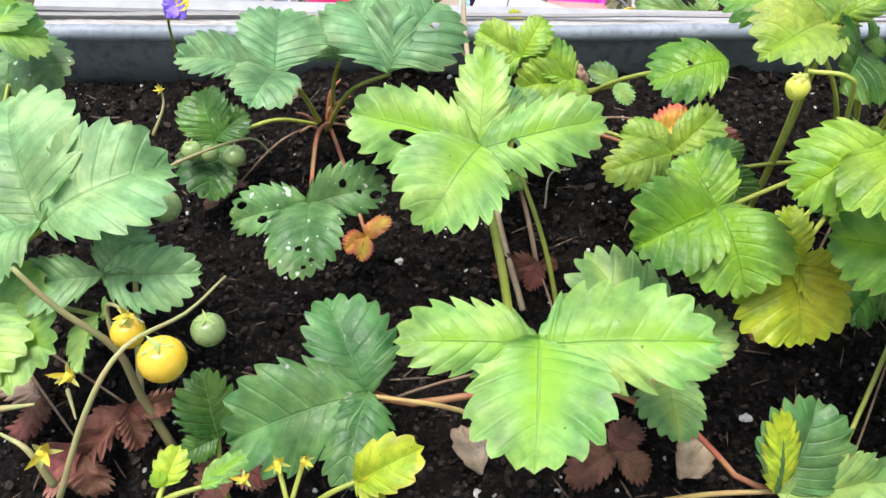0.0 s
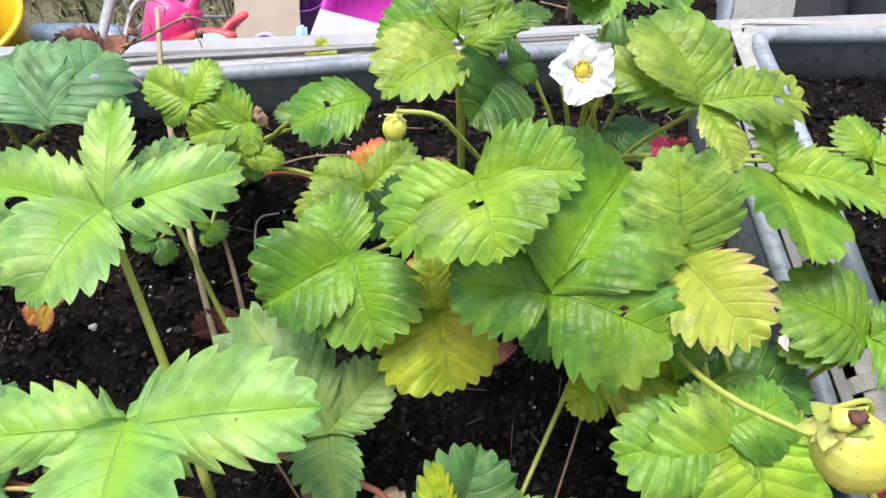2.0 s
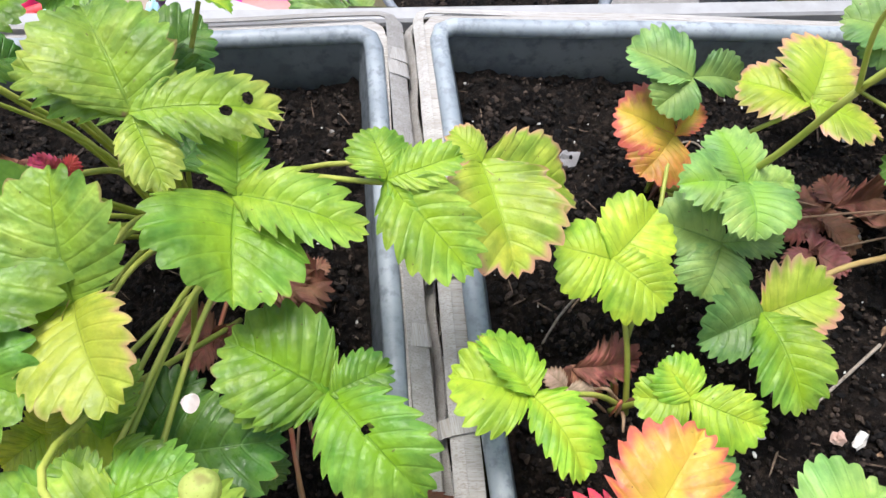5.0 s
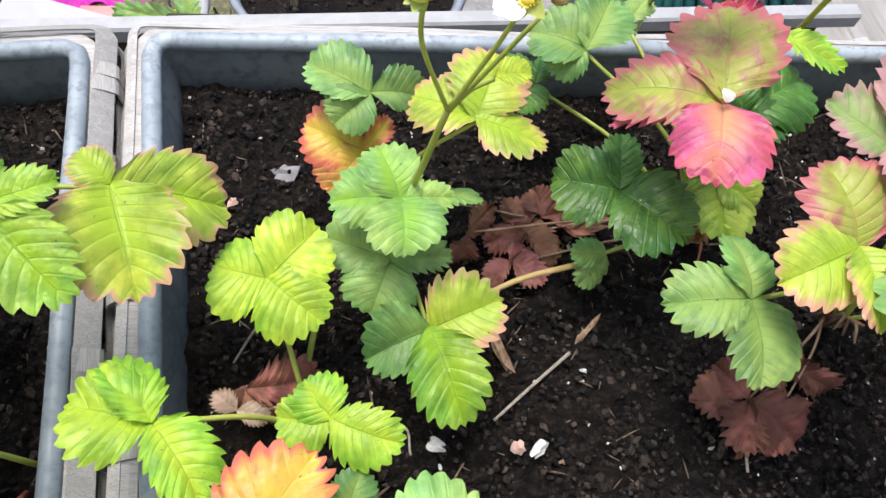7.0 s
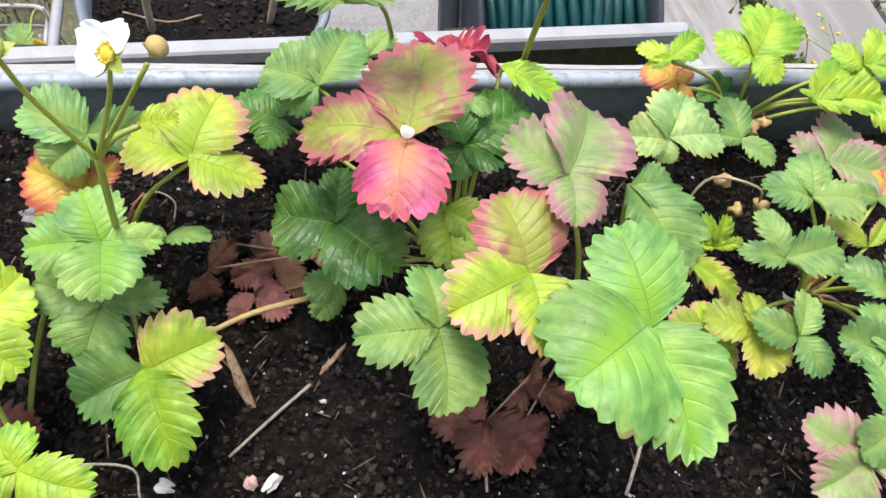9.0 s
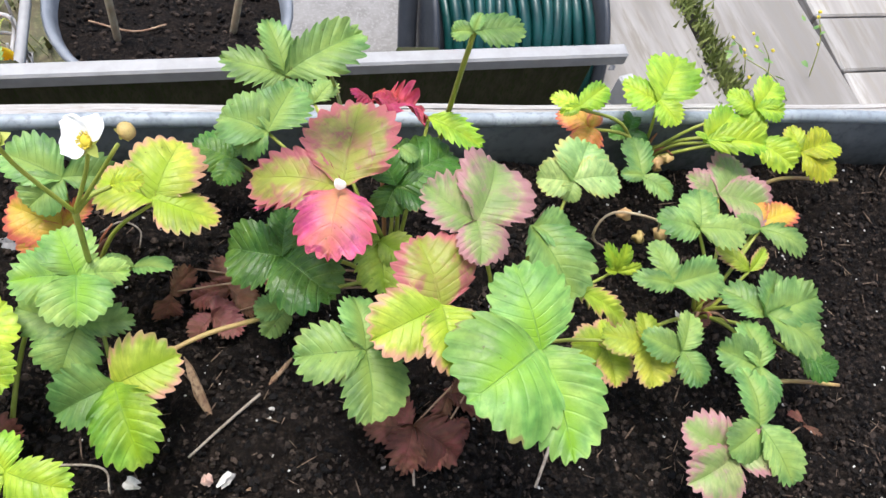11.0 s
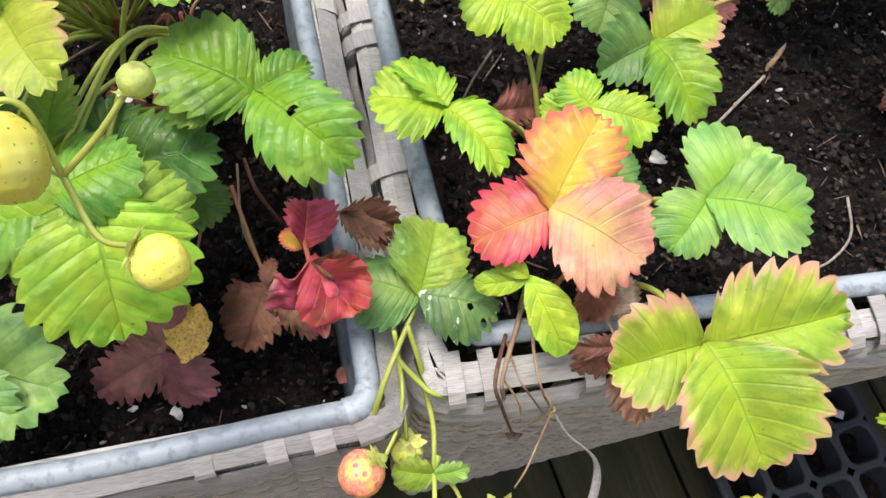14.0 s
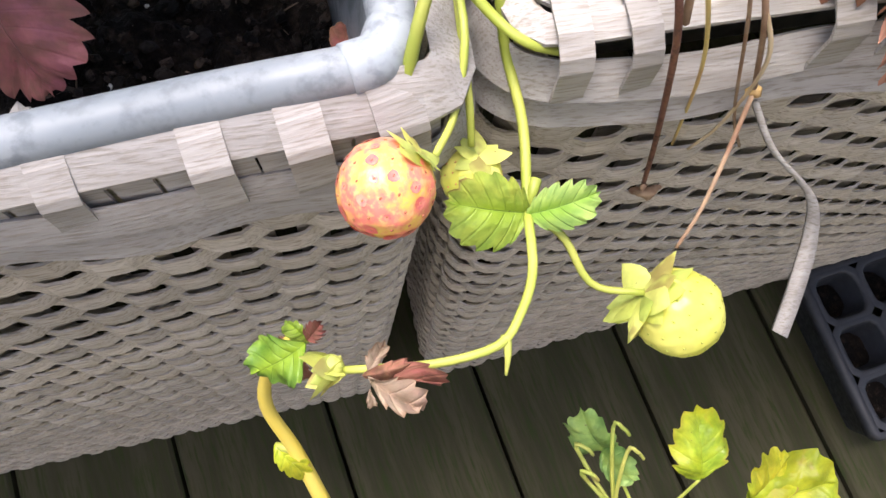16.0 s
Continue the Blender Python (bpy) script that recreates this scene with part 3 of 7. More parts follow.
def planter(at, outer, foot, liner, top, label, seed, thin_out=0.0):
    """A wicker planter with a grey liner. outer, foot, liner: corners of the basket's rim, of its base and of the liner's lip, anticlockwise from the front left. thin_out: share of stakes cut short under the rim."""
    rng = random.Random(seed)
    body = thing("planter", at, label, "planter", "planters side by side")
    base = Vector(at)
    pitch, step = 0.0160, 0.0103
    length = sum((Vector(outer[i]) - Vector(outer[i - 1])).length for i in range(4))
    stakes = 2 * round(length / pitch / 2) + 1
    row = 0
    z = 0.007
    while z < top - 0.030:
        level = [Vector(f).lerp(Vector(q), z / top) for f, q in zip(foot, outer)]
        around = sum((level[i] - level[i - 1]).length for i in range(4))
        places = []
        phase = rng.uniform(-0.08, 0.08)
        last = max(0.0, 1 - (top - 0.032 - z) / 0.03)
        for p, o, s in ring(grow(level, -0.002), z, 0.024, 0.0031):
            wave = math.cos(math.pi * (s / around * stakes + row) + phase)
            wob = 0.0003 * wave + 0.0019 * noise.noise(Vector((s * 16, row * 3.7, seed))) + (0.0026 + 0.0050 * last) * noise.noise(Vector((s * 7, row * 0.4, seed + 9)))
            places.append((p + o * (0.0021 * max(-1.0, min(1.0, 1.35 * wave)) + 0.0008) + Vector((0, 0, wob)) - base, (o + Vector((0, 0, 0.07 * wave + 0.05))).normalized()))
        part("weave_strip", ribbon(places, 0.0049 + rng.uniform(-0.0006, 0.0003), 0.0011), WICKER, body, smooth=False)
        row += 1
        z += step
    # stakes, which share one mesh
    h = top - 0.003
    bm = box_bm(-0.0046, 0.0046, -0.0006, 0.0006, 0.002, h, 0)
    stake_mesh = None
    for rim, o, s in ring(grow(outer, -0.0062), 0, 0.02, length / stakes):
        p = below(rim, outer, foot)
        if stake_mesh is None:
            first = part("stake", bm, WICKER, body, smooth=False)
            stake_mesh = first.data
        else:
            first = part("stake", stake_mesh, WICKER, body, smooth=False)
        cut = 0.945 if rng.random() < thin_out else 1.0
        first.matrix_basis = Matrix.Translation((p.x - base.x, p.y - base.y, 0)) @ lean_out(Vector((rim.x - p.x, rim.y - p.y, top)), math.atan2(o.y, o.x) + rng.uniform(-0.08, 0.08)) @ Matrix.Diagonal((rng.uniform(0.85, 1.08), 1, cut, 1))
    # rim: a wavy standing band outside, flat bands on top, and wraps that fold over them
    for dz, dy, half, amp in (((-0.0150, 0.0022, 0.0056, 0.0010), (-0.0255, 0.0034, 0.0062, 0.0012)) if thin_out else ((-0.0180, 0.0026, 0.0048, 0.0008), (-0.0265, 0.0030, 0.0048, 0.0018))):
        places = [(p + o * (amp * math.cos(math.pi * s / length * stakes * 0.5)) + Vector((0, 0, 0.0065 * noise.noise(Vector((s * 9, dz * 99, seed)))) ) - base, (o + Vector((0, 0, 0.2))).normalized()) for p, o, s in ring(grow(outer, dy), top + dz, 0.024, 0.004)]
        part("rim_band", ribbon(places, half, 0.0012, lean=0.55 if thin_out else 0.3), WICKER_RIM, body, smooth=False)
    for inset, dz, half in (((-0.0112, 0.0005, 0.0038), (-0.0044, 0.0, 0.0034)) if thin_out else ((-0.0035, 0.0008, 0.0064), (-0.0130, 0.0012, 0.0042))):
        places = []
        for p, o, s in ring(grow(outer, inset), top + dz - 0.002, 0.010, 0.006):
            n1 = noise.noise(Vector((s * 7, inset * 300, seed)))
            tip = 0.0 if inset < -0.01 else -0.45 if thin_out else -0.75
            places.append((p + o * (0.0016 * n1) + Vector((0, 0, 0.0018 * noise.noise(Vector((s * 11, inset * 90, seed + 4))))) - base, (o + Vector((0, 0, 0.12 * n1 + tip))).normalized()))
        part("rim_band", ribbon(places, half, 0.0012, True), WICKER_RIM, body, smooth=False)
    stub = None
    for p, o, s in ring(grow(outer, -0.0002), top, 0.024, 0.0104):
        if o.y > -0.7 or thin_out:
            continue
        ob = part("rim_stake", stub or box_bm(-0.0050, 0.0050, -0.0005, 0.0005, -0.020, -0.0045, 0), WICKER_RIM, body, smooth=False)
        stub = ob.data
        ob.matrix_basis = Matrix.Translation(p - base) @ Matrix.Rotation(math.atan2(o.y, o.x) - math.pi / 2 + rng.uniform(-0.05, 0.05), 4, "Z") @ Matrix.Diagonal((rng.uniform(0.88, 1.03), 1, 1, 1))
    wrap = None
    loop = ring(grow(outer, 0.0015), top, 0.024, length / stakes if thin_out else 0.0104)
    for i, (p, o, s) in enumerate(loop):
        if rng.random() < (0.86 if abs(o.x) > 0.8 else 0.3 if thin_out else 0.8) or not (o.y < -0.8 or o.x * (1 if seed == 1 else -1) > 0.8):
            continue
        if wrap is None:
            bm = bmesh.new()
            prof = [(-0.0105, 0.0034), (-0.005, 0.0004), (0.0004, -0.0038), (0.0016, -0.0058), (0.0018, -0.0100), (0.0022, -0.0140), (0.0026, -0.0185), (0.0014, -0.0235)] if not thin_out else [(-0.022, 0.0012), (-0.012, 0.0022), (-0.003, 0.0012), (0.0016, -0.0022), (0.0032, -0.0060), (0.0030, -0.012), (0.0028, -0.020)]
            rows_ = []
            for y, zz in prof:
                rows_.append([bm.verts.new((x, y, zz)) for x in ((-0.0044, 0.0044) if thin_out else (-0.0049, 0.0049))])
            low = [[bm.verts.new(v.co + Vector((0, -0.0009 if v.co.z < 0 else 0, -0.0010 if v.co.z >= 0 else 0))) for v in r] for r in rows_]
            for a, b, la, lb in zip(rows_, rows_[1:], low, low[1:]):
                bm.faces.new((a[0], a[1], b[1], b[0]))
                bm.faces.new((la[1], la[0], lb[0], lb[1]))
                bm.faces.new((a[0], b[0], lb[0], la[0]))
                bm.faces.new((b[1], a[1], la[1], lb[1]))
            ob = part("rim_wrap", bm, WICKER_RIM, body, smooth=False)
            wrap = ob.data
        else:
            ob = part("rim_wrap", wrap, WICKER_RIM, body, smooth=False)
        ob.matrix_basis = Matrix.Translation(p - base) @ Matrix.Rotation(math.atan2(o.y, o.x) - math.pi / 2 + rng.uniform(-0.1, 0.1), 4, "Z") @ Matrix.Diagonal((rng.uniform(0.8, 1.25), 1, rng.uniform(0.8, 1.05), 1))
    # liner: wall and rolled lip
    lip = [(p + Vector((0, 0, 0.0022 * noise.noise(Vector((s * 6, seed, 1))))) + o * 0.0022 * noise.noise(Vector((s * 8, seed, 5))), o, s) for p, o, s in ring(liner, top + 0.001, 0.012, 0.008)]
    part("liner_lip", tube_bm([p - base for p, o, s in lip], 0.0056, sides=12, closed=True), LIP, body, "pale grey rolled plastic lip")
    corner = Vector((*liner[1], 0))
    near = [p - base for p, o, s in lip if (Vector((p.x, p.y, 0)) - corner).length < 0.016]
    part("lip_corner", tube_bm(near, 0.0062, 14, 12), LIP, body, "folded grey corner of the liner lip")
    verts, faces, n = [], [], len(lip)
    for p, o, s in lip:
        q = p - base
        for d, zz in ((-0.0045, 0.0), (-0.0095, -0.02), (-0.0155, -0.075), (-0.0120, -0.075), (-0.0060, -0.02), (-0.001, 0.0)):
            verts.append(q + o * d + Vector((0, 0, zz)))
    for i in range(n):
        j = (i + 1) % n
        for k in range(5):
            faces.append((6 * i + k, 6 * i + k + 1, 6 * j + k + 1, 6 * j + k))
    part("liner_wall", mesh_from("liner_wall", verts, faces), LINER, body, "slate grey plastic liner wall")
    return body


TOP = 0.548
P1_OUT = [(-0.46, -0.038), (0.369, 0.026), (0.341, 0.412), (-0.49, 0.352)]
P1_LINE = [(-0.44, -0.0238), (0.3535, 0.0362), (0.326, 0.391), (-0.468, 0.33)]
P2_OUT = [(0.376, 0.036), (1.30, 0.054), (1.30, 0.402), (0.347, 0.416)]
P2_LINE = [(0.397, 0.0635), (1.28, 0.0735), (1.28, 0.384), (0.364, 0.398)]
P1_FOOT = [(-0.43, -0.009), (0.322, 0.042), (0.297, 0.392), (-0.46, 0.335)]
P2_FOOT = [(0.362, 0.046), (1.28, 0.158), (1.28, 0.386), (0.344, 0.398)]
planter((-0.05, 0.19, 0), P1_OUT, P1_FOOT, P1_LINE, TOP, "pale grey woven wicker planter with a zinc-grey liner", 1)
planter((0.83, 0.22, 0), P2_OUT, P2_FOOT, P2_LINE, TOP, "weathered white-grey wicker planter standing beside its twin", 2, 0.35)


# ---- soil ----
def soil_height(x, y):
    z = 0.516 + 0.010 * noise.noise(Vector((x * 7, y * 7, 3))) + 0.005 * noise.noise(Vector((x * 25, y * 25, 8)))
    z += 0.012 * math.exp(-((x - 0.60) ** 2 + (y - 0.21) ** 2) / 0.006) - 0.022 * max(0.0, min(1.0, (x - 0.62) / 0.3)) + 0.012 * math.exp(-((x + 0.05) ** 2 + (y - 0.2) ** 2) / 0.02)
    z -= 0.020 * max(0.0, min(1.0, (x - 0.25) / 0.06)) * max(0.0, min(1.0, (0.36 - x) / 0.01)) * max(0.0, min(1.0, (0.26 - y) / 0.1))
    return z


def soil_bed(at, corners, seed):
    nx, ny = 540, 230
    a, b, c, d = (Vector((*q, 0)) for q in grow(corners, -0.006))
    verts, faces = [], []
    for j in range(ny + 1):
        for i in range(nx + 1):
            p = a.lerp(b, i / nx).lerp(d.lerp(c, i / nx), j / ny)
            v = Vector((p.x, p.y, 0))
            z = soil_height(p.x, p.y) + 0.0046 * noise.noise(v * 80) + 0.0050 * max(0.0, noise.noise(v * 210)) + 0.0030 * max(0.0, noise.noise(v * 430 + Vector((0, seed, 0)))) + 0.0050 * abs(noise.noise(v * 45 + Vector((seed, 0, 0)))) - 0.001
            verts.append((p.x - at[0], p.y - at[1], z - at[2]))
    w = nx + 1
    for j in range(ny):
        for i in range(nx):
            k = j * w + i
            faces.append((k, k + 1, k + 1 + w, k + w))
    return solid("soil", mesh_from("soil", verts, faces), SOIL, at, "dark crumbly potting soil with white perlite grains", "soil", kind="stuff")


soil_bed((-0.05, 0.19, 0.50), P1_LINE, 1)
soil_bed((0.83, 0.22, 0.50), P2_LINE, 2)


def crumbs(name, mat, count, sizes, seed, label, squash=(1, 1, 0.7), lift=0.3, detail=1):
    """Loose grains strewn over both beds, joined into one stuff object."""
    rng = random.Random(seed)
    shapes = []
    for k in range(6):
        b = lump_bm(1.0, k + seed, 0.5, detail, squash=squash)
        shapes.append(([v.co.copy() for v in b.verts], [[v.index for v in f.verts] for f in b.faces]))
        b.free()
    verts, faces = [], []
    for _ in range(count):
        bed = (P1_LINE, P2_LINE)[rng.random() < 0.55]
        a, b, c, d = (Vector((*q, 0)) for q in grow(bed, -0.014))
        u, v = rng.random(), rng.random()
        p = a.lerp(b, u).lerp(d.lerp(c, u), v)
        s = rng.uniform(*sizes) * rng.choice((0.6, 0.8, 1.0, 1.0, 1.4))
        turn = Euler((rng.uniform(-0.6, 0.6), rng.uniform(-0.6, 0.6), rng.uniform(0, 6.3))).to_matrix()
        vs, fs = shapes[rng.randrange(6)]
        n0 = len(verts)
        z = soil_height(p.x, p.y) + s * lift + rng.uniform(0.0, 0.0028)
        stretch = rng.uniform(0.7, 1.7)
        verts += [turn @ Vector((q.x * s * stretch, q.y * s, q.z * s)) + Vector((p.x, p.y, z)) for q in vs]
        faces += [[n0 + k for k in f] for f in fs]
    return tagged(part(name, mesh_from(name, verts, faces), mat, None, smooth=False), label, "soil", kind="stuff")


crumbs("soil_crumbs", CRUMB, 44000, (0.0005, 0.0019), 3, "dark loose crumbs of potting soil", detail=1)
crumbs("perlite_grains", PERLITE, 1200, (0.0004, 0.0011), 5, "small white perlite grains on the soil")
crumbs("bark_fibres", FIBRE, 1500, (0.0005, 0.0016), 7, "brown bark fibres scattered on the soil", squash=(4.0, 0.35, 0.3))


# ---- strawberry plants ----
corner_plant = crown("strawberry_plant", (-0.271, 0.154, 0.520), "strawberry plant with large pale green leaves beside the tomato")
back_left_plant = crown("strawberry_plant", (-0.105, 0.301, 0.520), "strawberry plant with insect-bitten leaves and white-spotted lower leaf")
centre_left_plant = crown("strawberry_plant", (0.051, 0.151, 0.520), "strawberry plant with bright light green three-part leaves")
centre_plant = crown("strawberry_plant", (0.227, 0.273, 0.520), "bushy strawberry plant with bright green leaves and a white flower")
back_plant = crown("strawberry_plant", (0.025, 0.304, 0.520), "small strawberry plant with pale green leaves near the liner")
front_plant = crown("strawberry_plant", (0.267, 0.269, 0.520), "strawberry plant with a ripening berry near the front")
edge_plant = crown("strawberry_plant", (0.319, 0.140, 0.520), "withered strawberry plant with brown and crimson leaves")
flower_plant = crown("strawberry_plant", (0.492, 0.299, 0.520), "strawberry plant with a flower stem and pink-edged leaves")
lime_plant = crown("strawberry_plant", (0.455, 0.173, 0.520), "small strawberry plant with cupped lime-green leaves")
salmon_plant = crown("strawberry_plant", (0.478, 0.123, 0.520), "strawberry plant with one salmon-red and one green leaf")
red_plant = crown("strawberry_plant", (0.684, 0.277, 0.520), "strawberry plant with red autumn leaves and dark green leaves")
light_plant = crown("strawberry_plant", (0.752, 0.220, 0.520), "strawberry plant with broad light green leaves")
right_back_plant = crown("strawberry_plant", (0.900, 0.371, 0.520), "strawberry plant with small yellow-green leaves at the back")
right_plant = crown("strawberry_plant", (0.908, 0.236, 0.520), "strawberry plant with small fresh green leaves")
right_front_plant = crown("strawberry_plant", (0.919, 0.129, 0.520), "strawberry plant with pink-tinged leaves at the planter front")
leaf(corner_plant, "L", (-0.199, 0.158, 0.631), [(-0.234, 0.229, 0.637), (-0.142, 0.193, 0.631), (-0.236, 0.138, 0.623)], width=(0.78, 0.84, 0.85), base=3.4, holes={0: ((0.2, 0.08, 0.05),)})
leaf(corner_plant, ("L", "C", "C"), (-0.173, 0.144, 0.612), [(-0.127, 0.149, 0.608), (-0.162, 0.172, 0.612), (-0.222, 0.135, 0.602)], width=(0.66, 0.85, 0.5), holes={0: ((0.35, 0.35, 0.06, 0.7),)})
leaf(corner_plant, "b", (-0.240, 0.123, 0.600), [(-0.187, 0.108, 0.605), (-0.211, 0.086, 0.600)], width=1.1)
leaf(corner_plant, "g", (-0.174, 0.128, 0.600), [(-0.167, 0.130, 0.615), (-0.175, 0.097, 0.600)], width=(0.55, 0.75))
leaf(corner_plant, "b", (-0.277, 0.279, 0.620), [(-0.252, 0.294, 0.600), (-0.271, 0.312, 0.610)], width=0.9)
leaf(corner_plant, "h", (-0.287, 0.302, 0.580), [(-0.249, 0.276, 0.575), (-0.282, 0.267, 0.570)], width=0.9)
leaf(corner_plant, "d", (-0.120, 0.084, 0.560), [(-0.131, 0.115, 0.575), (-0.136, 0.073, 0.560)], width=0.75, foot=(-0.12,0.06,0.52))
leaf(back_left_plant, "C", (-0.111, 0.261, 0.622), [(-0.165, 0.260, 0.628), (-0.116, 0.305, 0.624), (-0.117, 0.230, 0.628)], width=(0.46, 1, 0.98), arch=0.12)
leaf(back_left_plant, "C", (-0.053, 0.278, 0.609), [(-0.079, 0.324, 0.617), (-0.028, 0.328, 0.613)], width=(0.85, 0.95), holes={0: ((0.5, 0.5, 0.045), (0.3, 0.3, 0.04)), 1: ((0.3, 0.6, 0.05),)}, arch=0.14)
leaf(back_left_plant, "C", (-0.084, 0.292, 0.600), [(-0.105, 0.317, 0.605), (-0.074, 0.313, 0.600)], width=0.9)
leaf(back_left_plant, "h", (-0.087, 0.198, 0.596), [(-0.127, 0.186, 0.599), (-0.045, 0.212, 0.602), (-0.080, 0.153, 0.596)], width=(0.56, 0.58, 0.78), holes={0:((0.3,0.82,0.045,0.7),(-0.35,0.6,0.05,0.8)),1:((0.35,0.82,0.05,0.7),(-0.3,0.5,0.04,0.8),(0.1,0.65,0.03)),2:((0.2,0.65,0.035),(-0.1,0.8,0.03),(0.1,0.85,0.03))}, stalk=STALK_RED)
leaf(back_left_plant, "d", (-0.158, 0.259, 0.560), [(-0.174, 0.288, 0.570), (-0.159, 0.218, 0.555), (-0.140, 0.277, 0.565)], width=0.85)
leaf(centre_left_plant, "b", (-0.001, 0.208, 0.640), [(-0.067, 0.228, 0.636), (-0.0011, 0.2619, 0.6520), (0.061, 0.226, 0.642), (-0.0258, 0.1615, 0.6400)], width=(0.56, 0.46, 0.54, 0.92), holes={0: ((-0.3, 0.5, 0.055, 0.42), (-0.35, 0.38, 0.04, 0.5)), 2: ((0.1, 0.27, 0.04, 0.9),)}, foot=(0.03, 0.108, 0.53), radius=0.0022, via=(0.018, 0.155, 0.59))
leaf(centre_left_plant, "g", (0.014, 0.231, 0.618), [(0.022, 0.262, 0.625), (0.009, 0.260, 0.620)], width=0.8)
leaf(centre_left_plant, "b", (0.028, 0.110, 0.650), [(-0.031, 0.106, 0.658), (0.101, 0.120, 0.654), (0.027, 0.054, 0.662)], width=(0.5, 0.58, 0.86), fold=0.06, teeth=7, arch=0.05, radius=0.002, base=3.4)
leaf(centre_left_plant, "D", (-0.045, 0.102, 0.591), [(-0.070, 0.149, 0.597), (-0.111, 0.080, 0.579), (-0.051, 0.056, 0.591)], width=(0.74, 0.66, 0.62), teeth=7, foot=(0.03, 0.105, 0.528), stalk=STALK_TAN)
leaf(centre_left_plant, "g", (0.095, 0.124, 0.590), [(0.097, 0.090, 0.588), (0.053, 0.179, 0.605), (0.123, 0.151, 0.600)], width=(0.85,0.7,0.7))
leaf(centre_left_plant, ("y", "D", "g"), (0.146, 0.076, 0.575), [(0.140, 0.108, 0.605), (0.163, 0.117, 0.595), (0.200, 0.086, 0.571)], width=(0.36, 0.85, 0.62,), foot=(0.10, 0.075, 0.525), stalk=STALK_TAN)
leaf(back_plant, "a", (0.045, 0.269, 0.600), [(0.026, 0.268, 0.596), (0.065, 0.266, 0.596), (0.047, 0.286, 0.604)], width=(0.7, 0.7, 0.75,))
leaf(back_plant, "C", (0.016, 0.260, 0.585), [(0.027, 0.276, 0.589), (0.041, 0.254, 0.581)], width=(0.6, 0.6,))
leaf(back_plant, "g", (0.075, 0.295, 0.590), [(0.058, 0.303, 0.594), (0.082, 0.282, 0.586)], width=(0.7, 0.7,))
leaf(back_plant, "e", (0.114, 0.259, 0.655), [(0.077, 0.245, 0.649)], width=0.85, holes={0: ((0.1, 0.5, 0.045),)})
leaf(back_plant, "q", (0.154, 0.270, 0.672), [(0.120, 0.242, 0.674)], width=0.85, foot=(0.16, 0.24, 0.53))
leaf(back_plant, "q", (0.156, 0.267, 0.676), [(0.185, 0.278, 0.688)], width=0.5, wilt=0.05, foot=(0.16, 0.24, 0.53))
leaf(back_plant, "a", (0.019, 0.293, 0.610), [(-0.008, 0.306, 0.615), (0.032, 0.314, 0.620), (0.002, 0.290, 0.600)], width=0.7)
leaf(back_plant, "a", (0.048, 0.283, 0.605), [(0.021, 0.302, 0.610), (0.015, 0.278, 0.600), (0.050, 0.265, 0.600)], width=0.65)
leaf(back_plant, "q", (0.108, 0.260, 0.575), [(0.077, 0.270, 0.579), (0.136, 0.285, 0.583), (0.068, 0.244, 0.571)], width=(0.75, 0.68, 0.62))
leaf(back_plant, "e", (0.045, 0.283, 0.570), [(0.026, 0.292, 0.560), (0.062, 0.284, 0.570), (0.047, 0.268, 0.570)], width=0.8)
leaf(back_plant, "d", (-0.013, 0.247, 0.545), [(-0.026, 0.242, 0.550), (-0.004, 0.235, 0.540), (-0.021, 0.255, 0.545)], width=0.9, teeth=6)
leaf(back_plant, "e", (0.016, 0.255, 0.545), [(0.028, 0.245, 0.550), (0.008, 0.255, 0.550), (0.017, 0.245, 0.540)], width=0.9, teeth=6)
leaf(centre_plant, "e", (0.156, 0.303, 0.650), [(0.115, 0.309, 0.648), (0.163, 0.332, 0.660), (0.187, 0.314, 0.650)], width=(0.734,0.847,0.791))
leaf(centre_plant, "d", (0.188, 0.321, 0.630), [(0.174, 0.315, 0.620), (0.205, 0.341, 0.630)], width=0.904)
leaf(centre_plant, "e", (0.228, 0.303, 0.676), [(0.192, 0.308, 0.682), (0.265, 0.297, 0.678), (0.208, 0.283, 0.675)], width=(1.13,0.814,0.904), cup=-0.15)
leaf(centre_plant, "l", (0.260, 0.307, 0.660), [(0.274, 0.304, 0.655), (0.252, 0.305, 0.670)], width=0.904)
leaf(centre_plant, "d", (0.175, 0.269, 0.660), [(0.156, 0.234, 0.668), (0.164, 0.240, 0.656), (0.188, 0.285, 0.650)], width=(0.95, 0.5, 0.9))
leaf(centre_plant, "d", (0.230, 0.294, 0.630), [(0.209, 0.297, 0.640), (0.258, 0.320, 0.630), (0.260, 0.293, 0.630)], width=0.904)
leaf(centre_plant, "q", (0.253, 0.231, 0.682), [(0.208, 0.246, 0.688), (0.234, 0.271, 0.696), (0.266, 0.204, 0.672), (0.304, 0.242, 0.670)], width=(0.5, 0.9, 0.6, 0.5), cup=0.1, holes={3: ((0.2, 0.6, 0.05), (-0.15, 0.75, 0.045))})
leaf(centre_plant, "d", (0.243, 0.261, 0.600), [(0.228, 0.276, 0.600), (0.262, 0.286, 0.600)], width=1.02)
leaf(centre_plant, "a", (0.1573, 0.1900, 0.6900), [(0.1664, 0.1547, 0.6900), (0.2009, 0.1960, 0.6900), (0.1213, 0.1722, 0.6760)], width=(1.35, 0.70, 0.72), arch=0.12, base=3.0, holes={0: ((0.12, 0.38, 0.07),)})
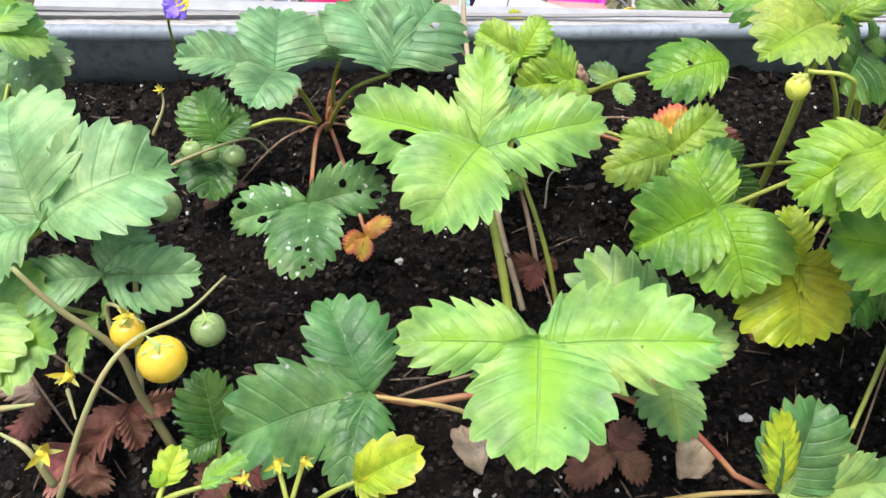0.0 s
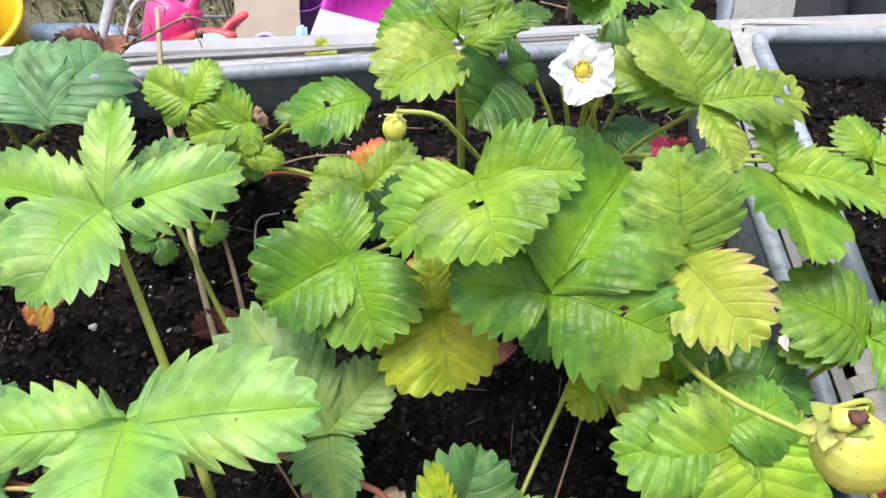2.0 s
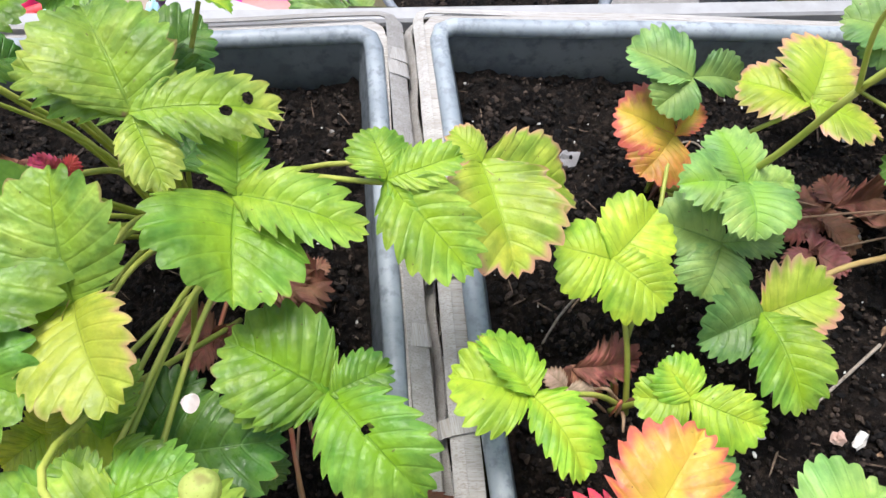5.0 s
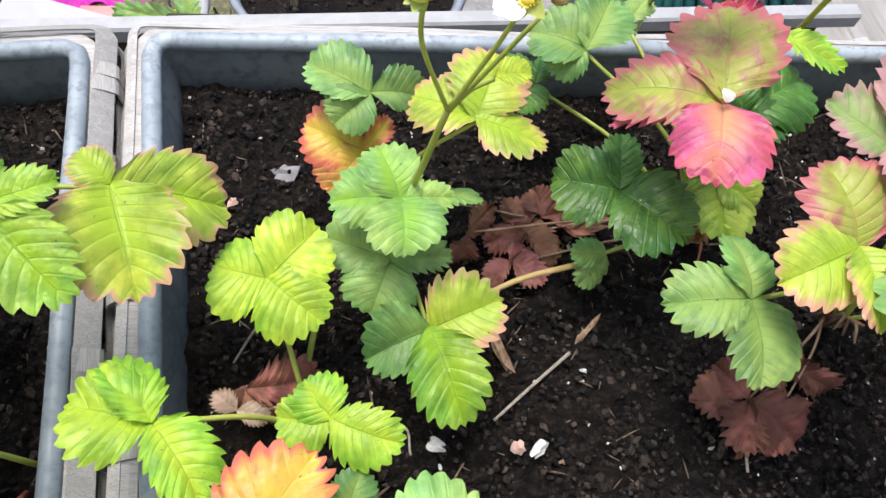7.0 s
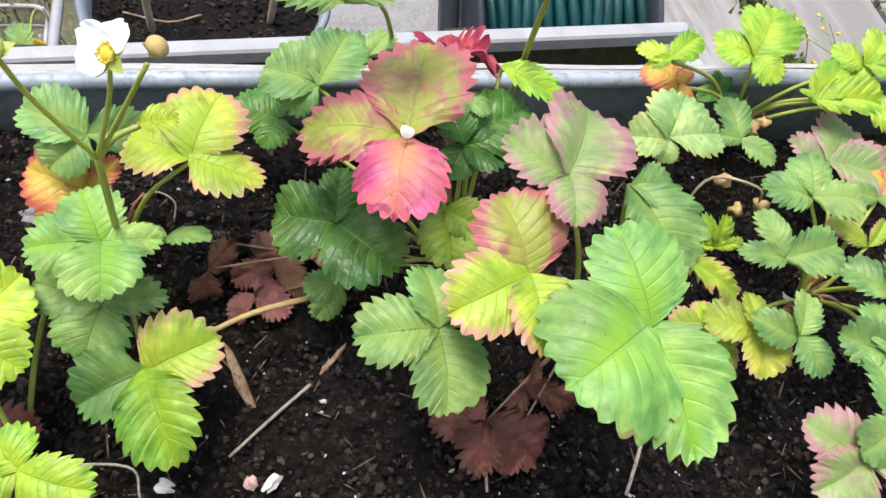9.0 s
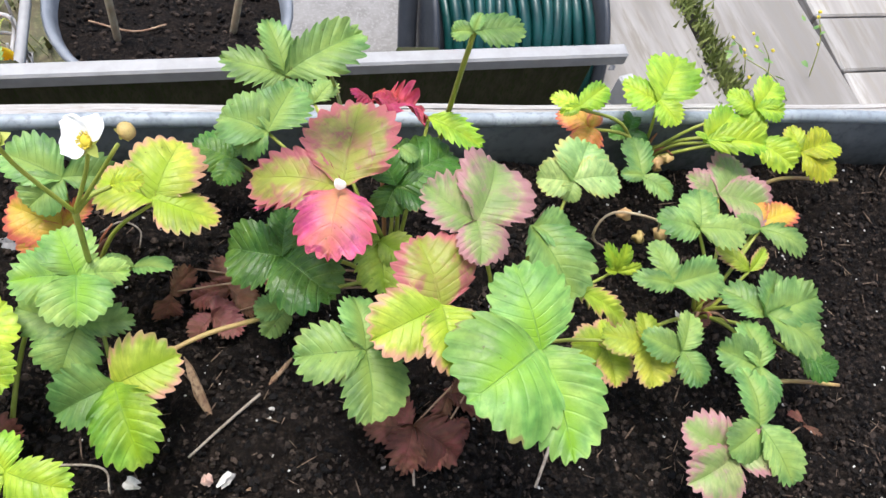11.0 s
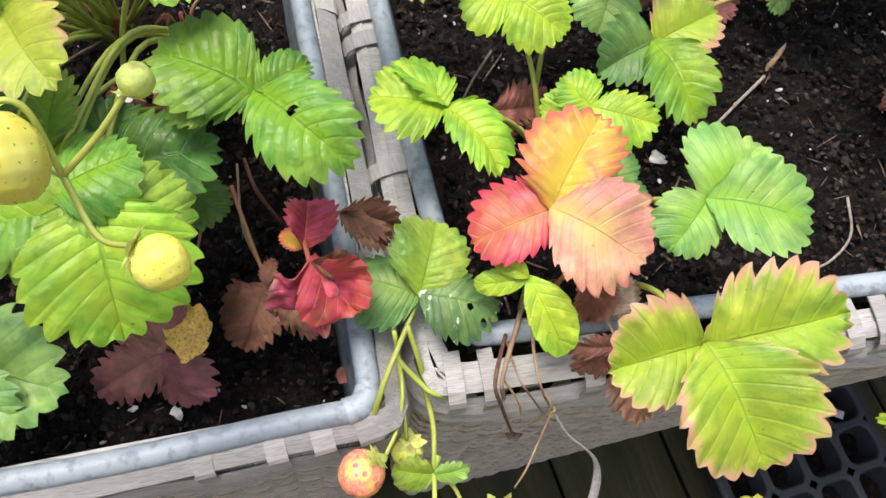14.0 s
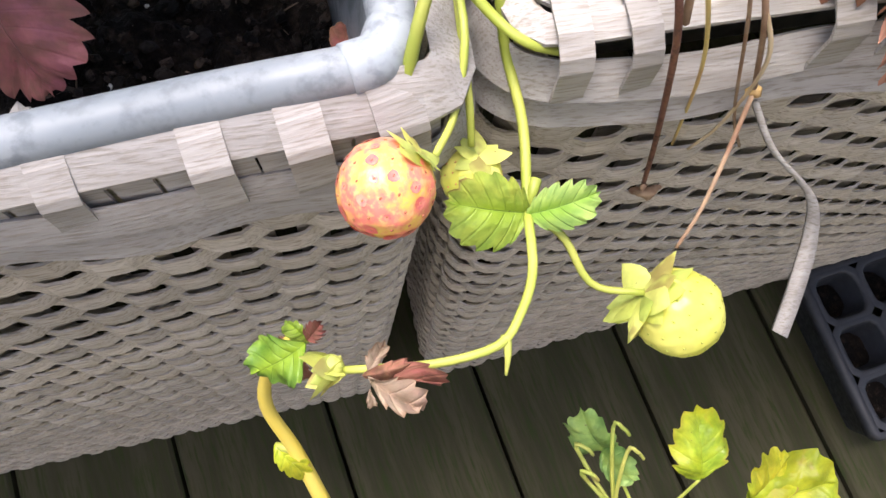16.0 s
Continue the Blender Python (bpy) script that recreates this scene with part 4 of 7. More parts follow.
leaf(centre_plant, "e", (0.187, 0.156, 0.662), [(0.1452, 0.1636, 0.6560), (0.234, 0.133, 0.662), (0.2236, 0.2128, 0.6680)], width=(0.78, 0.92, 0.98), arch=0.10, base=3.2, holes={1: ((-0.1, 0.55, 0.035),)})
leaf(centre_plant, "e", (0.107, 0.184, 0.641), [(0.069, 0.162, 0.637), (0.092, 0.211, 0.645), (0.118, 0.144, 0.631), (0.127, 0.170, 0.637)], width=(0.9, 0.95, 1, 0.6), arch=0.1, base=3.4)
leaf(centre_plant, "y", (0.143, 0.167, 0.628), [(0.150, 0.132, 0.612), (0.139, 0.191, 0.640), (0.165, 0.159, 0.620)], width=(1.24,0.678,0.904))
leaf(centre_plant, "y", (0.214, 0.139, 0.610), [(0.198, 0.125, 0.608), (0.262, 0.139, 0.610), (0.217, 0.151, 0.620)], width=0.904)
leaf(centre_plant, "q", (0.239, 0.168, 0.666), [(0.232, 0.204, 0.696)], width=0.92, cup=-0.1, base=3.4)
leaf(centre_plant, ("u", "p"), (0.239, 0.168, 0.666), [(0.261, 0.128, 0.670), (0.224, 0.159, 0.654)], width=0.8, fold=0.15)
leaf(centre_plant, "a", (0.287, 0.210, 0.663), [(0.287, 0.164, 0.667), (0.337, 0.199, 0.659), (0.285, 0.241, 0.667)], width=(1.15, 0.52, 0.7), base=3.4, foot=(0.24, 0.20, 0.53))
leaf(centre_plant, "a", (0.341, 0.227, 0.647), [(0.375, 0.191, 0.633), (0.333, 0.250, 0.651), (0.356, 0.205, 0.635), (0.371, 0.238, 0.647)], width=(0.66, 0.98, 0.45, 0.6))
leaf(centre_plant, "p", (0.379, 0.250, 0.625), [(0.423, 0.254, 0.592), (0.393, 0.198, 0.614), (0.365, 0.263, 0.630)], width=(0.701,0.904,0.904), stalk=STALK)
leaf(front_plant, "e", (0.322, 0.145, 0.636), [(0.283, 0.165, 0.644), (0.284, 0.146, 0.630), (0.356, 0.107, 0.632), (0.344, 0.156, 0.636)], width=(0.95, 0.55, 0.68, 0.75), pleat=0.02, holes={2: ((-0.1, 0.4, 0.045),)}, foot=(0.335, 0.155, 0.53))
leaf(front_plant, "d", (0.253, 0.128, 0.612), [(0.306, 0.134, 0.616), (0.264, 0.163, 0.616)], width=(0.75, 0.7), foot=(0.25, 0.13, 0.53))
leaf(front_plant, "e", (0.242, 0.132, 0.630), [(0.251, 0.162, 0.640)], width=0.55)
leaf(front_plant, ("a", "l", "a"), (0.263, 0.106, 0.640), [(0.295, 0.092, 0.620), (0.269, 0.059, 0.610), (0.220, 0.093, 0.630)], width=(0.85, 0.98, 0.85), fold=0.1, base=3.4)
leaf(front_plant, "e", (0.249, 0.106, 0.640), [(0.207, 0.098, 0.635), (0.235, 0.123, 0.645), (0.282, 0.118, 0.640)], width=0.904)
leaf(front_plant, "e", (0.251, 0.126, 0.640), [(0.276, 0.114, 0.640)], width=0.6)
leaf(front_plant, "g", (0.170, 0.077, 0.570), [(0.231, 0.056, 0.565), (0.207, 0.039, 0.560), (0.197, 0.090, 0.575)], width=0.791)
leaf(edge_plant, ("g", "q", "h"), (0.379, 0.080, 0.566), [(0.347, 0.092, 0.570), (0.391, 0.116, 0.568), (0.415, 0.068, 0.558)], width=(0.92, 0.88, 0.78), foot=(0.352, 0.03, 0.545), via=(0.36, 0.045, 0.562), fold=0.05, holes={2: ((0.1, 0.6, 0.05), (0.4, 0.8, 0.05))})
leaf(edge_plant, "n", (0.3103, 0.0992, 0.5490), [(0.2947, 0.0755, 0.5300), (0.3320, 0.0734, 0.5380), (0.3155, 0.1108, 0.5490)], width=(0.98, 0.45, 0.7), wilt=0.06, stalk=STALK_RED, radius=0.0010, foot=(0.2945, 0.1547, 0.5450), lift=0.012, pleat=0.006, fold=0.15)
leaf(edge_plant, ("o", "c"), (0.330, 0.105, 0.575), [(0.320, 0.110, 0.580), (0.333, 0.130, 0.575)], width=(0.75,0.85), wilt=0.05, stalk=STALK_RED, fold=0.6)
leaf(edge_plant, ("c", "c", "n"), (0.3333, 0.0926, 0.5880), [(0.3240, 0.0771, 0.5620), (0.3498, 0.0737, 0.5720), (0.3520, 0.0909, 0.5760)], width=(0.85, 0.95, 0.6), wilt=0.13, stalk=STALK_RED, fold=0.75, teeth=6, tooth=0.04)
leaf(edge_plant, "t", (0.2638, 0.0748, 0.5450), [(0.2266, 0.0643, 0.5300), (0.2732, 0.0511, 0.5270), (0.2494, 0.1054, 0.5450)], width=(0.62, 0.98, 1.05), wilt=0.035, stalk=STALK_RED, radius=0.0010, foot=(0.2848, 0.1584, 0.5450), lift=0.012, fold=0.1, pleat=0.008)
leaf(edge_plant, "n", (0.349, 0.119, 0.580), [(0.375, 0.111, 0.575), (0.368, 0.103, 0.570)], width=0.6, wilt=0.08, stalk=STALK_DRY, fold=0.7)
leaf(salmon_plant, ("R", "o", "k"), (0.437, 0.100, 0.600), [(0.401, 0.094, 0.588), (0.463, 0.143, 0.606), (0.475, 0.073, 0.594)], width=(0.92, 0.78, 1), arch=0.08, base=3.4)
leaf(salmon_plant, "b", (0.501, 0.094, 0.607), [(0.530, 0.118, 0.611), (0.480, 0.073, 0.603), (0.544, 0.077, 0.607)], width=(1.05, 0.95, 0.88), base=3.4)
leaf(salmon_plant, "g", (0.474, 0.119, 0.575), [(0.482, 0.138, 0.580), (0.491, 0.112, 0.570)], width=0.9)
leaf(salmon_plant, ("p", "p", "p"), (0.481, 0.032, 0.612), [(0.442, 0.031, 0.608), (0.537, 0.037, 0.622), (0.496, -0.017, 0.600)], width=(0.95, 0.76, 0.88), fold=0.42, base=3.4, foot=(0.48, 0.09, 0.53))
leaf(salmon_plant, "l", (0.4254, 0.0773, 0.5830), [(0.4419, 0.0451, 0.5660), (0.4012, 0.0770, 0.5780), (0.4121, 0.0883, 0.5850)], width=(0.46, 0.45, 0.5), foot=(0.43, 0.08, 0.53), teeth=5, tooth=0.02, pleat=0.004, base=2.0)
leaf(lime_plant, "l", (0.470, 0.158, 0.584), [(0.445, 0.158, 0.580), (0.458, 0.175, 0.588), (0.501, 0.144, 0.580)], width=(0.9, 1.1, 0.8), cup=0.15, base=3.4)
leaf(lime_plant, "l", (0.399, 0.155, 0.598), [(0.364, 0.163, 0.602), (0.422, 0.123, 0.590), (0.379, 0.183, 0.598)], width=(1.02, 0.66, 0.62), cup=0.15, base=3.4)
leaf(lime_plant, "l", (0.442, 0.222, 0.588), [(0.415, 0.229, 0.588), (0.467, 0.246, 0.592), (0.467, 0.201, 0.580)], width=(1.3, 1.05, 1), cup=0.15, base=3.4)
leaf(lime_plant, "o", (0.486, 0.301, 0.575), [(0.454, 0.314, 0.579), (0.468, 0.279, 0.565), (0.503, 0.317, 0.579)], width=(1.05, 1.1, 0.5))
leaf(flower_plant, "g", (0.490, 0.318, 0.600), [(0.457, 0.335, 0.604), (0.471, 0.303, 0.592), (0.519, 0.324, 0.590)], width=(0.8, 1, 0.7), fold=0.45)
leaf(flower_plant, "b", (0.502, 0.252, 0.606), [(0.468, 0.251, 0.610), (0.492, 0.280, 0.612), (0.504, 0.223, 0.602), (0.528, 0.255, 0.598)], width=(0.8, 0.95, 1.12, 0.6))
leaf(flower_plant, "g", (0.498, 0.235, 0.580), [(0.488, 0.210, 0.568), (0.465, 0.248, 0.580), (0.529, 0.238, 0.580)], width=(1.15, 0.85, 0.6))
leaf(flower_plant, "g", (0.524, 0.273, 0.570), [(0.547, 0.266, 0.575), (0.506, 0.274, 0.575)], width=0.8)
leaf(flower_plant, "p", (0.541, 0.295, 0.609), [(0.556, 0.335, 0.615), (0.509, 0.312, 0.605), (0.576, 0.280, 0.601)], width=(0.95, 0.85, 0.8))
leaf(flower_plant, ("p", "g", "a"), (0.516, 0.203, 0.568), [(0.552, 0.217, 0.578), (0.482, 0.193, 0.564), (0.533, 0.157, 0.558)], width=(0.95, 0.85, 0.72), fold=0.45, base=3.0)
leaf(red_plant, "d", (0.585, 0.348, 0.570), [(0.557, 0.361, 0.570), (0.576, 0.329, 0.566), (0.594, 0.367, 0.570)], width=(0.9, 0.9, 0.6))
leaf(red_plant, "g", (0.607, 0.347, 0.600), [(0.577, 0.363, 0.600), (0.587, 0.338, 0.590), (0.626, 0.381, 0.602)], width=(1, 0.8, 0.85))
leaf(red_plant, "g", (0.638, 0.377, 0.590), [(0.612, 0.392, 0.590), (0.653, 0.395, 0.590)], width=0.7)
leaf(red_plant, "m", (0.642, 0.272, 0.653), [(0.593, 0.290, 0.641), (0.658, 0.328, 0.657)], width=(0.62, 0.86))
leaf(red_plant, "r", (0.642, 0.272, 0.653), [(0.594, 0.273, 0.637), (0.629, 0.230, 0.647)], width=(0.22, 0.92))
leaf(red_plant, "d", (0.610, 0.260, 0.600), [(0.577, 0.269, 0.592), (0.639, 0.229, 0.600), (0.614, 0.292, 0.602)], width=(1, 0.92, 0.62))
leaf(red_plant, "d", (0.680, 0.301, 0.605), [(0.670, 0.282, 0.600), (0.704, 0.290, 0.605), (0.721, 0.327, 0.605), (0.670, 0.324, 0.610)], width=0.9)
leaf(red_plant, "l", (0.705, 0.341, 0.620), [(0.738, 0.319, 0.615)], width=0.5, fold=0.5)
leaf(red_plant, "g", (0.684, 0.320, 0.620), [(0.695, 0.312, 0.618)], width=0.9)
leaf(red_plant, "q", (0.670, 0.275, 0.585), [(0.670, 0.241, 0.575), (0.688, 0.259, 0.580), (0.653, 0.279, 0.580)], width=0.9)
leaf(red_plant, "c", (0.669, 0.346, 0.630), [(0.705, 0.349, 0.610), (0.655, 0.346, 0.640), (0.686, 0.346, 0.625)], width=0.7, wilt=0.12, stalk=STALK_RED)
leaf(light_plant, "g", (0.648, 0.191, 0.624), [(0.610, 0.192, 0.616), (0.652, 0.154, 0.612), (0.646, 0.222, 0.624)], width=(0.76, 0.9, 0.8))
leaf(light_plant, ("m", "p", "p"), (0.686, 0.202, 0.648), [(0.677, 0.240, 0.658), (0.646, 0.188, 0.644), (0.689, 0.166, 0.640)], width=(1, 0.82, 0.85))
leaf(light_plant, "b", (0.733, 0.175, 0.650), [(0.688, 0.149, 0.654), (0.746, 0.117, 0.640), (0.724, 0.220, 0.660)], width=(1.2, 0.62, 0.88), fold=0.05, base=3.4)
leaf(light_plant, "P", (0.709, 0.243, 0.660), [(0.681, 0.265, 0.664), (0.731, 0.281, 0.660), (0.710, 0.218, 0.656)], width=(0.78, 0.98, 1.15))
leaf(light_plant, "g", (0.748, 0.250, 0.640), [(0.768, 0.206, 0.628), (0.773, 0.247, 0.632)], width=(0.72, 0.85))
leaf(light_plant, "p", (0.768, 0.216, 0.630), [(0.805, 0.200, 0.610)], width=0.35)
leaf(light_plant, "W", (0.793, 0.296, 0.612), [(0.770, 0.301, 0.608), (0.807, 0.323, 0.618), (0.788, 0.286, 0.604), (0.826, 0.301, 0.608)], width=(0.95, 1.2, 0.95, 0.8), base=3.2)
leaf(light_plant, "u", (0.836, 0.200, 0.565), [(0.809, 0.211, 0.561), (0.839, 0.171, 0.559), (0.841, 0.221, 0.565)], width=(0.8, 0.95, 0.8))
leaf(right_back_plant, "l", (0.894, 0.382, 0.579), [(0.867, 0.400, 0.581), (0.923, 0.424, 0.583), (0.905, 0.361, 0.575)], width=(0.75, 0.8, 0.95))
leaf(right_back_plant, "l", (0.816, 0.359, 0.605), [(0.796, 0.369, 0.605), (0.839, 0.375, 0.607), (0.801, 0.355, 0.601)], width=(0.6, 0.6, 0.5))
leaf(right_back_plant, "o", (0.833, 0.360, 0.580), [(0.817, 0.383, 0.575), (0.822, 0.334, 0.570), (0.840, 0.369, 0.585)], width=0.8, wilt=0.08)
leaf(right_back_plant, "g", (0.868, 0.323, 0.570), [(0.867, 0.358, 0.570), (0.887, 0.304, 0.566), (0.850, 0.325, 0.570)], width=(0.65, 0.62, 0.6))
leaf(right_back_plant, "l", (0.921, 0.345, 0.580), [(0.952, 0.370, 0.584), (0.971, 0.339, 0.580), (0.935, 0.336, 0.576), (0.912, 0.351, 0.580)], width=(0.62, 0.45, 0.55, 0.5))
leaf(right_back_plant, "l", (0.977, 0.377, 0.575), [(0.956, 0.392, 0.575), (1.002, 0.400, 0.580), (1.001, 0.372, 0.575)], width=0.7)
leaf(right_back_plant, "l", (0.976, 0.353, 0.565), [(0.968, 0.382, 0.570), (0.999, 0.327, 0.565)], width=0.75)
leaf(right_back_plant, "y", (1.015, 0.345, 0.560), [(1.010, 0.369, 0.565), (1.048, 0.357, 0.560), (1.039, 0.323, 0.555)], width=0.75)
leaf(right_back_plant, "d", (0.879, 0.375, 0.550), [(0.891, 0.360, 0.550), (0.861, 0.373, 0.550), (0.888, 0.393, 0.550)], width=0.7)
leaf(right_plant, "g", (0.891, 0.272, 0.582), [(0.860, 0.281, 0.582), (0.899, 0.303, 0.584), (0.924, 0.265, 0.582)], width=(0.7, 0.85, 0.72))
leaf(right_plant, "P", (0.931, 0.310, 0.560), [(0.908, 0.329, 0.560), (0.961, 0.341, 0.560), (0.971, 0.295, 0.556)], width=(0.75, 0.95, 0.9))
leaf(right_plant, "g", (0.859, 0.233, 0.582), [(0.850, 0.265, 0.584), (0.829, 0.238, 0.582), (0.896, 0.238, 0.582)], width=(0.55, 0.5, 0.7))
leaf(right_plant, "g", (0.854, 0.189, 0.575), [(0.830, 0.204, 0.575), (0.867, 0.216, 0.577), (0.862, 0.166, 0.569)], width=(0.7, 0.62, 0.85))
leaf(right_plant, "p", (0.818, 0.205, 0.545), [(0.792, 0.211, 0.548), (0.822, 0.178, 0.542), (0.819, 0.226, 0.548)], width=0.95)
leaf(right_plant, "g", (0.908, 0.175, 0.570), [(0.881, 0.191, 0.570), (0.908, 0.209, 0.570), (0.896, 0.149, 0.564)], width=(0.8, 0.75, 0.75))
leaf(right_plant, "g", (0.921, 0.208, 0.575), [(0.897, 0.233, 0.573), (0.939, 0.239, 0.578), (0.966, 0.220, 0.575), (0.958, 0.180, 0.568)], width=0.7)
leaf(right_plant, "g", (0.951, 0.278, 0.565), [(0.930, 0.286, 0.565), (0.983, 0.258, 0.565)], width=0.6)
leaf(right_plant, "o", (0.955, 0.285, 0.560), [(0.989, 0.296, 0.562), (0.959, 0.309, 0.560)], width=0.6)
leaf(right_plant, "p", (0.934, 0.248, 0.560), [(0.913, 0.269, 0.562), (0.949, 0.262, 0.565)], width=0.5)
leaf(right_plant, "d", (0.963, 0.190, 0.540), [(0.958, 0.206, 0.540), (0.988, 0.172, 0.540)], width=0.8)
leaf(right_front_plant, "P", (0.876, 0.124, 0.560), [(0.846, 0.148, 0.564), (0.842, 0.107, 0.556), (0.907, 0.128, 0.560)], width=(0.85, 0.9, 0.85), base=3.4)
leaf(right_front_plant, "g", (0.894, 0.138, 0.570), [(0.896, 0.177, 0.575), (0.868, 0.124, 0.568), (0.910, 0.101, 0.560)], width=(0.6,0.85,0.6))
leaf(light_plant, "l", (0.838, 0.260, 0.550), [(0.825, 0.273, 0.570), (0.841, 0.273, 0.570), (0.826, 0.260, 0.555), (0.856, 0.263, 0.555)], width=0.42, teeth=6)
leaf(flower_plant, "y", (0.534, 0.256, 0.690), [(0.549, 0.257, 0.690)], width=0.8, foot=(0.517,0.249,0.679))
leaf(red_plant, "g", (0.615, 0.310, 0.700), [(0.582, 0.320, 0.700), (0.656, 0.332, 0.705), (0.608, 0.337, 0.710)], width=(0.6,0.55,0.5), foot=(0.666,0.418,0.520))
leaf(right_back_plant, "g", (0.701, 0.302, 0.740), [(0.691, 0.305, 0.735), (0.727, 0.301, 0.740), (0.705, 0.309, 0.745)], width=(0.85,0.7,0.7), foot=(0.73,0.375,0.50), radius=0.0016)
leaf(back_plant, "n", (-0.050, 0.359, 0.575), [(-0.078, 0.362, 0.585), (-0.065, 0.351, 0.580), (-0.032, 0.363, 0.580)], width=0.8, wilt=0.07, stalk=STALK_DRY)
leaf(front_plant, "n", (0.253, 0.201, 0.540), [(0.231, 0.211, 0.545), (0.273, 0.189, 0.540), (0.241, 0.184, 0.540)], width=0.7, wilt=0.08, stalk=STALK_RED)
leaf(centre_plant, "n", (0.169, 0.172, 0.540), [(0.187, 0.177, 0.550), (0.156, 0.165, 0.535)], width=0.7, wilt=0.08, stalk=STALK_DRY)
leaf(red_plant, "n", (0.577, 0.273, 0.515), [(0.568, 0.299, 0.525), (0.553, 0.268, 0.512), (0.592, 0.251, 0.512)], width=0.7, wilt=0.13, stalk=STALK_DRY, fold=0.5)
leaf(red_plant, "n", (0.542, 0.268, 0.545), [(0.557, 0.284, 0.550), (0.533, 0.257, 0.520)], width=0.6, wilt=0.13, stalk=STALK_DRY, fold=0.5)
leaf(light_plant, "n", (0.684, 0.171, 0.512), [(0.652, 0.175, 0.507), (0.714, 0.152, 0.507), (0.673, 0.141, 0.507), (0.670, 0.191, 0.520)], width=(0.75,0.7,0.8,0.7), wilt=0.13, stalk=STALK_DRY, fold=0.5)
leaf(light_plant, "n", (0.711, 0.191, 0.530), [(0.746, 0.177, 0.515), (0.700, 0.173, 0.520), (0.717, 0.204, 0.540)], width=0.6, wilt=0.13, stalk=STALK_DRY, fold=0.5)
leaf(flower_plant, "n", (0.587, 0.282, 0.525), [(0.566, 0.270, 0.520), (0.625, 0.293, 0.520), (0.586, 0.302, 0.530)], width=0.7, wilt=0.13, stalk=STALK_DRY, fold=0.5)
leaf(front_plant, "n", (0.279, 0.223, 0.545), [(0.312, 0.226, 0.560), (0.287, 0.206, 0.550), (0.303, 0.238, 0.560)], width=0.6, wilt=0.08, stalk=STALK_DRY)
leaf(centre_left_plant, "n", (0.037, 0.203, 0.535), [(0.011, 0.196, 0.530), (0.049, 0.206, 0.530), (0.032, 0.187, 0.530)], width=0.7, wilt=0.06, stalk=STALK_DRY)
leaf(centre_left_plant, "n", (0.079, 0.099, 0.530), [(0.056, 0.080, 0.525), (0.100, 0.087, 0.525), (0.094, 0.115, 0.530)], width=0.7, wilt=0.06, stalk=STALK_DRY)
leaf(back_left_plant, "o", (-0.062, 0.206, 0.550), [(-0.050, 0.219, 0.555), (-0.075, 0.200, 0.545), (-0.064, 0.192, 0.545)], width=0.7, wilt=0.06, stalk=STALK_RED)
leaf(back_left_plant, "n", (-0.154, 0.235, 0.535), [(-0.168, 0.228, 0.530), (-0.142, 0.244, 0.535)], width=0.8, wilt=0.06, stalk=STALK_DRY)
leaf(back_left_plant, "n", (-0.054, 0.274, 0.535), [(-0.046, 0.267, 0.530), (-0.061, 0.275, 0.535)], width=0.7, wilt=0.06, stalk=STALK_DRY)
leaf(corner_plant, ("n", "w", "n"), (-0.172, 0.098, 0.550), [(-0.194, 0.075, 0.540), (-0.152, 0.108, 0.540), (-0.165, 0.080, 0.540)], width=(0.6, 0.7, 0.6), wilt=0.13, stalk=STALK_DRY, fold=0.5)
leaf(corner_plant, ("w", "n"), (-0.1936, 0.0753, 0.5400), [(-0.2206, 0.0607, 0.5300), (-0.1829, 0.0551, 0.5300)], width=0.75, wilt=0.14, stalk=STALK_DRY, fold=0.6)
leaf(corner_plant, ("n", "s"), (-0.2264, 0.1027, 0.5400), [(-0.2354, 0.0761, 0.5350), (-0.2549, 0.1148, 0.5350)], width=0.6, wilt=0.14, stalk=STALK_DRY, fold=0.6)
leaf(centre_left_plant, ("n", "w", "n"), (-0.1123, 0.0748, 0.5450), [(-0.1318, 0.0583, 0.5350), (-0.0955, 0.0667, 0.5350), (-0.1063, 0.0909, 0.5400)], width=0.7, wilt=0.12, stalk=STALK_DRY, fold=0.5)
leaf(back_plant, "o", (0.097, 0.269, 0.565), [(0.124, 0.296, 0.570), (0.115, 0.257, 0.560)], width=0.6, wilt=0.04, stalk=STALK_RED)
leaf(lime_plant, "n", (0.428, 0.185, 0.545), [(0.442, 0.170, 0.535), (0.420, 0.175, 0.530), (0.463, 0.193, 0.535)], width=0.6, wilt=0.06, stalk=STALK_DRY)
leaf(salmon_plant, ("w", "n"), (0.4560, 0.0895, 0.5780), [(0.4549, 0.0600, 0.5560), (0.4669, 0.0722, 0.5600)], width=(0.62, 0.5), wilt=0.06, stalk=STALK_RED, foot=(0.44, 0.08, 0.53), fold=0.5, tooth=0.04)
leaf(salmon_plant, ("n", "w", "n"), (0.464, 0.048, 0.565), [(0.446, 0.042, 0.545), (0.481, 0.019, 0.535), (0.441, 0.053, 0.565)], width=(0.6,0.62,0.45), wilt=0.08, stalk=STALK_DRY, foot=(0.46,0.075,0.545))
leaf(salmon_plant, "s", (0.464, 0.064, 0.560), [(0.478, 0.078, 0.565), (0.478, 0.069, 0.560)], width=0.7, wilt=0.06, stalk=STALK_DRY, foot=(0.46,0.09,0.535))
leaf(right_plant, "n", (0.909, 0.227, 0.510), [(0.922, 0.236, 0.515), (0.898, 0.232, 0.510)], width=0.7, wilt=0.06, stalk=STALK_DRY)
leaf(right_front_plant, "n", (0.969, 0.146, 0.510), [(0.982, 0.137, 0.510), (0.956, 0.154, 0.515)], width=0.7, wilt=0.06, stalk=STALK_DRY)
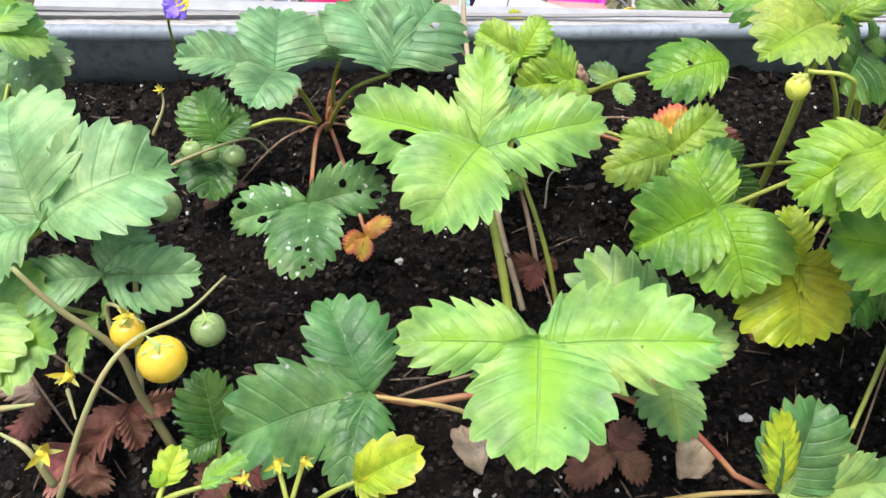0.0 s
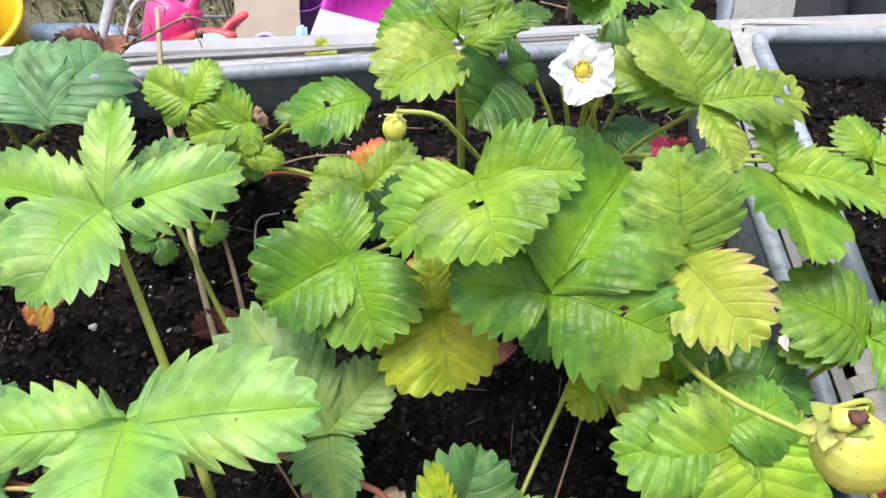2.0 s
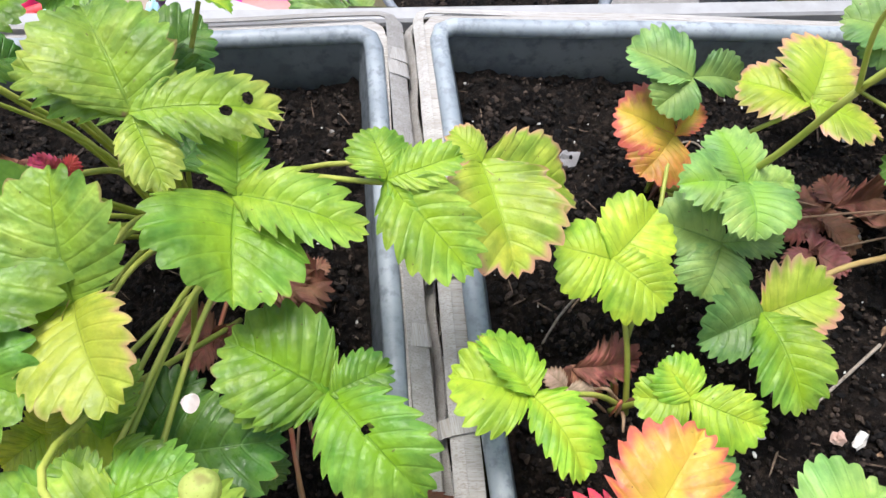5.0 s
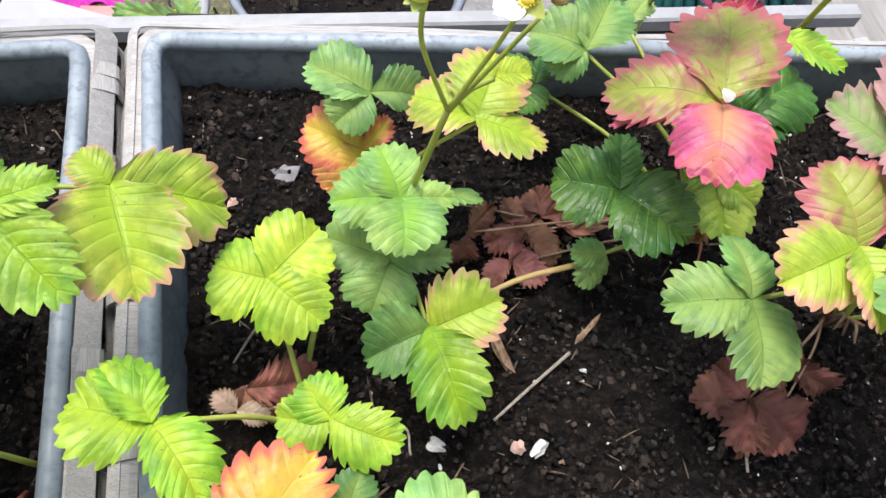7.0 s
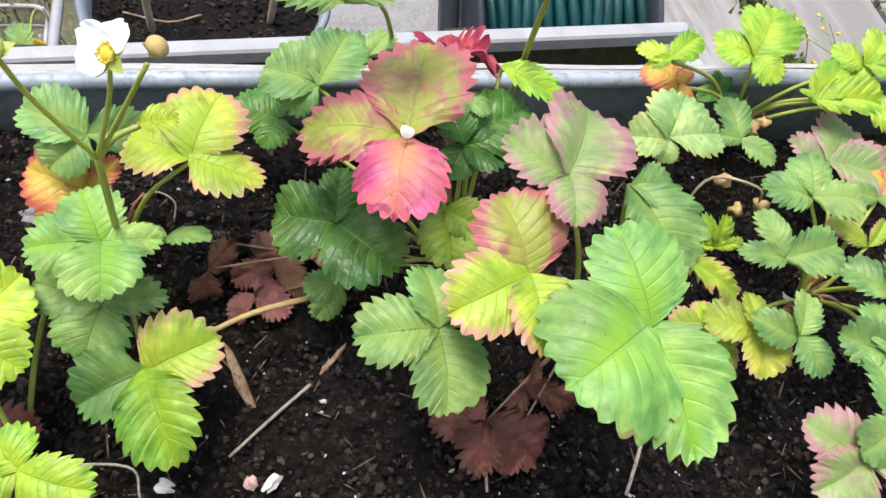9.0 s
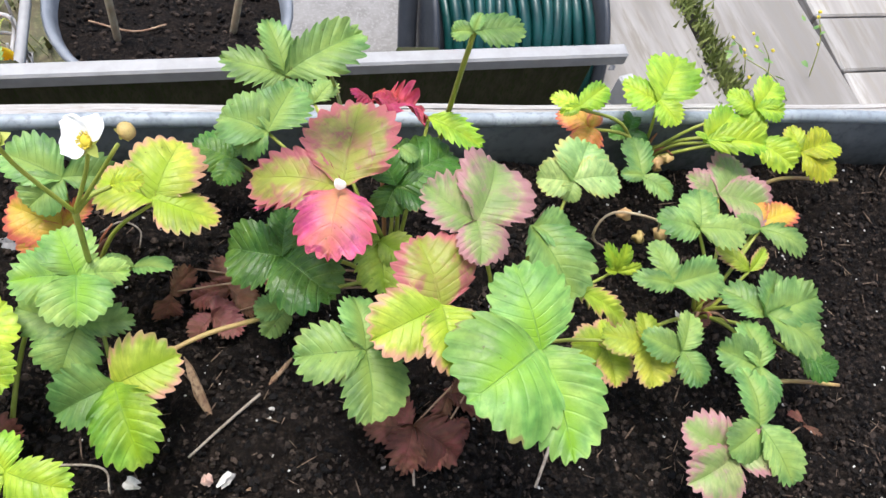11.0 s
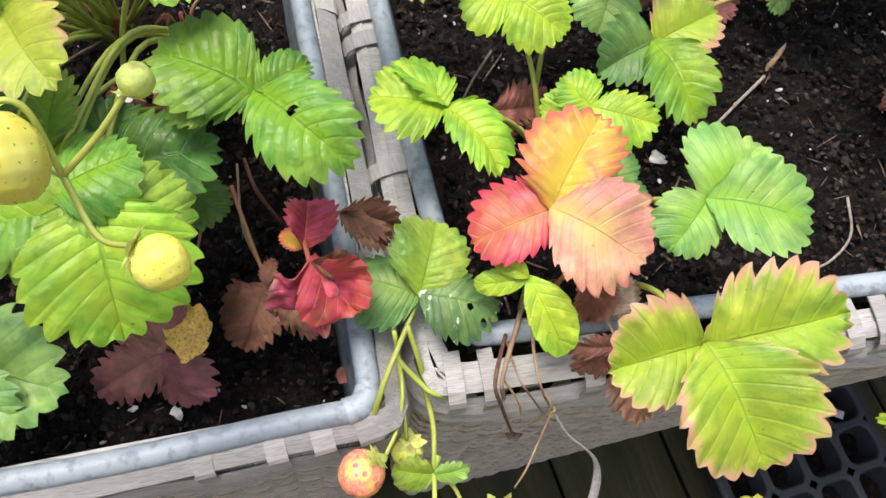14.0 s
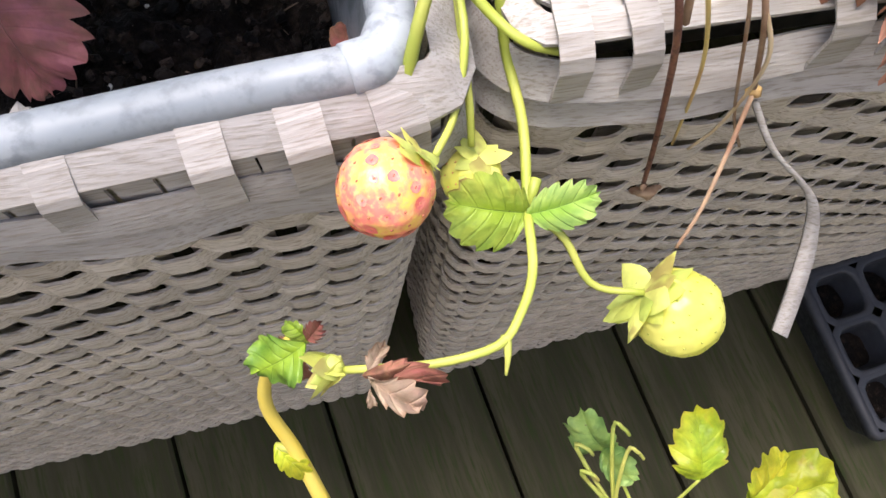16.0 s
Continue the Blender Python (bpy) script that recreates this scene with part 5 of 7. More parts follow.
leaf(centre_plant, "d", (0.203, 0.179, 0.585), [(0.186, 0.161, 0.580), (0.226, 0.163, 0.580), (0.210, 0.193, 0.590)], width=0.9)
leaf(centre_plant, "e", (0.195, 0.221, 0.620), [(0.174, 0.195, 0.610), (0.210, 0.193, 0.615), (0.182, 0.248, 0.620)], width=0.95)
leaf(centre_plant, "d", (0.191, 0.212, 0.600), [(0.169, 0.226, 0.600), (0.213, 0.205, 0.600), (0.196, 0.192, 0.590)], width=0.9)
leaf(centre_plant, "d", (0.124, 0.234, 0.600), [(0.100, 0.234, 0.590), (0.141, 0.219, 0.590), (0.130, 0.254, 0.600)], width=0.9)
leaf(front_plant, "d", (0.278, 0.142, 0.580), [(0.257, 0.147, 0.580), (0.297, 0.125, 0.570), (0.282, 0.160, 0.585)], width=0.9)
leaf(back_plant, "n", (0.141, 0.297, 0.550), [(0.161, 0.282, 0.540), (0.120, 0.287, 0.540)], width=0.7, wilt=0.06, stalk=STALK_DRY)
leaf(centre_plant, "n", (0.296, 0.233, 0.545), [(0.276, 0.219, 0.540), (0.310, 0.237, 0.550), (0.301, 0.215, 0.535)], width=0.75, wilt=0.07, stalk=STALK_DRY)
leaf(lime_plant, "s", (0.424, 0.174, 0.545), [(0.440, 0.172, 0.540), (0.413, 0.183, 0.550)], width=0.7, wilt=0.06, stalk=STALK_DRY)
leaf(light_plant, "n", (0.701, 0.163, 0.508), [(0.722, 0.170, 0.510), (0.692, 0.145, 0.505), (0.682, 0.164, 0.508)], width=0.7, wilt=0.13, stalk=STALK_DRY, fold=0.5)
leaf(front_plant, "n", (0.194, 0.081, 0.530), [(0.188, 0.062, 0.525), (0.202, 0.068, 0.525)], width=0.6, wilt=0.08, stalk=STALK_DRY)
leaf(red_plant, "t", (0.566, 0.253, 0.520), [(0.553, 0.242, 0.515), (0.585, 0.240, 0.515), (0.580, 0.266, 0.530)], width=0.8, wilt=0.13, stalk=STALK_DRY, fold=0.5)
leaf(centre_plant, "c", (0.236, 0.206, 0.685), [(0.225, 0.206, 0.690), (0.242, 0.209, 0.690), (0.230, 0.208, 0.695)], width=0.8, wilt=0.1, stalk=STALK)
leaf(centre_plant, ("o", "y"), (0.139, 0.177, 0.635), [(0.131, 0.183, 0.640), (0.141, 0.162, 0.630)], width=0.8, wilt=0.05, stalk=STALK)
leaf(red_plant, "g", (0.611, 0.246, 0.560), [(0.591, 0.244, 0.565), (0.597, 0.232, 0.548)], width=0.75, wilt=0.05, cup=0.2)


# old stalk bases and dry stubs round each crown
for n, plant in enumerate((corner_plant, back_left_plant, centre_left_plant, centre_plant, back_plant, front_plant, flower_plant, lime_plant, salmon_plant, red_plant, light_plant, right_back_plant, right_plant, right_front_plant)):
    rng = random.Random(500 + n)
    for k in range(8):
        a, r, h = rng.uniform(0, 6.3), rng.uniform(0.010, 0.024), rng.uniform(0.010, 0.030)
        way = Vector((math.cos(a), math.sin(a), 0))
        part("old_stalk", tube_bm([way * 0.002 - Vector((0, 0, 0.004)), way * r * 0.5 + Vector((0, 0, h * 0.8)), way * r + Vector((0, 0, h * rng.uniform(0.4, 1.1)))], rng.uniform(0.0012, 0.0022), 7, 6, 0.0006), rng.choice((STALK_BROWN, STALK_DRY, STALK_RED)), plant)


# ---- flowers, berries and stems ----
def petal_mesh(size, seed):
    """A rounded, slightly ruffled petal with a notched tip; base at the origin, along +y."""
    rng = random.Random(seed)
    verts, faces, n, m = [], [], 12, 12
    lift, notch, lop = rng.uniform(0.02, 0.16), rng.uniform(0.02, 0.10), rng.uniform(-0.12, 0.12)
    for i in range(n + 1):
        r = i / n
        for j in range(m + 1):
            s = j / m * 2 - 1
            w = 0.53 * math.sin(math.pi * (0.07 + 0.78 * r ** 0.75)) ** 0.75
            ragged = 0.07 * noise.noise(Vector((s * 2.6, seed * 1.7, 4))) * r * r
            x = (s * w + lop * r * r) * size
            y = size * (r * (1 + ragged) - 0.16 * s * s * r * r - notch * math.exp(-(s / 0.22) ** 2) * r ** 4)
            z = size * (lift * math.sin(math.pi * r) + 0.20 * s * s * w + 0.16 * r * noise.noise(Vector((s * 1.8 + seed * 2.3, r * 2.2, 1))) + 0.05 * r * math.sin(9 * s + seed))
            verts.append((x, y, z))
    for i in range(n):
        for j in range(m):
            k = i * (m + 1) + j
            faces.append((k, k + 1, k + m + 2, k + m + 1))
    return mesh_from("petal", verts, faces)


def aim(at, way, turn=0.0):
    """A pose at a place whose z points along way."""
    return Matrix.Translation(at) @ Vector(way).to_track_quat("Z", "Y").to_matrix().to_4x4() @ Matrix.Rotation(turn, 4, "Z")


def flower(plant, at, way, size, path, seed, petals=5):
    base = plant.location
    stem = part("flower_stalk", tube_bm([Vector(p) - base for p in path], 0.0011, 12, 6, 0.0008), STALK, plant)
    m = aim(Vector(at) - base, way)
    dome = bmesh.new()
    bmesh.ops.create_uvsphere(dome, u_segments=16, v_segments=9, radius=size * 0.26)
    bmesh.ops.scale(dome, vec=(1, 1, 0.6), verts=dome.verts)
    rng = random.Random(seed)
    for k in range(22):
        t = 2 * math.pi * k / 22 + rng.uniform(-0.1, 0.1)
        r = size * rng.uniform(0.26, 0.36)
        tube_bm([Vector((0.6 * r * math.cos(t), 0.6 * r * math.sin(t), 0)), Vector((r * math.cos(t), r * math.sin(t), size * 0.16))], size * 0.018, 2, 4, size * 0.035, dome)
    part("flower_centre", dome, POLLEN, stem, "yellow centre").matrix_basis = m
    for k in range(petals):
        t = 2 * math.pi * k / 5
        part("petal", petal_mesh(size * rng.uniform(0.92, 1.08), seed * 9 + k), PETAL, stem, "white petal").matrix_basis = m @ Matrix.Rotation(t, 4, "Z") @ Matrix.Translation((0, size * 0.1, 0)) @ Matrix.Rotation(rng.uniform(-0.05, 0.3), 4, "X")
    for k in range(5):
        t = 2 * math.pi * (k + 0.5) / 5
        part("sepal", sepal_mesh(size * 0.8), CALYX, stem).matrix_basis = m @ Matrix.Rotation(t, 4, "Z") @ Matrix.Translation((0, 0, -size * 0.06))
    return stem


def sepal_mesh(size, wide=0.33):
    verts, faces = [], []
    for i in range(6):
        r = i / 5
        w = wide * math.sin(math.pi * (0.25 + 0.75 * r)) * size
        verts += [(-w, r * size, 0.15 * size * r * r + w * 0.3), (0, r * size, 0.15 * size * r * r), (w, r * size, 0.15 * size * r * r + w * 0.3)]
    for i in range(5):
        k = 3 * i
        faces += [(k, k + 1, k + 4, k + 3), (k + 1, k + 2, k + 5, k + 4)]
    return mesh_from("sepal", verts, faces)


def berry(plant, at, way, size, path, skin, seeds, seed, label, length=1.15, sepals=9, blotch=None, big=1.0):
    """A berry at a place; way points from its calyx to its tip; path: its stalk."""
    base = plant.location
    stem = part("fruit_stalk", tube_bm([Vector(p) - base for p in path], 0.0011, 14, 6, 0.0009), STALK, plant)
    bm = bmesh.new()
    bmesh.ops.create_uvsphere(bm, u_segments=64, v_segments=40, radius=size)
    pits = []
    for k in range(90):
        z = 1 - 2 * (k + 0.5) / 90
        t = k * 2.39996
        pits.append(Vector((math.sqrt(1 - z * z) * math.cos(t), math.sqrt(1 - z * z) * math.sin(t), z)))

    def shape(u):
        k = 1 - 0.16 * max(0.0, u.z) ** 2 + 0.05 * noise.noise(u * 1.7 + Vector((seed, 0, 0)))
        return Vector((u.x * k, u.y * k, u.z * length)) * size

    for v in bm.verts:
        u = v.co.normalized()
        near = max(u.dot(p) for p in pits)
        v.co = shape(u) * (1 - 0.03 * max(0.0, (near - 0.975) / 0.025))
    m = aim(Vector(at) - base, way)
    fruit = part("berry", bm, skin, stem, label)
    fruit.matrix_basis = m
    sm = bmesh.new()
    for p in pits:
        q = shape(p)
        one = bmesh.ops.create_icosphere(sm, subdivisions=1, radius=size * 0.034)["verts"]
        rot = p.to_track_quat("Z", "Y").to_matrix()
        for v in one:
            v.co = rot @ Vector((v.co.x * 0.75, v.co.y * 1.15, v.co.z * 0.6)) + q * 0.978
    part("seed_coat", sm, seeds, stem).matrix_basis = m
    rng = random.Random(seed)
    if blotch:
        bm2 = bmesh.new()
        for p in pits:
            if rng.random() < 0.45 or p.z < -0.6:
                continue
            rot = p.to_track_quat("Z", "Y").to_matrix()
            r0 = size * rng.uniform(0.07, 0.19)
            ring_ = [bm2.verts.new(rot @ Vector((r0 * math.cos(t) * rng.uniform(0.8, 1.15), r0 * math.sin(t) * rng.uniform(0.8, 1.15), -size * 0.02)) + shape(p) * 1.012) for t in (0.7 * j for j in range(9))]
            top_ = bm2.verts.new(shape(p) * 0.982)
            for j in range(9):
                bm2.faces.new((ring_[j], ring_[(j + 1) % 9], top_))
        part("berry_pitting", bm2, blotch, stem, "red pits of the berry").matrix_basis = m
    for k in range(sepals):
        t = 2 * math.pi * k / sepals + rng.uniform(-0.15, 0.15)
        part("sepal", sepal_mesh(size * big * rng.uniform(0.7, 1.15)), CALYX, stem, "green sepal").matrix_basis = m @ Matrix.Translation((0, 0, -size * length * 1.0)) @ Matrix.Rotation(t, 4, "Z") @ Matrix.Rotation(rng.uniform(-0.3, 0.35), 4, "X")
    return stem


flower(centre_plant, (0.197, 0.223, 0.714), (0.25, -0.6, 0.7), 0.0122, [(0.225, 0.262, 0.53), (0.222, 0.250, 0.63), (0.197, 0.226, 0.711)], 3)
for dx in (-0.010, 0.004, 0.012):
    part("flower_stalk", tube_bm([Vector((dx, 0.0, 0.0)), Vector((-0.012 + 0.4 * dx, -0.012, 0.10)), Vector((-0.02 + dx, -0.025, 0.16))], 0.0013, 8, 6, 0.001), STALK, centre_plant)
berry(centre_plant, (0.127, 0.214, 0.692), (-0.2, -0.5, -0.8), 0.0048, [(0.20, 0.25, 0.56), (0.1540, 0.2170, 0.6800), (0.1430, 0.2120, 0.7020), (0.128, 0.216, 0.700)], BERRY, SEED, 5, "small green unripe berry")
for k, at in enumerate(((0.0490, 0.2900, 0.6050), (0.0530, 0.2880, 0.6040), (0.0450, 0.2930, 0.6030))):
    part("withered_flower", lump_bm(0.0038, 31 + k * 5, 0.9, 2, at=Vector(at) - back_plant.location), STALK_DRY, back_plant, "withered grey-brown flower head")
flower(flower_plant, (0.535, 0.243, 0.743), (-0.45, -0.5, 0.7), 0.0108, [(0.517, 0.249, 0.679), (0.529, 0.247, 0.715), (0.535, 0.244, 0.740)], 7, 3)
part("flower_stem", tube_bm([Vector(p) - flower_plant.location for p in (flower_plant.location, Vector((0.507, 0.262, 0.60)), Vector((0.517, 0.249, 0.679)))], 0.0019, 12, 8, 0.0015), STALK, flower_plant, "thick pale green flower stem")
berry(flower_plant, (0.5020, 0.2430, 0.7460), (-0.1, -0.2, 1.0), 0.0044, [(0.517, 0.249, 0.679), (0.5050, 0.2480, 0.7150), (0.5030, 0.2430, 0.7420)], CALYX, SEED, 9, "closed green flower bud", 0.8, 8, big=1.6)
berry(flower_plant, (0.5480, 0.2530, 0.7350), (0.6, 0.0, 0.6), 0.0040, [(0.517, 0.249, 0.679), (0.5230, 0.2490, 0.6900), (0.5440, 0.2500, 0.7300)], STALK_TAN, STALK_DRY, 11, "withered tan flower head", 0.8, 5)
# fruit stem in front of the bush
NODE = Vector((0.2730, 0.0850, 0.6900))
part("fruit_stem", tube_bm([Vector((0.262, 0.215, 0.53)) - front_plant.location, Vector((0.2400, 0.1220, 0.6600)) - front_plant.location, NODE - front_plant.location], 0.0014, 12, 7, 0.0012), STALK, front_plant)
berry(front_plant, (0.2635, 0.082, 0.707), (0.55, -0.55, -0.6), 0.0120, [NODE, (0.27, 0.095, 0.712), (0.256, 0.093, 0.715)], BERRY_GOLD, SEED, 13, "golden yellow unripe berry", 1.15)
berry(front_plant, (0.2965, 0.061, 0.675), (0.6, -0.3, -0.3), 0.0088, [NODE, (0.2810, 0.0680, 0.6830), (0.289, 0.066, 0.678)], BERRY_GOLD, SEED, 15, "small pale yellow unripe berry", 1.05)
berry(front_plant, (0.3000, 0.1000, 0.7120), (0.3, 0.5, 0.6), 0.0052, [NODE, (0.2860, 0.0910, 0.7000), (0.2970, 0.0980, 0.7100)], CALYX, SEED, 17, "green bud with a shed white petal", 1.0, 6)
part("calyx_stub", lump_bm(0.0042, 41, 0.5, 2, at=Vector((0.2570, 0.0880, 0.7200)) - front_plant.location, squash=(1.2, 1, 0.7)), BERRY, front_plant, "yellow calyx stub")
part("dried_tip", lump_bm(0.0024, 43, 0.8, 2, at=Vector((0.2580, 0.0870, 0.7240)) - front_plant.location), STALK_BROWN, front_plant, "brown dried flower tip")
# berries that hang over the front rim
BRACT = Vector((0.378, 0.008, 0.524))
FORK = Vector((0.367, 0.055, 0.5525))
berry(edge_plant, (0.3457, 0.009, 0.5475), (-0.75, -0.45, -0.4), 0.0104, [(0.3660, 0.0650, 0.5660), FORK, (0.3670, 0.0400, 0.5490), (0.3630, 0.0270, 0.5410), (0.357, 0.016, 0.545)], BERRY_PINK, SEED_RED, 19, "yellow berry ripening to pink-red", 1.0, blotch=BERRY_RED, sepals=8, big=0.8)
berry(edge_plant, (0.4135, -0.018, 0.508), (0.75, -0.4, -0.35), 0.0112, [BRACT, (0.3860, 0.0020, 0.5200), (0.3920, -0.0090, 0.5140), (0.404, -0.013, 0.514)], BERRY, SEED, 21, "pale yellow-green hanging berry", 1.05, 19, big=1.1)
berry(edge_plant, (0.3670, 0.0200, 0.5200), (-0.2, -0.3, -0.9), 0.0078, [FORK, (0.3670, 0.0320, 0.5400), (0.3670, 0.0240, 0.5300)], BERRY, SEED_RED, 23, "dull green berry behind the bract", 1.0)
part("fruit_stem", tube_bm([Vector(p) - edge_plant.location for p in ((0.3720, 0.0670, 0.5660), (0.3760, 0.0540, 0.5520), (0.378, 0.044, 0.536), (0.3800, 0.0280, 0.5290), BRACT)], 0.0013, 20, 7, 0.0013), STALK, edge_plant, "pale green hanging fruit stem")
part("fruit_stem", tube_bm([Vector(p) - edge_plant.location for p in (FORK, (0.3740, 0.0470, 0.5470), (0.3810, 0.0400, 0.5450), (0.391, 0.039, 0.540))], 0.0014, 12, 7, 0.0011), STALK, edge_plant)
part("fruit_stem", tube_bm([Vector(p) - edge_plant.location for p in (BRACT, (0.3760, -0.0070, 0.5270), (0.3710, -0.0170, 0.5290), (0.3650, -0.0230, 0.5300), (0.3520, -0.0250, 0.5310), (0.3370, -0.0240, 0.5310), (0.3320, -0.0230, 0.5280))], 0.0012, 22, 7, 0.0009), STALK, edge_plant)
part("fruit_stem", tube_bm([Vector(p) - edge_plant.location for p in ((0.3670, -0.0210, 0.5300), (0.3670, -0.0250, 0.5280), (0.3660, -0.0290, 0.5260))], 0.0013, 8, 7, 0.0003), CALYX, edge_plant)
part("fruit_stem", tube_bm([Vector(p) - edge_plant.location for p in ((0.3190, -0.0120, 0.5150), (0.3120, -0.0160, 0.5050), (0.3080, -0.0230, 0.4900), (0.3120, -0.0340, 0.4750), (0.3170, -0.0500, 0.4600))], 0.0013, 18, 8, 0.0024), STALK_YELLOW, edge_plant, "yellowing runner stem")
leaf(edge_plant, ("q", "b"), BRACT, [(0.3580, 0.0120, 0.5280), (0.3950, 0.0090, 0.5300)], width=(0.86, 0.62), foot=(0.3810, 0.0150, 0.5260), teeth=6, fold=0.2, pleat=0.001)
leaf(edge_plant, ("s", "n", "s", "w", "s"), (0.3370, -0.0250, 0.5340), [(0.3420, -0.0190, 0.5380), (0.3510, -0.0280, 0.5320), (0.3470, -0.0340, 0.5280), (0.3480, -0.0230, 0.5340), (0.3370, -0.0280, 0.5300)], width=0.4, wilt=0.22, fold=0.7, pleat=0.0, teeth=3, foot=(0.3430, -0.0250, 0.5330), stalk=STALK_DRY)
leaf(edge_plant, "n", (0.3200, -0.0130, 0.5140), [(0.3190, -0.0210, 0.5050), (0.3130, -0.0150, 0.5050)], width=0.5, wilt=0.14, foot=(0.3160, -0.0160, 0.5100), stalk=STALK_DRY)
leaf(edge_plant, ("q", "n", "q"), (0.3240, -0.0130, 0.5200), [(0.3200, -0.0090, 0.5250), (0.3290, -0.0100, 0.5250), (0.3090, -0.0180, 0.5100)], width=0.6, wilt=0.14, foot=(0.3180, -0.0140, 0.5140), teeth=5)
cup_stem = part("calyx_cup", lump_bm(0.0030, 25, 0.2, 2, at=Vector((0.3290, -0.0220, 0.5270)) - edge_plant.location), CALYX, edge_plant, "small open green calyx")
for k in range(9):
    part("sepal", sepal_mesh(0.0105 if k % 2 else 0.0088), CALYX, cup_stem).matrix_basis = aim(Vector((0.3320, -0.0220, 0.5270)) - edge_plant.location, (-1.0, -0.12, 0.05), k * 0.7) @ Matrix.Rotation(0.75 + 0.12 * (k % 3), 4, "X")
leaf(edge_plant, "y", (0.3070, -0.0320, 0.4760), [(0.3140, -0.0420, 0.4700)], width=0.5, foot=(0.3120, -0.0340, 0.4750), teeth=4)
# dry stems and a peeled strip over the front of the second planter
dry = thing("dried_runner", (0.4230, 0.0670, 0.5600), "dry brown stems hanging over the planter front", "dry stems")
JOINT = Vector((0.437, 0.029, 0.529))
for pts, r, mat in (
    ([(0.416, 0.060, 0.557), (0.4055, 0.036, 0.573), (0.409, 0.029, 0.556), (0.418, 0.028, 0.510), (0.425, 0.029, 0.473)], 0.0010, STALK_BROWN),
    ([(0.434, 0.090, 0.545), (0.421, 0.062, 0.559), (0.408, 0.036, 0.578), (0.410, 0.031, 0.560)], 0.0013, STALK_DRY),
    ([(0.431, 0.075, 0.555), (0.426, 0.050, 0.564), (0.427, 0.033, 0.561), JOINT], 0.0009, STALK_DRY),
    ([(0.415, 0.055, 0.563), (0.415, 0.036, 0.576), (0.419, 0.030, 0.571), (0.435, 0.028, 0.521), (0.446, 0.028, 0.497)], 0.0006, STALK_DRY),
    ([(0.408, 0.036, 0.578), (0.414, 0.032, 0.563), (0.420, 0.030, 0.540), (0.426, 0.030, 0.500)], 0.0006, STALK_TAN),
    ([JOINT, (0.4280, 0.0150, 0.5240), (0.4220, 0.0050, 0.5160), (0.416, -0.002, 0.510)], 0.0007, STALK_DRY),
    ([(0.427, 0.033, 0.561), (0.433, 0.028, 0.545), (0.434, 0.028, 0.515), (0.430, 0.028, 0.50)], 0.0006, STRAW),
):
    part("stem", tube_bm([Vector(p) - dry.location for p in pts], r, 18, 6, r * 0.7), mat, dry)
part("stem_tip", lump_bm(0.0026, 4, 1.1, 3, at=Vector((0.4255, 0.028, 0.471)) - dry.location, squash=(1, 0.7, 1.3)), STALK_DRY, dry)
part("stem_joint", lump_bm(0.0016, 9, 0.6, 2, at=JOINT - dry.location), STALK_TAN, dry)
strip_path = smooth_path([(0.438, 0.028, 0.526), (0.4450, 0.0190, 0.5150), (0.458, 0.009, 0.503), (0.4620, 0.0010, 0.4900), (0.4590, -0.0110, 0.4800), (0.455, -0.022, 0.471)], 30)
verts, faces = [], []
for i, p in enumerate(strip_path):
    w = 0.0008 + 0.0014 * min(1, (i / 20) ** 2)
    side = Vector((1.0, -0.2 - 0.02 * i, 0.1))
    side.normalize()
    up = Vector((0, -0.0004, 0.0004))
    verts += [p - side * w + up, p + side * w + up, p + side * w - up, p - side * w - up]
for i in range(30):
    for k in range(4):
        faces.append((4 * i + k, 4 * i + (k + 1) % 4, 4 * i + 4 + (k + 1) % 4, 4 * i + 4 + k))
tagged(part("wicker_offcut", mesh_from("wicker_offcut", verts, faces), WICKER_RIM, None), "loose grey wicker strip hanging from the planter rim", "wicker strip")

# ---- tomato plant in the left corner ----
tomato = thing("tomato_plant", (-0.1540, 0.0830, 0.5200), "tomato plant with yellow and green cherry tomatoes", "plant")
for pts, r in (
    ([(-0.1540, 0.0830, 0.5200), (-0.1640, 0.1020, 0.5600), (-0.1640, 0.1120, 0.6000), (-0.1810, 0.1190, 0.6300), (-0.1940, 0.1280, 0.6500)], 0.0026),
    ([(-0.1700, 0.0400, 0.6000), (-0.1500, 0.0720, 0.6400), (-0.1350, 0.0950, 0.6550), (-0.1200, 0.1170, 0.6400), (-0.1120, 0.1420, 0.6250)], 0.0014),
    ([(-0.1640, 0.1120, 0.6000), (-0.1640, 0.1260, 0.6200), (-0.1410, 0.1150, 0.6300)], 0.0014),
    ([(-0.1780, 0.2010, 0.6000), (-0.1600, 0.2260, 0.5900), (-0.1320, 0.2470, 0.5820), (-0.1190, 0.2430, 0.5750)], 0.0012),
    ([(-0.1640, 0.1020, 0.5600), (-0.1710, 0.1530, 0.5850), (-0.1780, 0.2010, 0.6000)], 0.002),
    ([(-0.1770, 0.2330, 0.6000), (-0.1710, 0.2450, 0.6100), (-0.1730, 0.2540, 0.6150)], 0.001),
    ([(-0.2090, 0.0800, 0.6000), (-0.1910, 0.0820, 0.6050)], 0.0016),
    ([(-0.1740, 0.0490, 0.6000), (-0.1790, 0.0590, 0.6200), (-0.1930, 0.0650, 0.6200)], 0.0018),
    ([(-0.1650, 0.0830, 0.6300), (-0.1530, 0.0690, 0.6400)], 0.001),
):
    part("stem", tube_bm([Vector(p) - tomato.location for p in pts], r, 16, 8, r * 0.4), STALK_TOMATO, tomato)


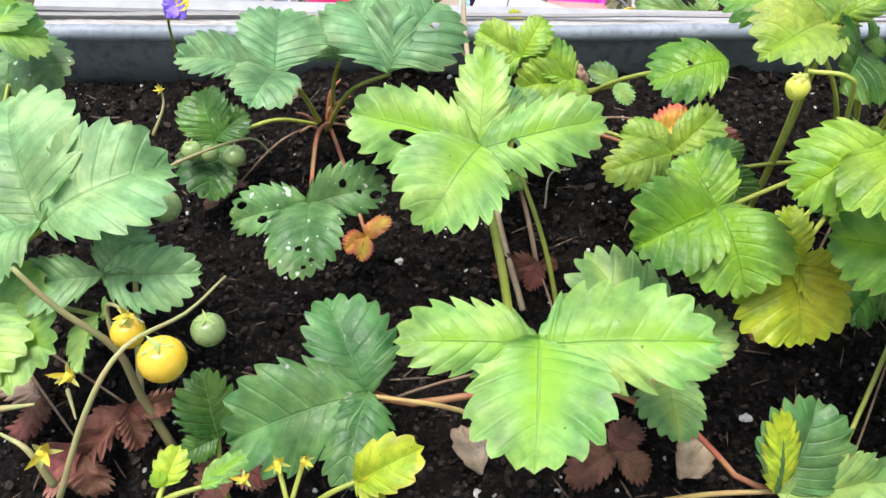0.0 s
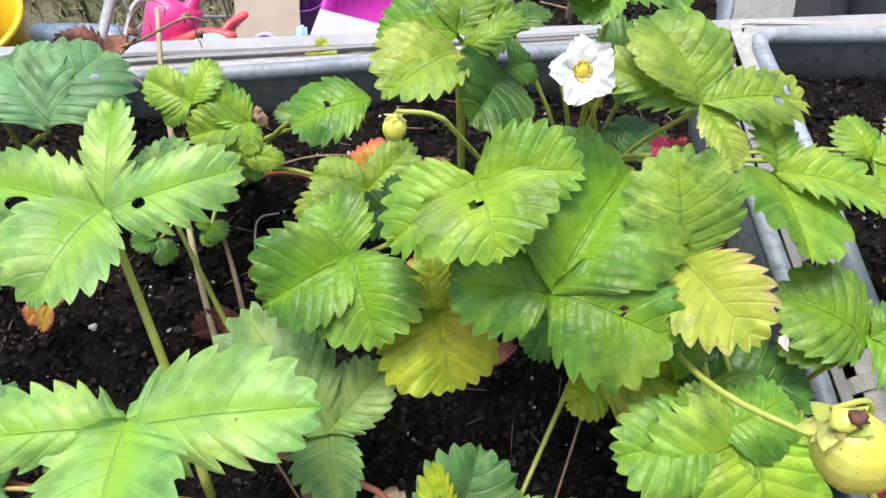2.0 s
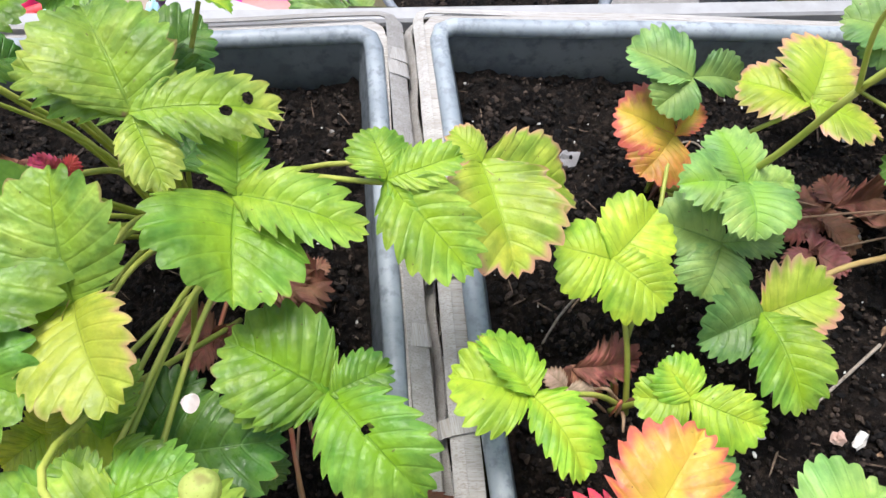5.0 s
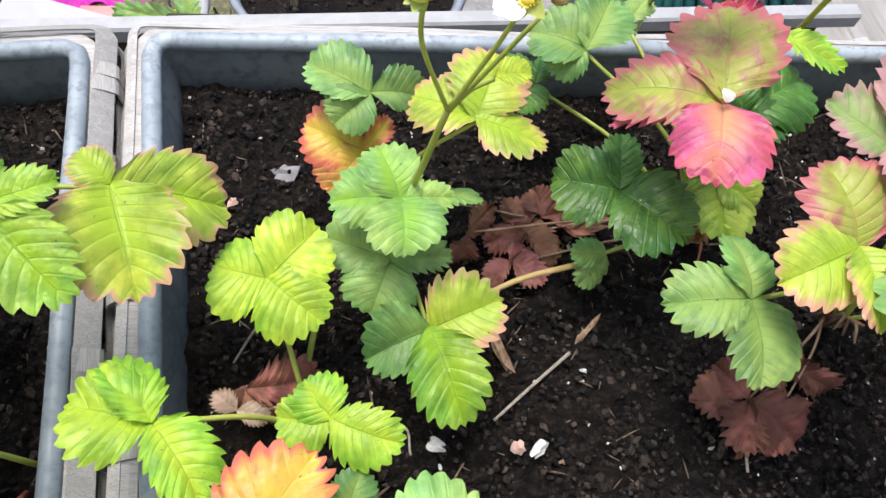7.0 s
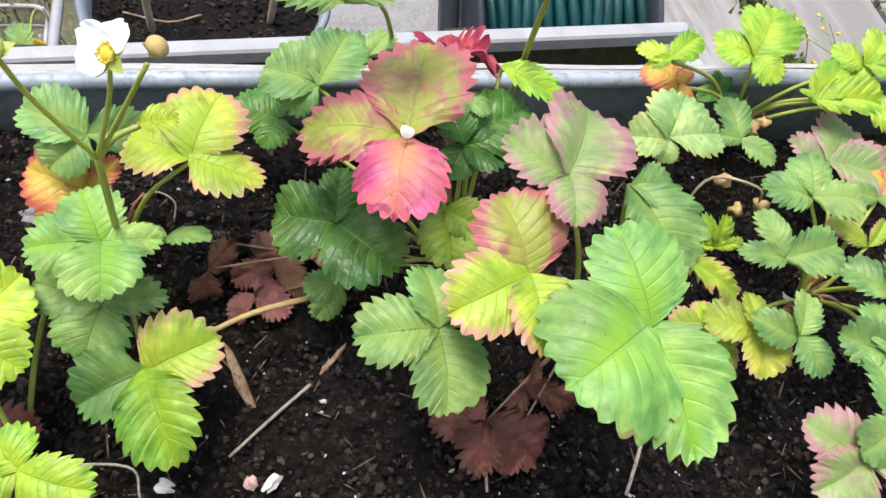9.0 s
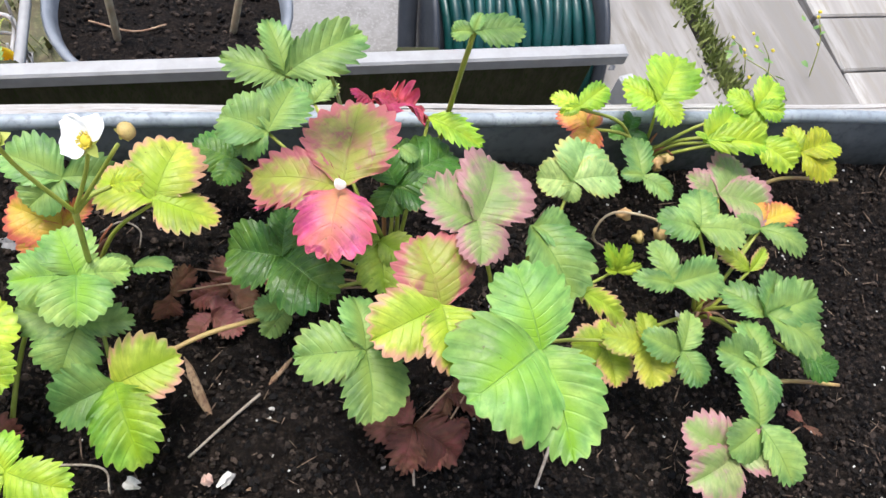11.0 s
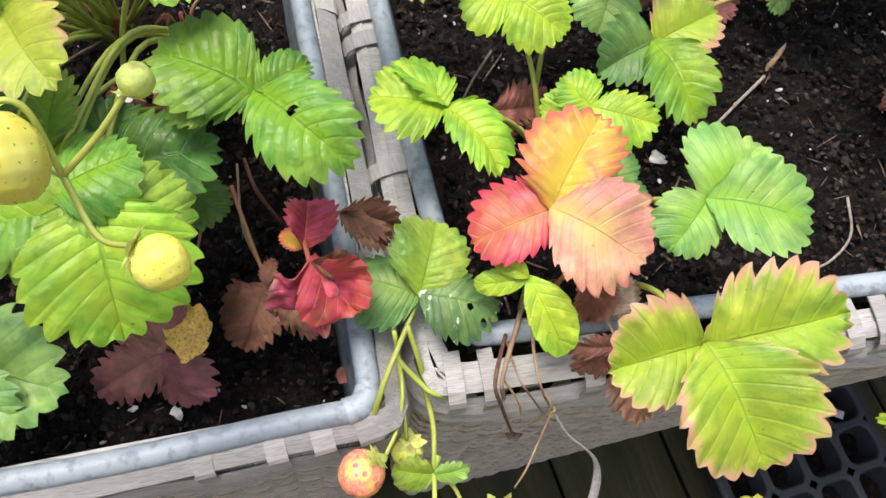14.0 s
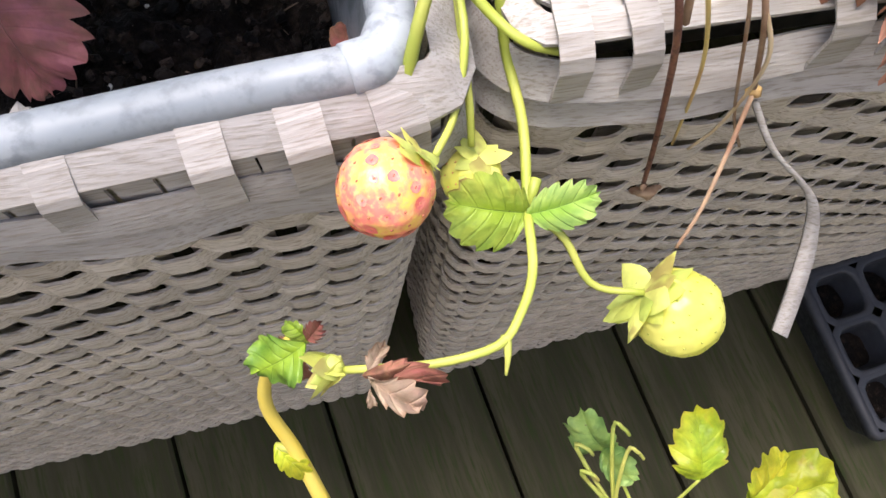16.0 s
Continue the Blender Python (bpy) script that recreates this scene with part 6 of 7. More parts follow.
def tomato_fruit(at, size, mat, label, way=(0.0, -0.35, -0.95)):
    bm = bmesh.new()
    bmesh.ops.create_uvsphere(bm, u_segments=28, v_segments=18, radius=size)
    for v in bm.verts:
        u = v.co.normalized()
        v.co = v.co * (1 - 0.10 * math.exp(-((u.z - 1) / 0.12) ** 2))
        v.co.z *= 0.96
    fruit = part("tomato", bm, mat, tomato, label)
    m = aim(Vector(at) - tomato.location, (-way[0], -way[1], -way[2]))
    fruit.matrix_basis = m
    for k in range(5):
        part("sepal", sepal_mesh(size * (0.6 + 0.1 * (k % 3)), 0.13), CALYX_GREEN, fruit).matrix_basis = Matrix.Translation((0, 0, size * 0.88)) @ Matrix.Rotation(2 * math.pi * k / 5 + size * 300, 4, "Z") @ Matrix.Rotation(-0.25 + 0.35 * (k % 2), 4, "X")


tomato_fruit((-0.1220, 0.0940, 0.6470), 0.0098, TOMATO, "ripening yellow tomato")
tomato_fruit((-0.1490, 0.1120, 0.6250), 0.0075, TOMATO, "small yellow tomato")
tomato_fruit((-0.1190, 0.1210, 0.6110), 0.0080, TOMATO_GREEN, "green tomato")
tomato_fruit((-0.1400, 0.2400, 0.5740), 0.0064, TOMATO_GREEN, "small green tomato")
tomato_fruit((-0.1650, 0.2410, 0.5750), 0.0060, TOMATO_GREEN, "small green tomato")
tomato_fruit((-0.1550, 0.2410, 0.5730), 0.0052, TOMATO_GREEN, "small green tomato")
tomato_fruit((-0.1600, 0.1900, 0.6000), 0.0085, TOMATO_GREEN, "green tomato")
for at, s, way in (((-0.1610, 0.0860, 0.6400), 0.007, (0, -0.5, 0.8)), ((-0.1700, 0.0580, 0.6250), 0.008, (0.5, -0.5, 0.5)), ((-0.0770, 0.0640, 0.6100), 0.006, (0.3, -0.6, 0.7)), ((-0.0660, 0.0660, 0.6100), 0.005, (0.6, -0.4, 0.5)), ((-0.1470, 0.1160, 0.6350), 0.0055, (0, 0, 1)), ((-0.1720, 0.2510, 0.6160), 0.004, (0, 0, 1)), ((-0.0900, 0.0560, 0.6100), 0.005, (0, -0.3, 0.9))):
    hub = part("tomato_flower", lump_bm(s * 0.35, 3, 0.2, 2, at=Vector(at) - tomato.location), POLLEN, tomato, "wilted yellow flower")
    for k in range(6):
        part("flower_petal", sepal_mesh(s * (1.3 if k % 2 else 1.0), 0.16), (CALYX, POLLEN)[k % 2], hub).matrix_basis = aim(Vector(at) - tomato.location, way, k * 1.05 + 0.3 * (k % 2)) @ Matrix.Rotation(0.2 + 0.35 * (k % 4), 4, "X")
leaf(tomato, "l", (-0.1270, 0.0530, 0.6000), [(-0.1220, 0.0700, 0.6050), (-0.1310, 0.0580, 0.6050)], width=0.75, teeth=4, foot=(-0.1270, 0.0450, 0.6000))
leaf(tomato, "b", (-0.1080, 0.0530, 0.6050), [(-0.0900, 0.0680, 0.6100), (-0.0980, 0.0560, 0.6080)], width=0.45, teeth=4, foot=(-0.1270, 0.0450, 0.6000))
leaf(tomato, "y", (-0.0440, 0.0610, 0.6000), [(-0.0150, 0.0770, 0.6120), (-0.0290, 0.0550, 0.6000)], width=(0.6, 0.6), teeth=4, foot=(-0.0620, 0.0520, 0.5900), fold=0.5)
for p in ((-0.0770, 0.0640, 0.6100), (-0.0660, 0.0660, 0.6100)):
    part("stem", tube_bm([Vector((-0.0710, 0.0470, 0.6000)) - tomato.location, Vector(p) - tomato.location], 0.0011, 6, 6), STALK, tomato)
# viola at the back rim
viola = thing("viola", (-0.2080, 0.3360, 0.5450), "single purple viola on a thin stem", "flower")
part("stem", tube_bm([(0, 0, -0.02), Vector((-0.1880, 0.3130, 0.6000)) - viola.location, Vector((-0.1730, 0.3020, 0.6250)) - viola.location], 0.0009, 8, 6), STALK, viola)
VIOLET = plain_material("violet_petal", (0.16, 0.09, 0.55), (0.26, 0.16, 0.66), 90, 0.5)
for k in range(5):
    part("petal", petal_mesh(0.008, 60 + k), VIOLET if k < 4 else POLLEN, viola).matrix_basis = aim(Vector((-0.1730, 0.3020, 0.6250)) - viola.location, (0.1, -0.5, 0.8), 2 * math.pi * k / 5)

# ---- straws, twigs, stones and chips ----
def stick(name, pts, r, mat, label, category="twig", group="", end=None):
    if category == "twig":
        pts = [(p[0], p[1], max(p[2], soil_height(p[0], p[1]) + 0.0055)) for p in pts]
    base = Vector(pts[0])
    return solid(name, tube_bm([Vector(p) - base for p in pts], r, 14, 7, end if end else r * 0.8), mat, base, label, category, group)


stick("straw", [(0.0300, 0.1740, 0.5350), (0.0110, 0.2340, 0.5470), (-0.0130, 0.3310, 0.5700), (-0.0190, 0.3820, 0.5900)], 0.0019, STRAW, "dry tan straw lying across the soil and rim", "straw")
stick("straw", [(0.0380, 0.2040, 0.5300), (0.0310, 0.2300, 0.5400), (0.0240, 0.2510, 0.5470)], 0.0016, STALK_DRY, "grey-brown dry stalk lying on the soil", "straw")
vine = thing("dry_vine", (-0.0410, 0.3650, 0.5750), "curled dry brown vine over the back rim", "dry vine")
for pts, r in (([(-0.0470, 0.3630, 0.5750), (-0.0190, 0.3480, 0.6000), (0.0080, 0.3490, 0.6150), (0.0200, 0.3510, 0.6100)], 0.0017), ([(-0.0370, 0.3630, 0.5800), (-0.0280, 0.3630, 0.6000), (-0.0150, 0.3620, 0.6150), (-0.0050, 0.3590, 0.6150), (-0.0050, 0.3560, 0.6100)], 0.0010), ([(-0.0320, 0.3650, 0.5900), (-0.0180, 0.3580, 0.6050), (-0.0150, 0.3540, 0.6000), (-0.0210, 0.3550, 0.5950)], 0.0008), ([(0.0110, 0.3530, 0.6120), (0.0110, 0.3520, 0.6000), (0.0100, 0.3550, 0.5850)], 0.0008), ([(-0.0230, 0.3490, 0.6000), (-0.0380, 0.3570, 0.5800), (-0.0510, 0.3590, 0.5700)], 0.0012)):
    part("tendril", tube_bm([Vector(p) - vine.location for p in pts], r * 0.6, 16, 6, r * 0.35), STALK_DRY, vine)
for at in ((0.0120, 0.3510, 0.6000), (-0.0290, 0.3610, 0.5920), (0.0080, 0.3510, 0.6140)):
    part("dry_bud", lump_bm(0.0024, at[0] * 60, 0.8, 2, at=Vector(at) - vine.location), STALK_DRY, vine)
stick("runner", [(-0.0450, 0.1050, 0.5850), (-0.0250, 0.1040, 0.5750), (0.0080, 0.1130, 0.5700), (0.0490, 0.1190, 0.5750), (0.0760, 0.1160, 0.5750), (0.1150, 0.1020, 0.5650), (0.1330, 0.0850, 0.5600), (0.1490, 0.0780, 0.5650)], 0.0019, STALK_RED, "reddish tan strawberry runner along the soil", "runner")
stick("runner", [(0.6140, 0.2540, 0.5350), (0.5890, 0.2370, 0.5620), (0.5660, 0.2300, 0.5660), (0.5450, 0.2210, 0.5660), (0.5210, 0.2060, 0.5660)], 0.0017, STALK_TAN, "tan strawberry runner between two plants", "runner")
stick("runner", [(0.9940, 0.3380, 0.5150), (1.0150, 0.3410, 0.5300), (1.0720, 0.3400, 0.5250)], 0.0018, STALK_TAN, "tan strawberry runner between two plants", "runner")
stick("runner", [(0.9500, 0.1790, 0.5150), (0.9710, 0.1760, 0.5200), (1.0070, 0.1710, 0.5150)], 0.0018, STALK_TAN, "tan strawberry runner between two plants", "runner")
stick("twig", [(0.5930, 0.2010, 0.5300), (0.5720, 0.1850, 0.5200), (0.5500, 0.1680, 0.5100)], 0.0010, TWIG, "pale bent twig lying on the soil", group="twigs on the soil")
stick("twig", [(0.7840, 0.1650, 0.5100), (0.7750, 0.1480, 0.5000), (0.7620, 0.1280, 0.4950)], 0.0013, TWIG, "pale forked twig lying on the soil", group="twigs on the soil")
stick("twig", [(0.6840, 0.1640, 0.5150), (0.6820, 0.1370, 0.5050)], 0.0010, TWIG, "pale straight twig lying on the soil", group="twigs on the soil")
stick("twig", [(0.6190, 0.1230, 0.5100), (0.6160, 0.1020, 0.5050), (0.5970, 0.0880, 0.5050), (0.5800, 0.0880, 0.5050)], 0.0008, TWIG, "thin pale twig lying on the soil", group="twigs on the soil")
stick("twig", [(0.4380, 0.2280, 0.5400), (0.4270, 0.2170, 0.5300), (0.4180, 0.2040, 0.5250)], 0.0008, TWIG, "thin brown twig lying on the soil", group="twigs on the soil")
stick("twig", [(0.4960, 0.3230, 0.5250), (0.5100, 0.3250, 0.5350), (0.5210, 0.3210, 0.5300), (0.5200, 0.3120, 0.5200)], 0.0007, TWIG, "thin curled pale root", group="twigs on the soil")
stick("twig", [(0.0410, 0.2420, 0.5350), (0.0430, 0.2600, 0.5450), (0.0550, 0.2650, 0.5450)], 0.0007, TWIG, "thin curled pale root", group="twigs on the soil")
stick("twig", [(0.4570, 0.1730, 0.5300), (0.5010, 0.1680, 0.5300), (0.5070, 0.1530, 0.5250)], 0.0008, TWIG, "thin brown twig lying on the soil", group="twigs on the soil")
stick("red_stalk", [(0.3170, 0.1380, 0.5300), (0.3090, 0.1430, 0.5600), (0.3050, 0.1560, 0.5700)], 0.0011, STALK_BROWN, "dull red fallen leaf stalk", "stalk")
stick("dry_stalk", [(0.3080, 0.1080, 0.5450), (0.3000, 0.1300, 0.5500), (0.3000, 0.1590, 0.5600)], 0.0008, STALK_DRY, "dry brown leaf stalk", "stalk")
stick("dry_stalk", [(0.2660, 0.0920, 0.5400), (0.2820, 0.1220, 0.5600), (0.2840, 0.1460, 0.5700)], 0.0008, STALK_DRY, "dry brown leaf stalk", "stalk")
withered = thing("withered_flower", (0.8650, 0.2980, 0.5000), "withered flower truss with tan seed heads", "dry plant")
part("stem", tube_bm([(0, 0, 0)] + [Vector(p) - withered.location for p in ((0.8180, 0.2770, 0.5700), (0.8270, 0.2840, 0.5900), (0.8690, 0.2870, 0.5700), (0.8770, 0.2850, 0.5500))], 0.0009, 18, 6), STRAW, withered)
for k, at in enumerate(((0.8780, 0.2850, 0.5520), (0.8400, 0.2880, 0.5800), (0.8650, 0.2860, 0.5480), (0.8950, 0.3450, 0.5500), (0.9050, 0.3510, 0.5500))):
    part("seed_head", lump_bm(0.004, k * 7 + 2, 0.8, 2, at=Vector(at) - withered.location), STALK_TAN, withered)


def chip(name, at, size, squash, turn, mat, label, category, seed, group=""):
    ob = solid(name, lump_bm(size * 0.85, seed, 0.75, 2, squash=squash), mat, at, label, category, group, smooth=False)
    ob.rotation_euler = turn
    return ob


chip("stone_chip", (0.419, 0.380, 0.512), 0.0075, (1.1, 0.8, 0.22), (0.3, 0.1, 0.4), PINKSTONE, "pale pink stone chip on the soil", "stone", 1, "stone chips")
chip("stone_chip", (0.3860, 0.3740, 0.5120), 0.0045, (1.0, 0.9, 0.4), (0.1, 0.2, 0), PINKSTONE, "tan stone chip on the soil", "stone", 2, "stone chips")
chip("stone_chip", (0.4030, 0.3690, 0.5120), 0.004, (1.0, 0.9, 0.4), (0.1, 0.2, 0), PINKSTONE, "tan stone chip on the soil", "stone", 3, "stone chips")
chip("pebble", (0.4410, 0.3230, 0.5200), 0.0072, (1.0, 0.9, 0.6), (0.3, 0.1, 0.4), GREYSTONE, "speckled grey pebble on the soil", "stone", 4, "stone chips")
chip("stone_chip", (0.4130, 0.3040, 0.5200), 0.0050, (1.1, 0.8, 0.4), (0.2, 0.1, 0.4), PINKSTONE, "pale pink stone chip on the soil", "stone", 5, "stone chips")
chip("stone_chip", (0.571, 0.152, 0.531), 0.0042, (1.3, 0.8, 0.5), (0.2, 0.1, 0.7), PERLITE, "white stone chip on the soil", "stone", 6, "stone chips")
chip("stone_chip", (0.5190, 0.1560, 0.5300), 0.0042, (1.3, 0.8, 0.5), (0.2, 0.1, -0.4), PERLITE, "white stone chip on the soil", "stone", 7, "stone chips")
chip("stone_chip", (0.5610, 0.1530, 0.5300), 0.0042, (1.0, 1.0, 0.5), (0.2, 0.1, -0.4), PINKSTONE, "pale pink stone chip on the soil", "stone", 8, "stone chips")
chip("pebble", (-0.043, 0.199, 0.536), 0.0022, (1, 1, 0.8), (0, 0, 0), PERLITE, "small white pebble on the soil", "stone", 9, "stone chips")
chip("pebble", (0.2620, 0.0500, 0.5220), 0.0032, (0.8, 1.1, 0.7), (0, 0, 0), PERLITE, "small white pebble on the soil", "stone", 10, "stone chips")
chip("pebble", (0.2420, 0.0550, 0.5220), 0.0022, (1.1, 0.8, 0.7), (0, 0, 0), PERLITE, "small white pebble on the soil", "stone", 11, "stone chips")
chip("pebble", (0.1540, 0.1240, 0.5250), 0.0028, (1.1, 0.9, 0.7), (0, 0, 0), PERLITE, "small white pebble on the soil", "stone", 12, "stone chips")
chip("pebble", (0.0100, 0.0720, 0.5250), 0.0030, (1.1, 0.9, 0.7), (0, 0, 0), PERLITE, "small white pebble on the soil", "stone", 13, "stone chips")
chip("wood_chip", (0.5570, 0.2070, 0.5280), 0.016, (0.22, 1.25, 0.2), (0.1, 0.1, 0.38), BARK, "split brown wood chip on the soil", "wood chip", 14, "wood chips")
chip("wood_chip", (0.6050, 0.2140, 0.5280), 0.011, (0.22, 1.1, 0.25), (0.1, 0.1, -0.8), BARK, "split brown wood chip on the soil", "wood chip", 15, "wood chips")
chip("wood_chip", (0.5880, 0.1490, 0.5220), 0.008, (0.9, 0.25, 0.25), (0.1, 0.1, 0.5), BARK, "small brown wood chip on the soil", "wood chip", 16, "wood chips")
def scrap(at, size, turn, mat, label, seed):
    ob = solid("leaf_scrap", leaflet_mesh(size, size * 0.8, seed, 3, 0.3, 0.1, 0.01, 0.3, 0.08, 0.11), mat, (at[0], at[1], max(at[2], soil_height(at[0], at[1]) + 0.006)), label, "leaf scrap")
    ob.rotation_euler = (0.1, 0.15, turn)
    return ob


YELLOW_SCRAP = plain_material("yellow_dead_leaf", (0.80, 0.50, 0.060), (0.66, 0.36, 0.05), 120, 0.6, third=(0.26, 0.17, 0.10))
scrap((0.1140, 0.0860, 0.5350), 0.0252, -0.5, M["s"], "crumpled grey dead leaf scrap", 17)
scrap((0.0130, 0.0820, 0.5300), 0.0273, 0.5, M["s"], "flat dark grey leaf scrap", 18)
scrap((0.3390, 0.0540, 0.5260), 0.0085, -0.5, M["n"], "curled brown dead leaf scrap", 19)
scrap((0.2714, 0.0651, 0.5530), 0.0265, -0.15, YELLOW_SCRAP, "crumpled yellow leaf scrap on a maroon leaf", 20)
FALLEN = plain_material("fallen_petal", (0.62, 0.52, 0.46), (0.70, 0.64, 0.58), 120, 0.6, bump_by=0.3)
for at, turn in (((0.6400, 0.2660, 0.6620), 0.2), ((0.2800, 0.1360, 0.6520), 1.2), ((0.8790, 0.2260, 0.5450), 2.2)):
    ob = solid("fallen_petal", petal_mesh(0.0062, turn * 10), FALLEN, at, "fallen white petal lying on a leaf", "petal", "fallen petals")
    ob.rotation_euler = (0.5, 0.1, turn)
# yellowing seedlings on the deck in front
def seedling(top, leaves, label, root=None):
    """A thin-stemmed seedling with its top at a point; root: where it stands."""
    root = root or Vector((top.x, top.y, 0.0))
    one = thing("yellow_seedling", root, label, "plant")
    part("stem", tube_bm([(0, 0, 0.0), (top - root) * 0.5 + Vector((0.004, 0.002, 0.02)), top - root], 0.0018, 14, 7, 0.0011), STALK, one)
    for kind, mid, tips, width in leaves:
        foot = root.lerp(top, min(1.0, (mid[2] - 0.01) / top.z))
        leaf(one, kind, mid, tips, width=width, wilt=0.10, teeth=4, fold=0.3, foot=foot, radius=0.0008)
    return one


TALL = Vector((0.6590, 0.0010, 0.4700))
tall = seedling(TALL, (
    ("y", (0.6280, 0.0340, 0.5150), [(0.6320, 0.0660, 0.5300)], 0.8), ("y", (0.6550, 0.0070, 0.4800), [(0.6520, 0.0280, 0.4900), (0.6790, 0.0140, 0.4850)], 0.8),
    ("y", (0.6430, 0.0130, 0.4850), [(0.6430, 0.0310, 0.4900)], 0.75), ("y", (0.6400, 0.0030, 0.4750), [(0.6230, 0.0120, 0.4780)], 0.5), ("g", (0.6700, -0.0090, 0.4650), [(0.7000, 0.0020, 0.4650)], 0.8),
), "tall yellowing seedling leaning over the deck", Vector((TALL.x + 0.16, TALL.y - 0.2, 0.0)))
leaf(tall, "y", (0.5790, -0.0390, 0.4050), [(0.5580, -0.0220, 0.4120), (0.5950, -0.0340, 0.4080)], width=1.1, teeth=3, fold=0.2, foot=tall.location.lerp(TALL, 0.5), radius=0.0009)
low = seedling(Vector((0.4430, -0.0800, 0.3100)), (
    ("y", (0.4630, -0.0630, 0.3500), [(0.4640, -0.0330, 0.3600)], 0.6), ("y", (0.4780, -0.0740, 0.3500), [(0.5010, -0.0580, 0.3600), (0.5210, -0.0710, 0.3550)], 0.7), ("g", (0.4320, -0.0450, 0.3200), [(0.4240, -0.0220, 0.3300), (0.4420, -0.0600, 0.3300)], 0.8),
), "low yellowing seedling with small buds")
for p in ((0.4330, -0.0360, 0.3400), (0.4150, -0.0420, 0.3400), (0.4370, -0.0470, 0.3400), (0.4150, -0.0530, 0.3400)):
    q = Vector(p) - low.location
    part("bud_stalk", tube_bm([Vector((0.0, 0.0, 0.308)), Vector((0.4310, -0.0710, 0.3200)) - low.location, q, q + Vector((0.004, -0.001, 0.003)), q + Vector((0.007, -0.004, -0.001))], 0.0011, 14, 6, 0.0008), CALYX, low)


# ---- ground, deck and what stands behind ----
DECK = plain_material("deck_wood_dark", (0.038, 0.037, 0.019), (0.064, 0.058, 0.033), 14, 0.9, stretch=(3, 0.3, 1), bump_by=0.6, bump_mm=1.0, third=(0.036, 0.048, 0.016))
DECK.node_tree.nodes["Principled BSDF"].inputs["Specular IOR Level"].default_value = 0.15
DECK_PALE = plain_material("deck_wood_pale", (0.42, 0.395, 0.365), (0.25, 0.23, 0.205), 9, 0.8, stretch=(1, 0.12, 1), bump_by=0.7, bump_mm=1.5, third=(0.26, 0.235, 0.20), contrast=(0.3, 0.6))
PAINT = plain_material("white_paint", (0.40, 0.395, 0.39), (0.34, 0.335, 0.325), 30, 0.5, bump_by=0.1)
GRASS = plain_material("grass", (0.10, 0.13, 0.045), (0.17, 0.19, 0.07), 40, 0.8, third=(0.22, 0.18, 0.09))
EARTH = plain_material("mossy_ground", (0.07, 0.075, 0.035), (0.12, 0.10, 0.06), 16, 0.9, bump_by=0.8, bump_mm=4, third=(0.16, 0.15, 0.08))
CONCRETE = plain_material("concrete", (0.26, 0.25, 0.24), (0.20, 0.19, 0.18), 20, 0.85, third=(0.30, 0.29, 0.28))
BLACK_PLASTIC = plain_material("black_plastic", (0.012, 0.0125, 0.013), (0.018, 0.018, 0.019), 30, 0.6)
BLACK_PLASTIC.node_tree.nodes["Principled BSDF"].inputs["Specular IOR Level"].default_value = 0.2
POT_PLASTIC = plain_material("grey_pot_plastic", (0.20, 0.22, 0.25), (0.27, 0.29, 0.32), 20, 0.4)
HOSE = plain_material("green_hose", (0.004, 0.042, 0.04), (0.006, 0.065, 0.058), 20, 0.35)
FRAME_GREY = plain_material("dark_reel_frame", (0.035, 0.04, 0.05), (0.05, 0.055, 0.065), 20, 0.45)
MAGENTA = plain_material("magenta_plastic", (0.62, 0.03, 0.42), (0.68, 0.06, 0.50), 12, 0.3)
PINK = plain_material("pink_plastic", (0.75, 0.04, 0.22), (0.80, 0.10, 0.30), 12, 0.35)
RED = plain_material("red_plastic", (0.68, 0.05, 0.06), (0.72, 0.09, 0.09), 12, 0.35)
MINT = plain_material("mint_plastic", (0.30, 0.66, 0.48), (0.36, 0.72, 0.54), 12, 0.4)
YELLOW = plain_material("yellow_plastic", (0.82, 0.55, 0.01), (0.85, 0.60, 0.03), 12, 0.35)
CARD = plain_material("cardboard", (0.52, 0.42, 0.32), (0.46, 0.37, 0.28), 15, 0.8)
PAPER = plain_material("white_board", (0.50, 0.49, 0.50), (0.46, 0.445, 0.455), 15, 0.6)
SALMON = plain_material("salmon_plastic", (0.74, 0.30, 0.26), (0.78, 0.36, 0.32), 15, 0.4)
PURPLE = plain_material("purple_plastic", (0.20, 0.04, 0.30), (0.26, 0.07, 0.36), 15, 0.4)
GLASSY = plain_material("blue_grey_bottle", (0.11, 0.14, 0.19), (0.22, 0.27, 0.35), 15, 0.25)

GROUND = -0.26
verts, faces, gn = [], [], 120
for j in range(gn + 1):
    for i in range(gn + 1):
        u, v = (i / gn * 2 - 1), (j / gn * 2 - 1)
        x, y = 0.4 + 40 * math.copysign(abs(u) ** 4, u), 1.0 + 40 * math.copysign(abs(v) ** 4, v)
        verts.append((x, y, GROUND + 0.015 * noise.noise(Vector((x * 3, y * 3, 0)))))
for j in range(gn):
    for i in range(gn):
        k = j * (gn + 1) + i
        faces.append((k, k + 1, k + gn + 2, k + gn + 1))
tagged(part("ground", mesh_from("ground", verts, faces), EARTH, None), "mossy bare ground behind the planters", "ground", kind="structure")

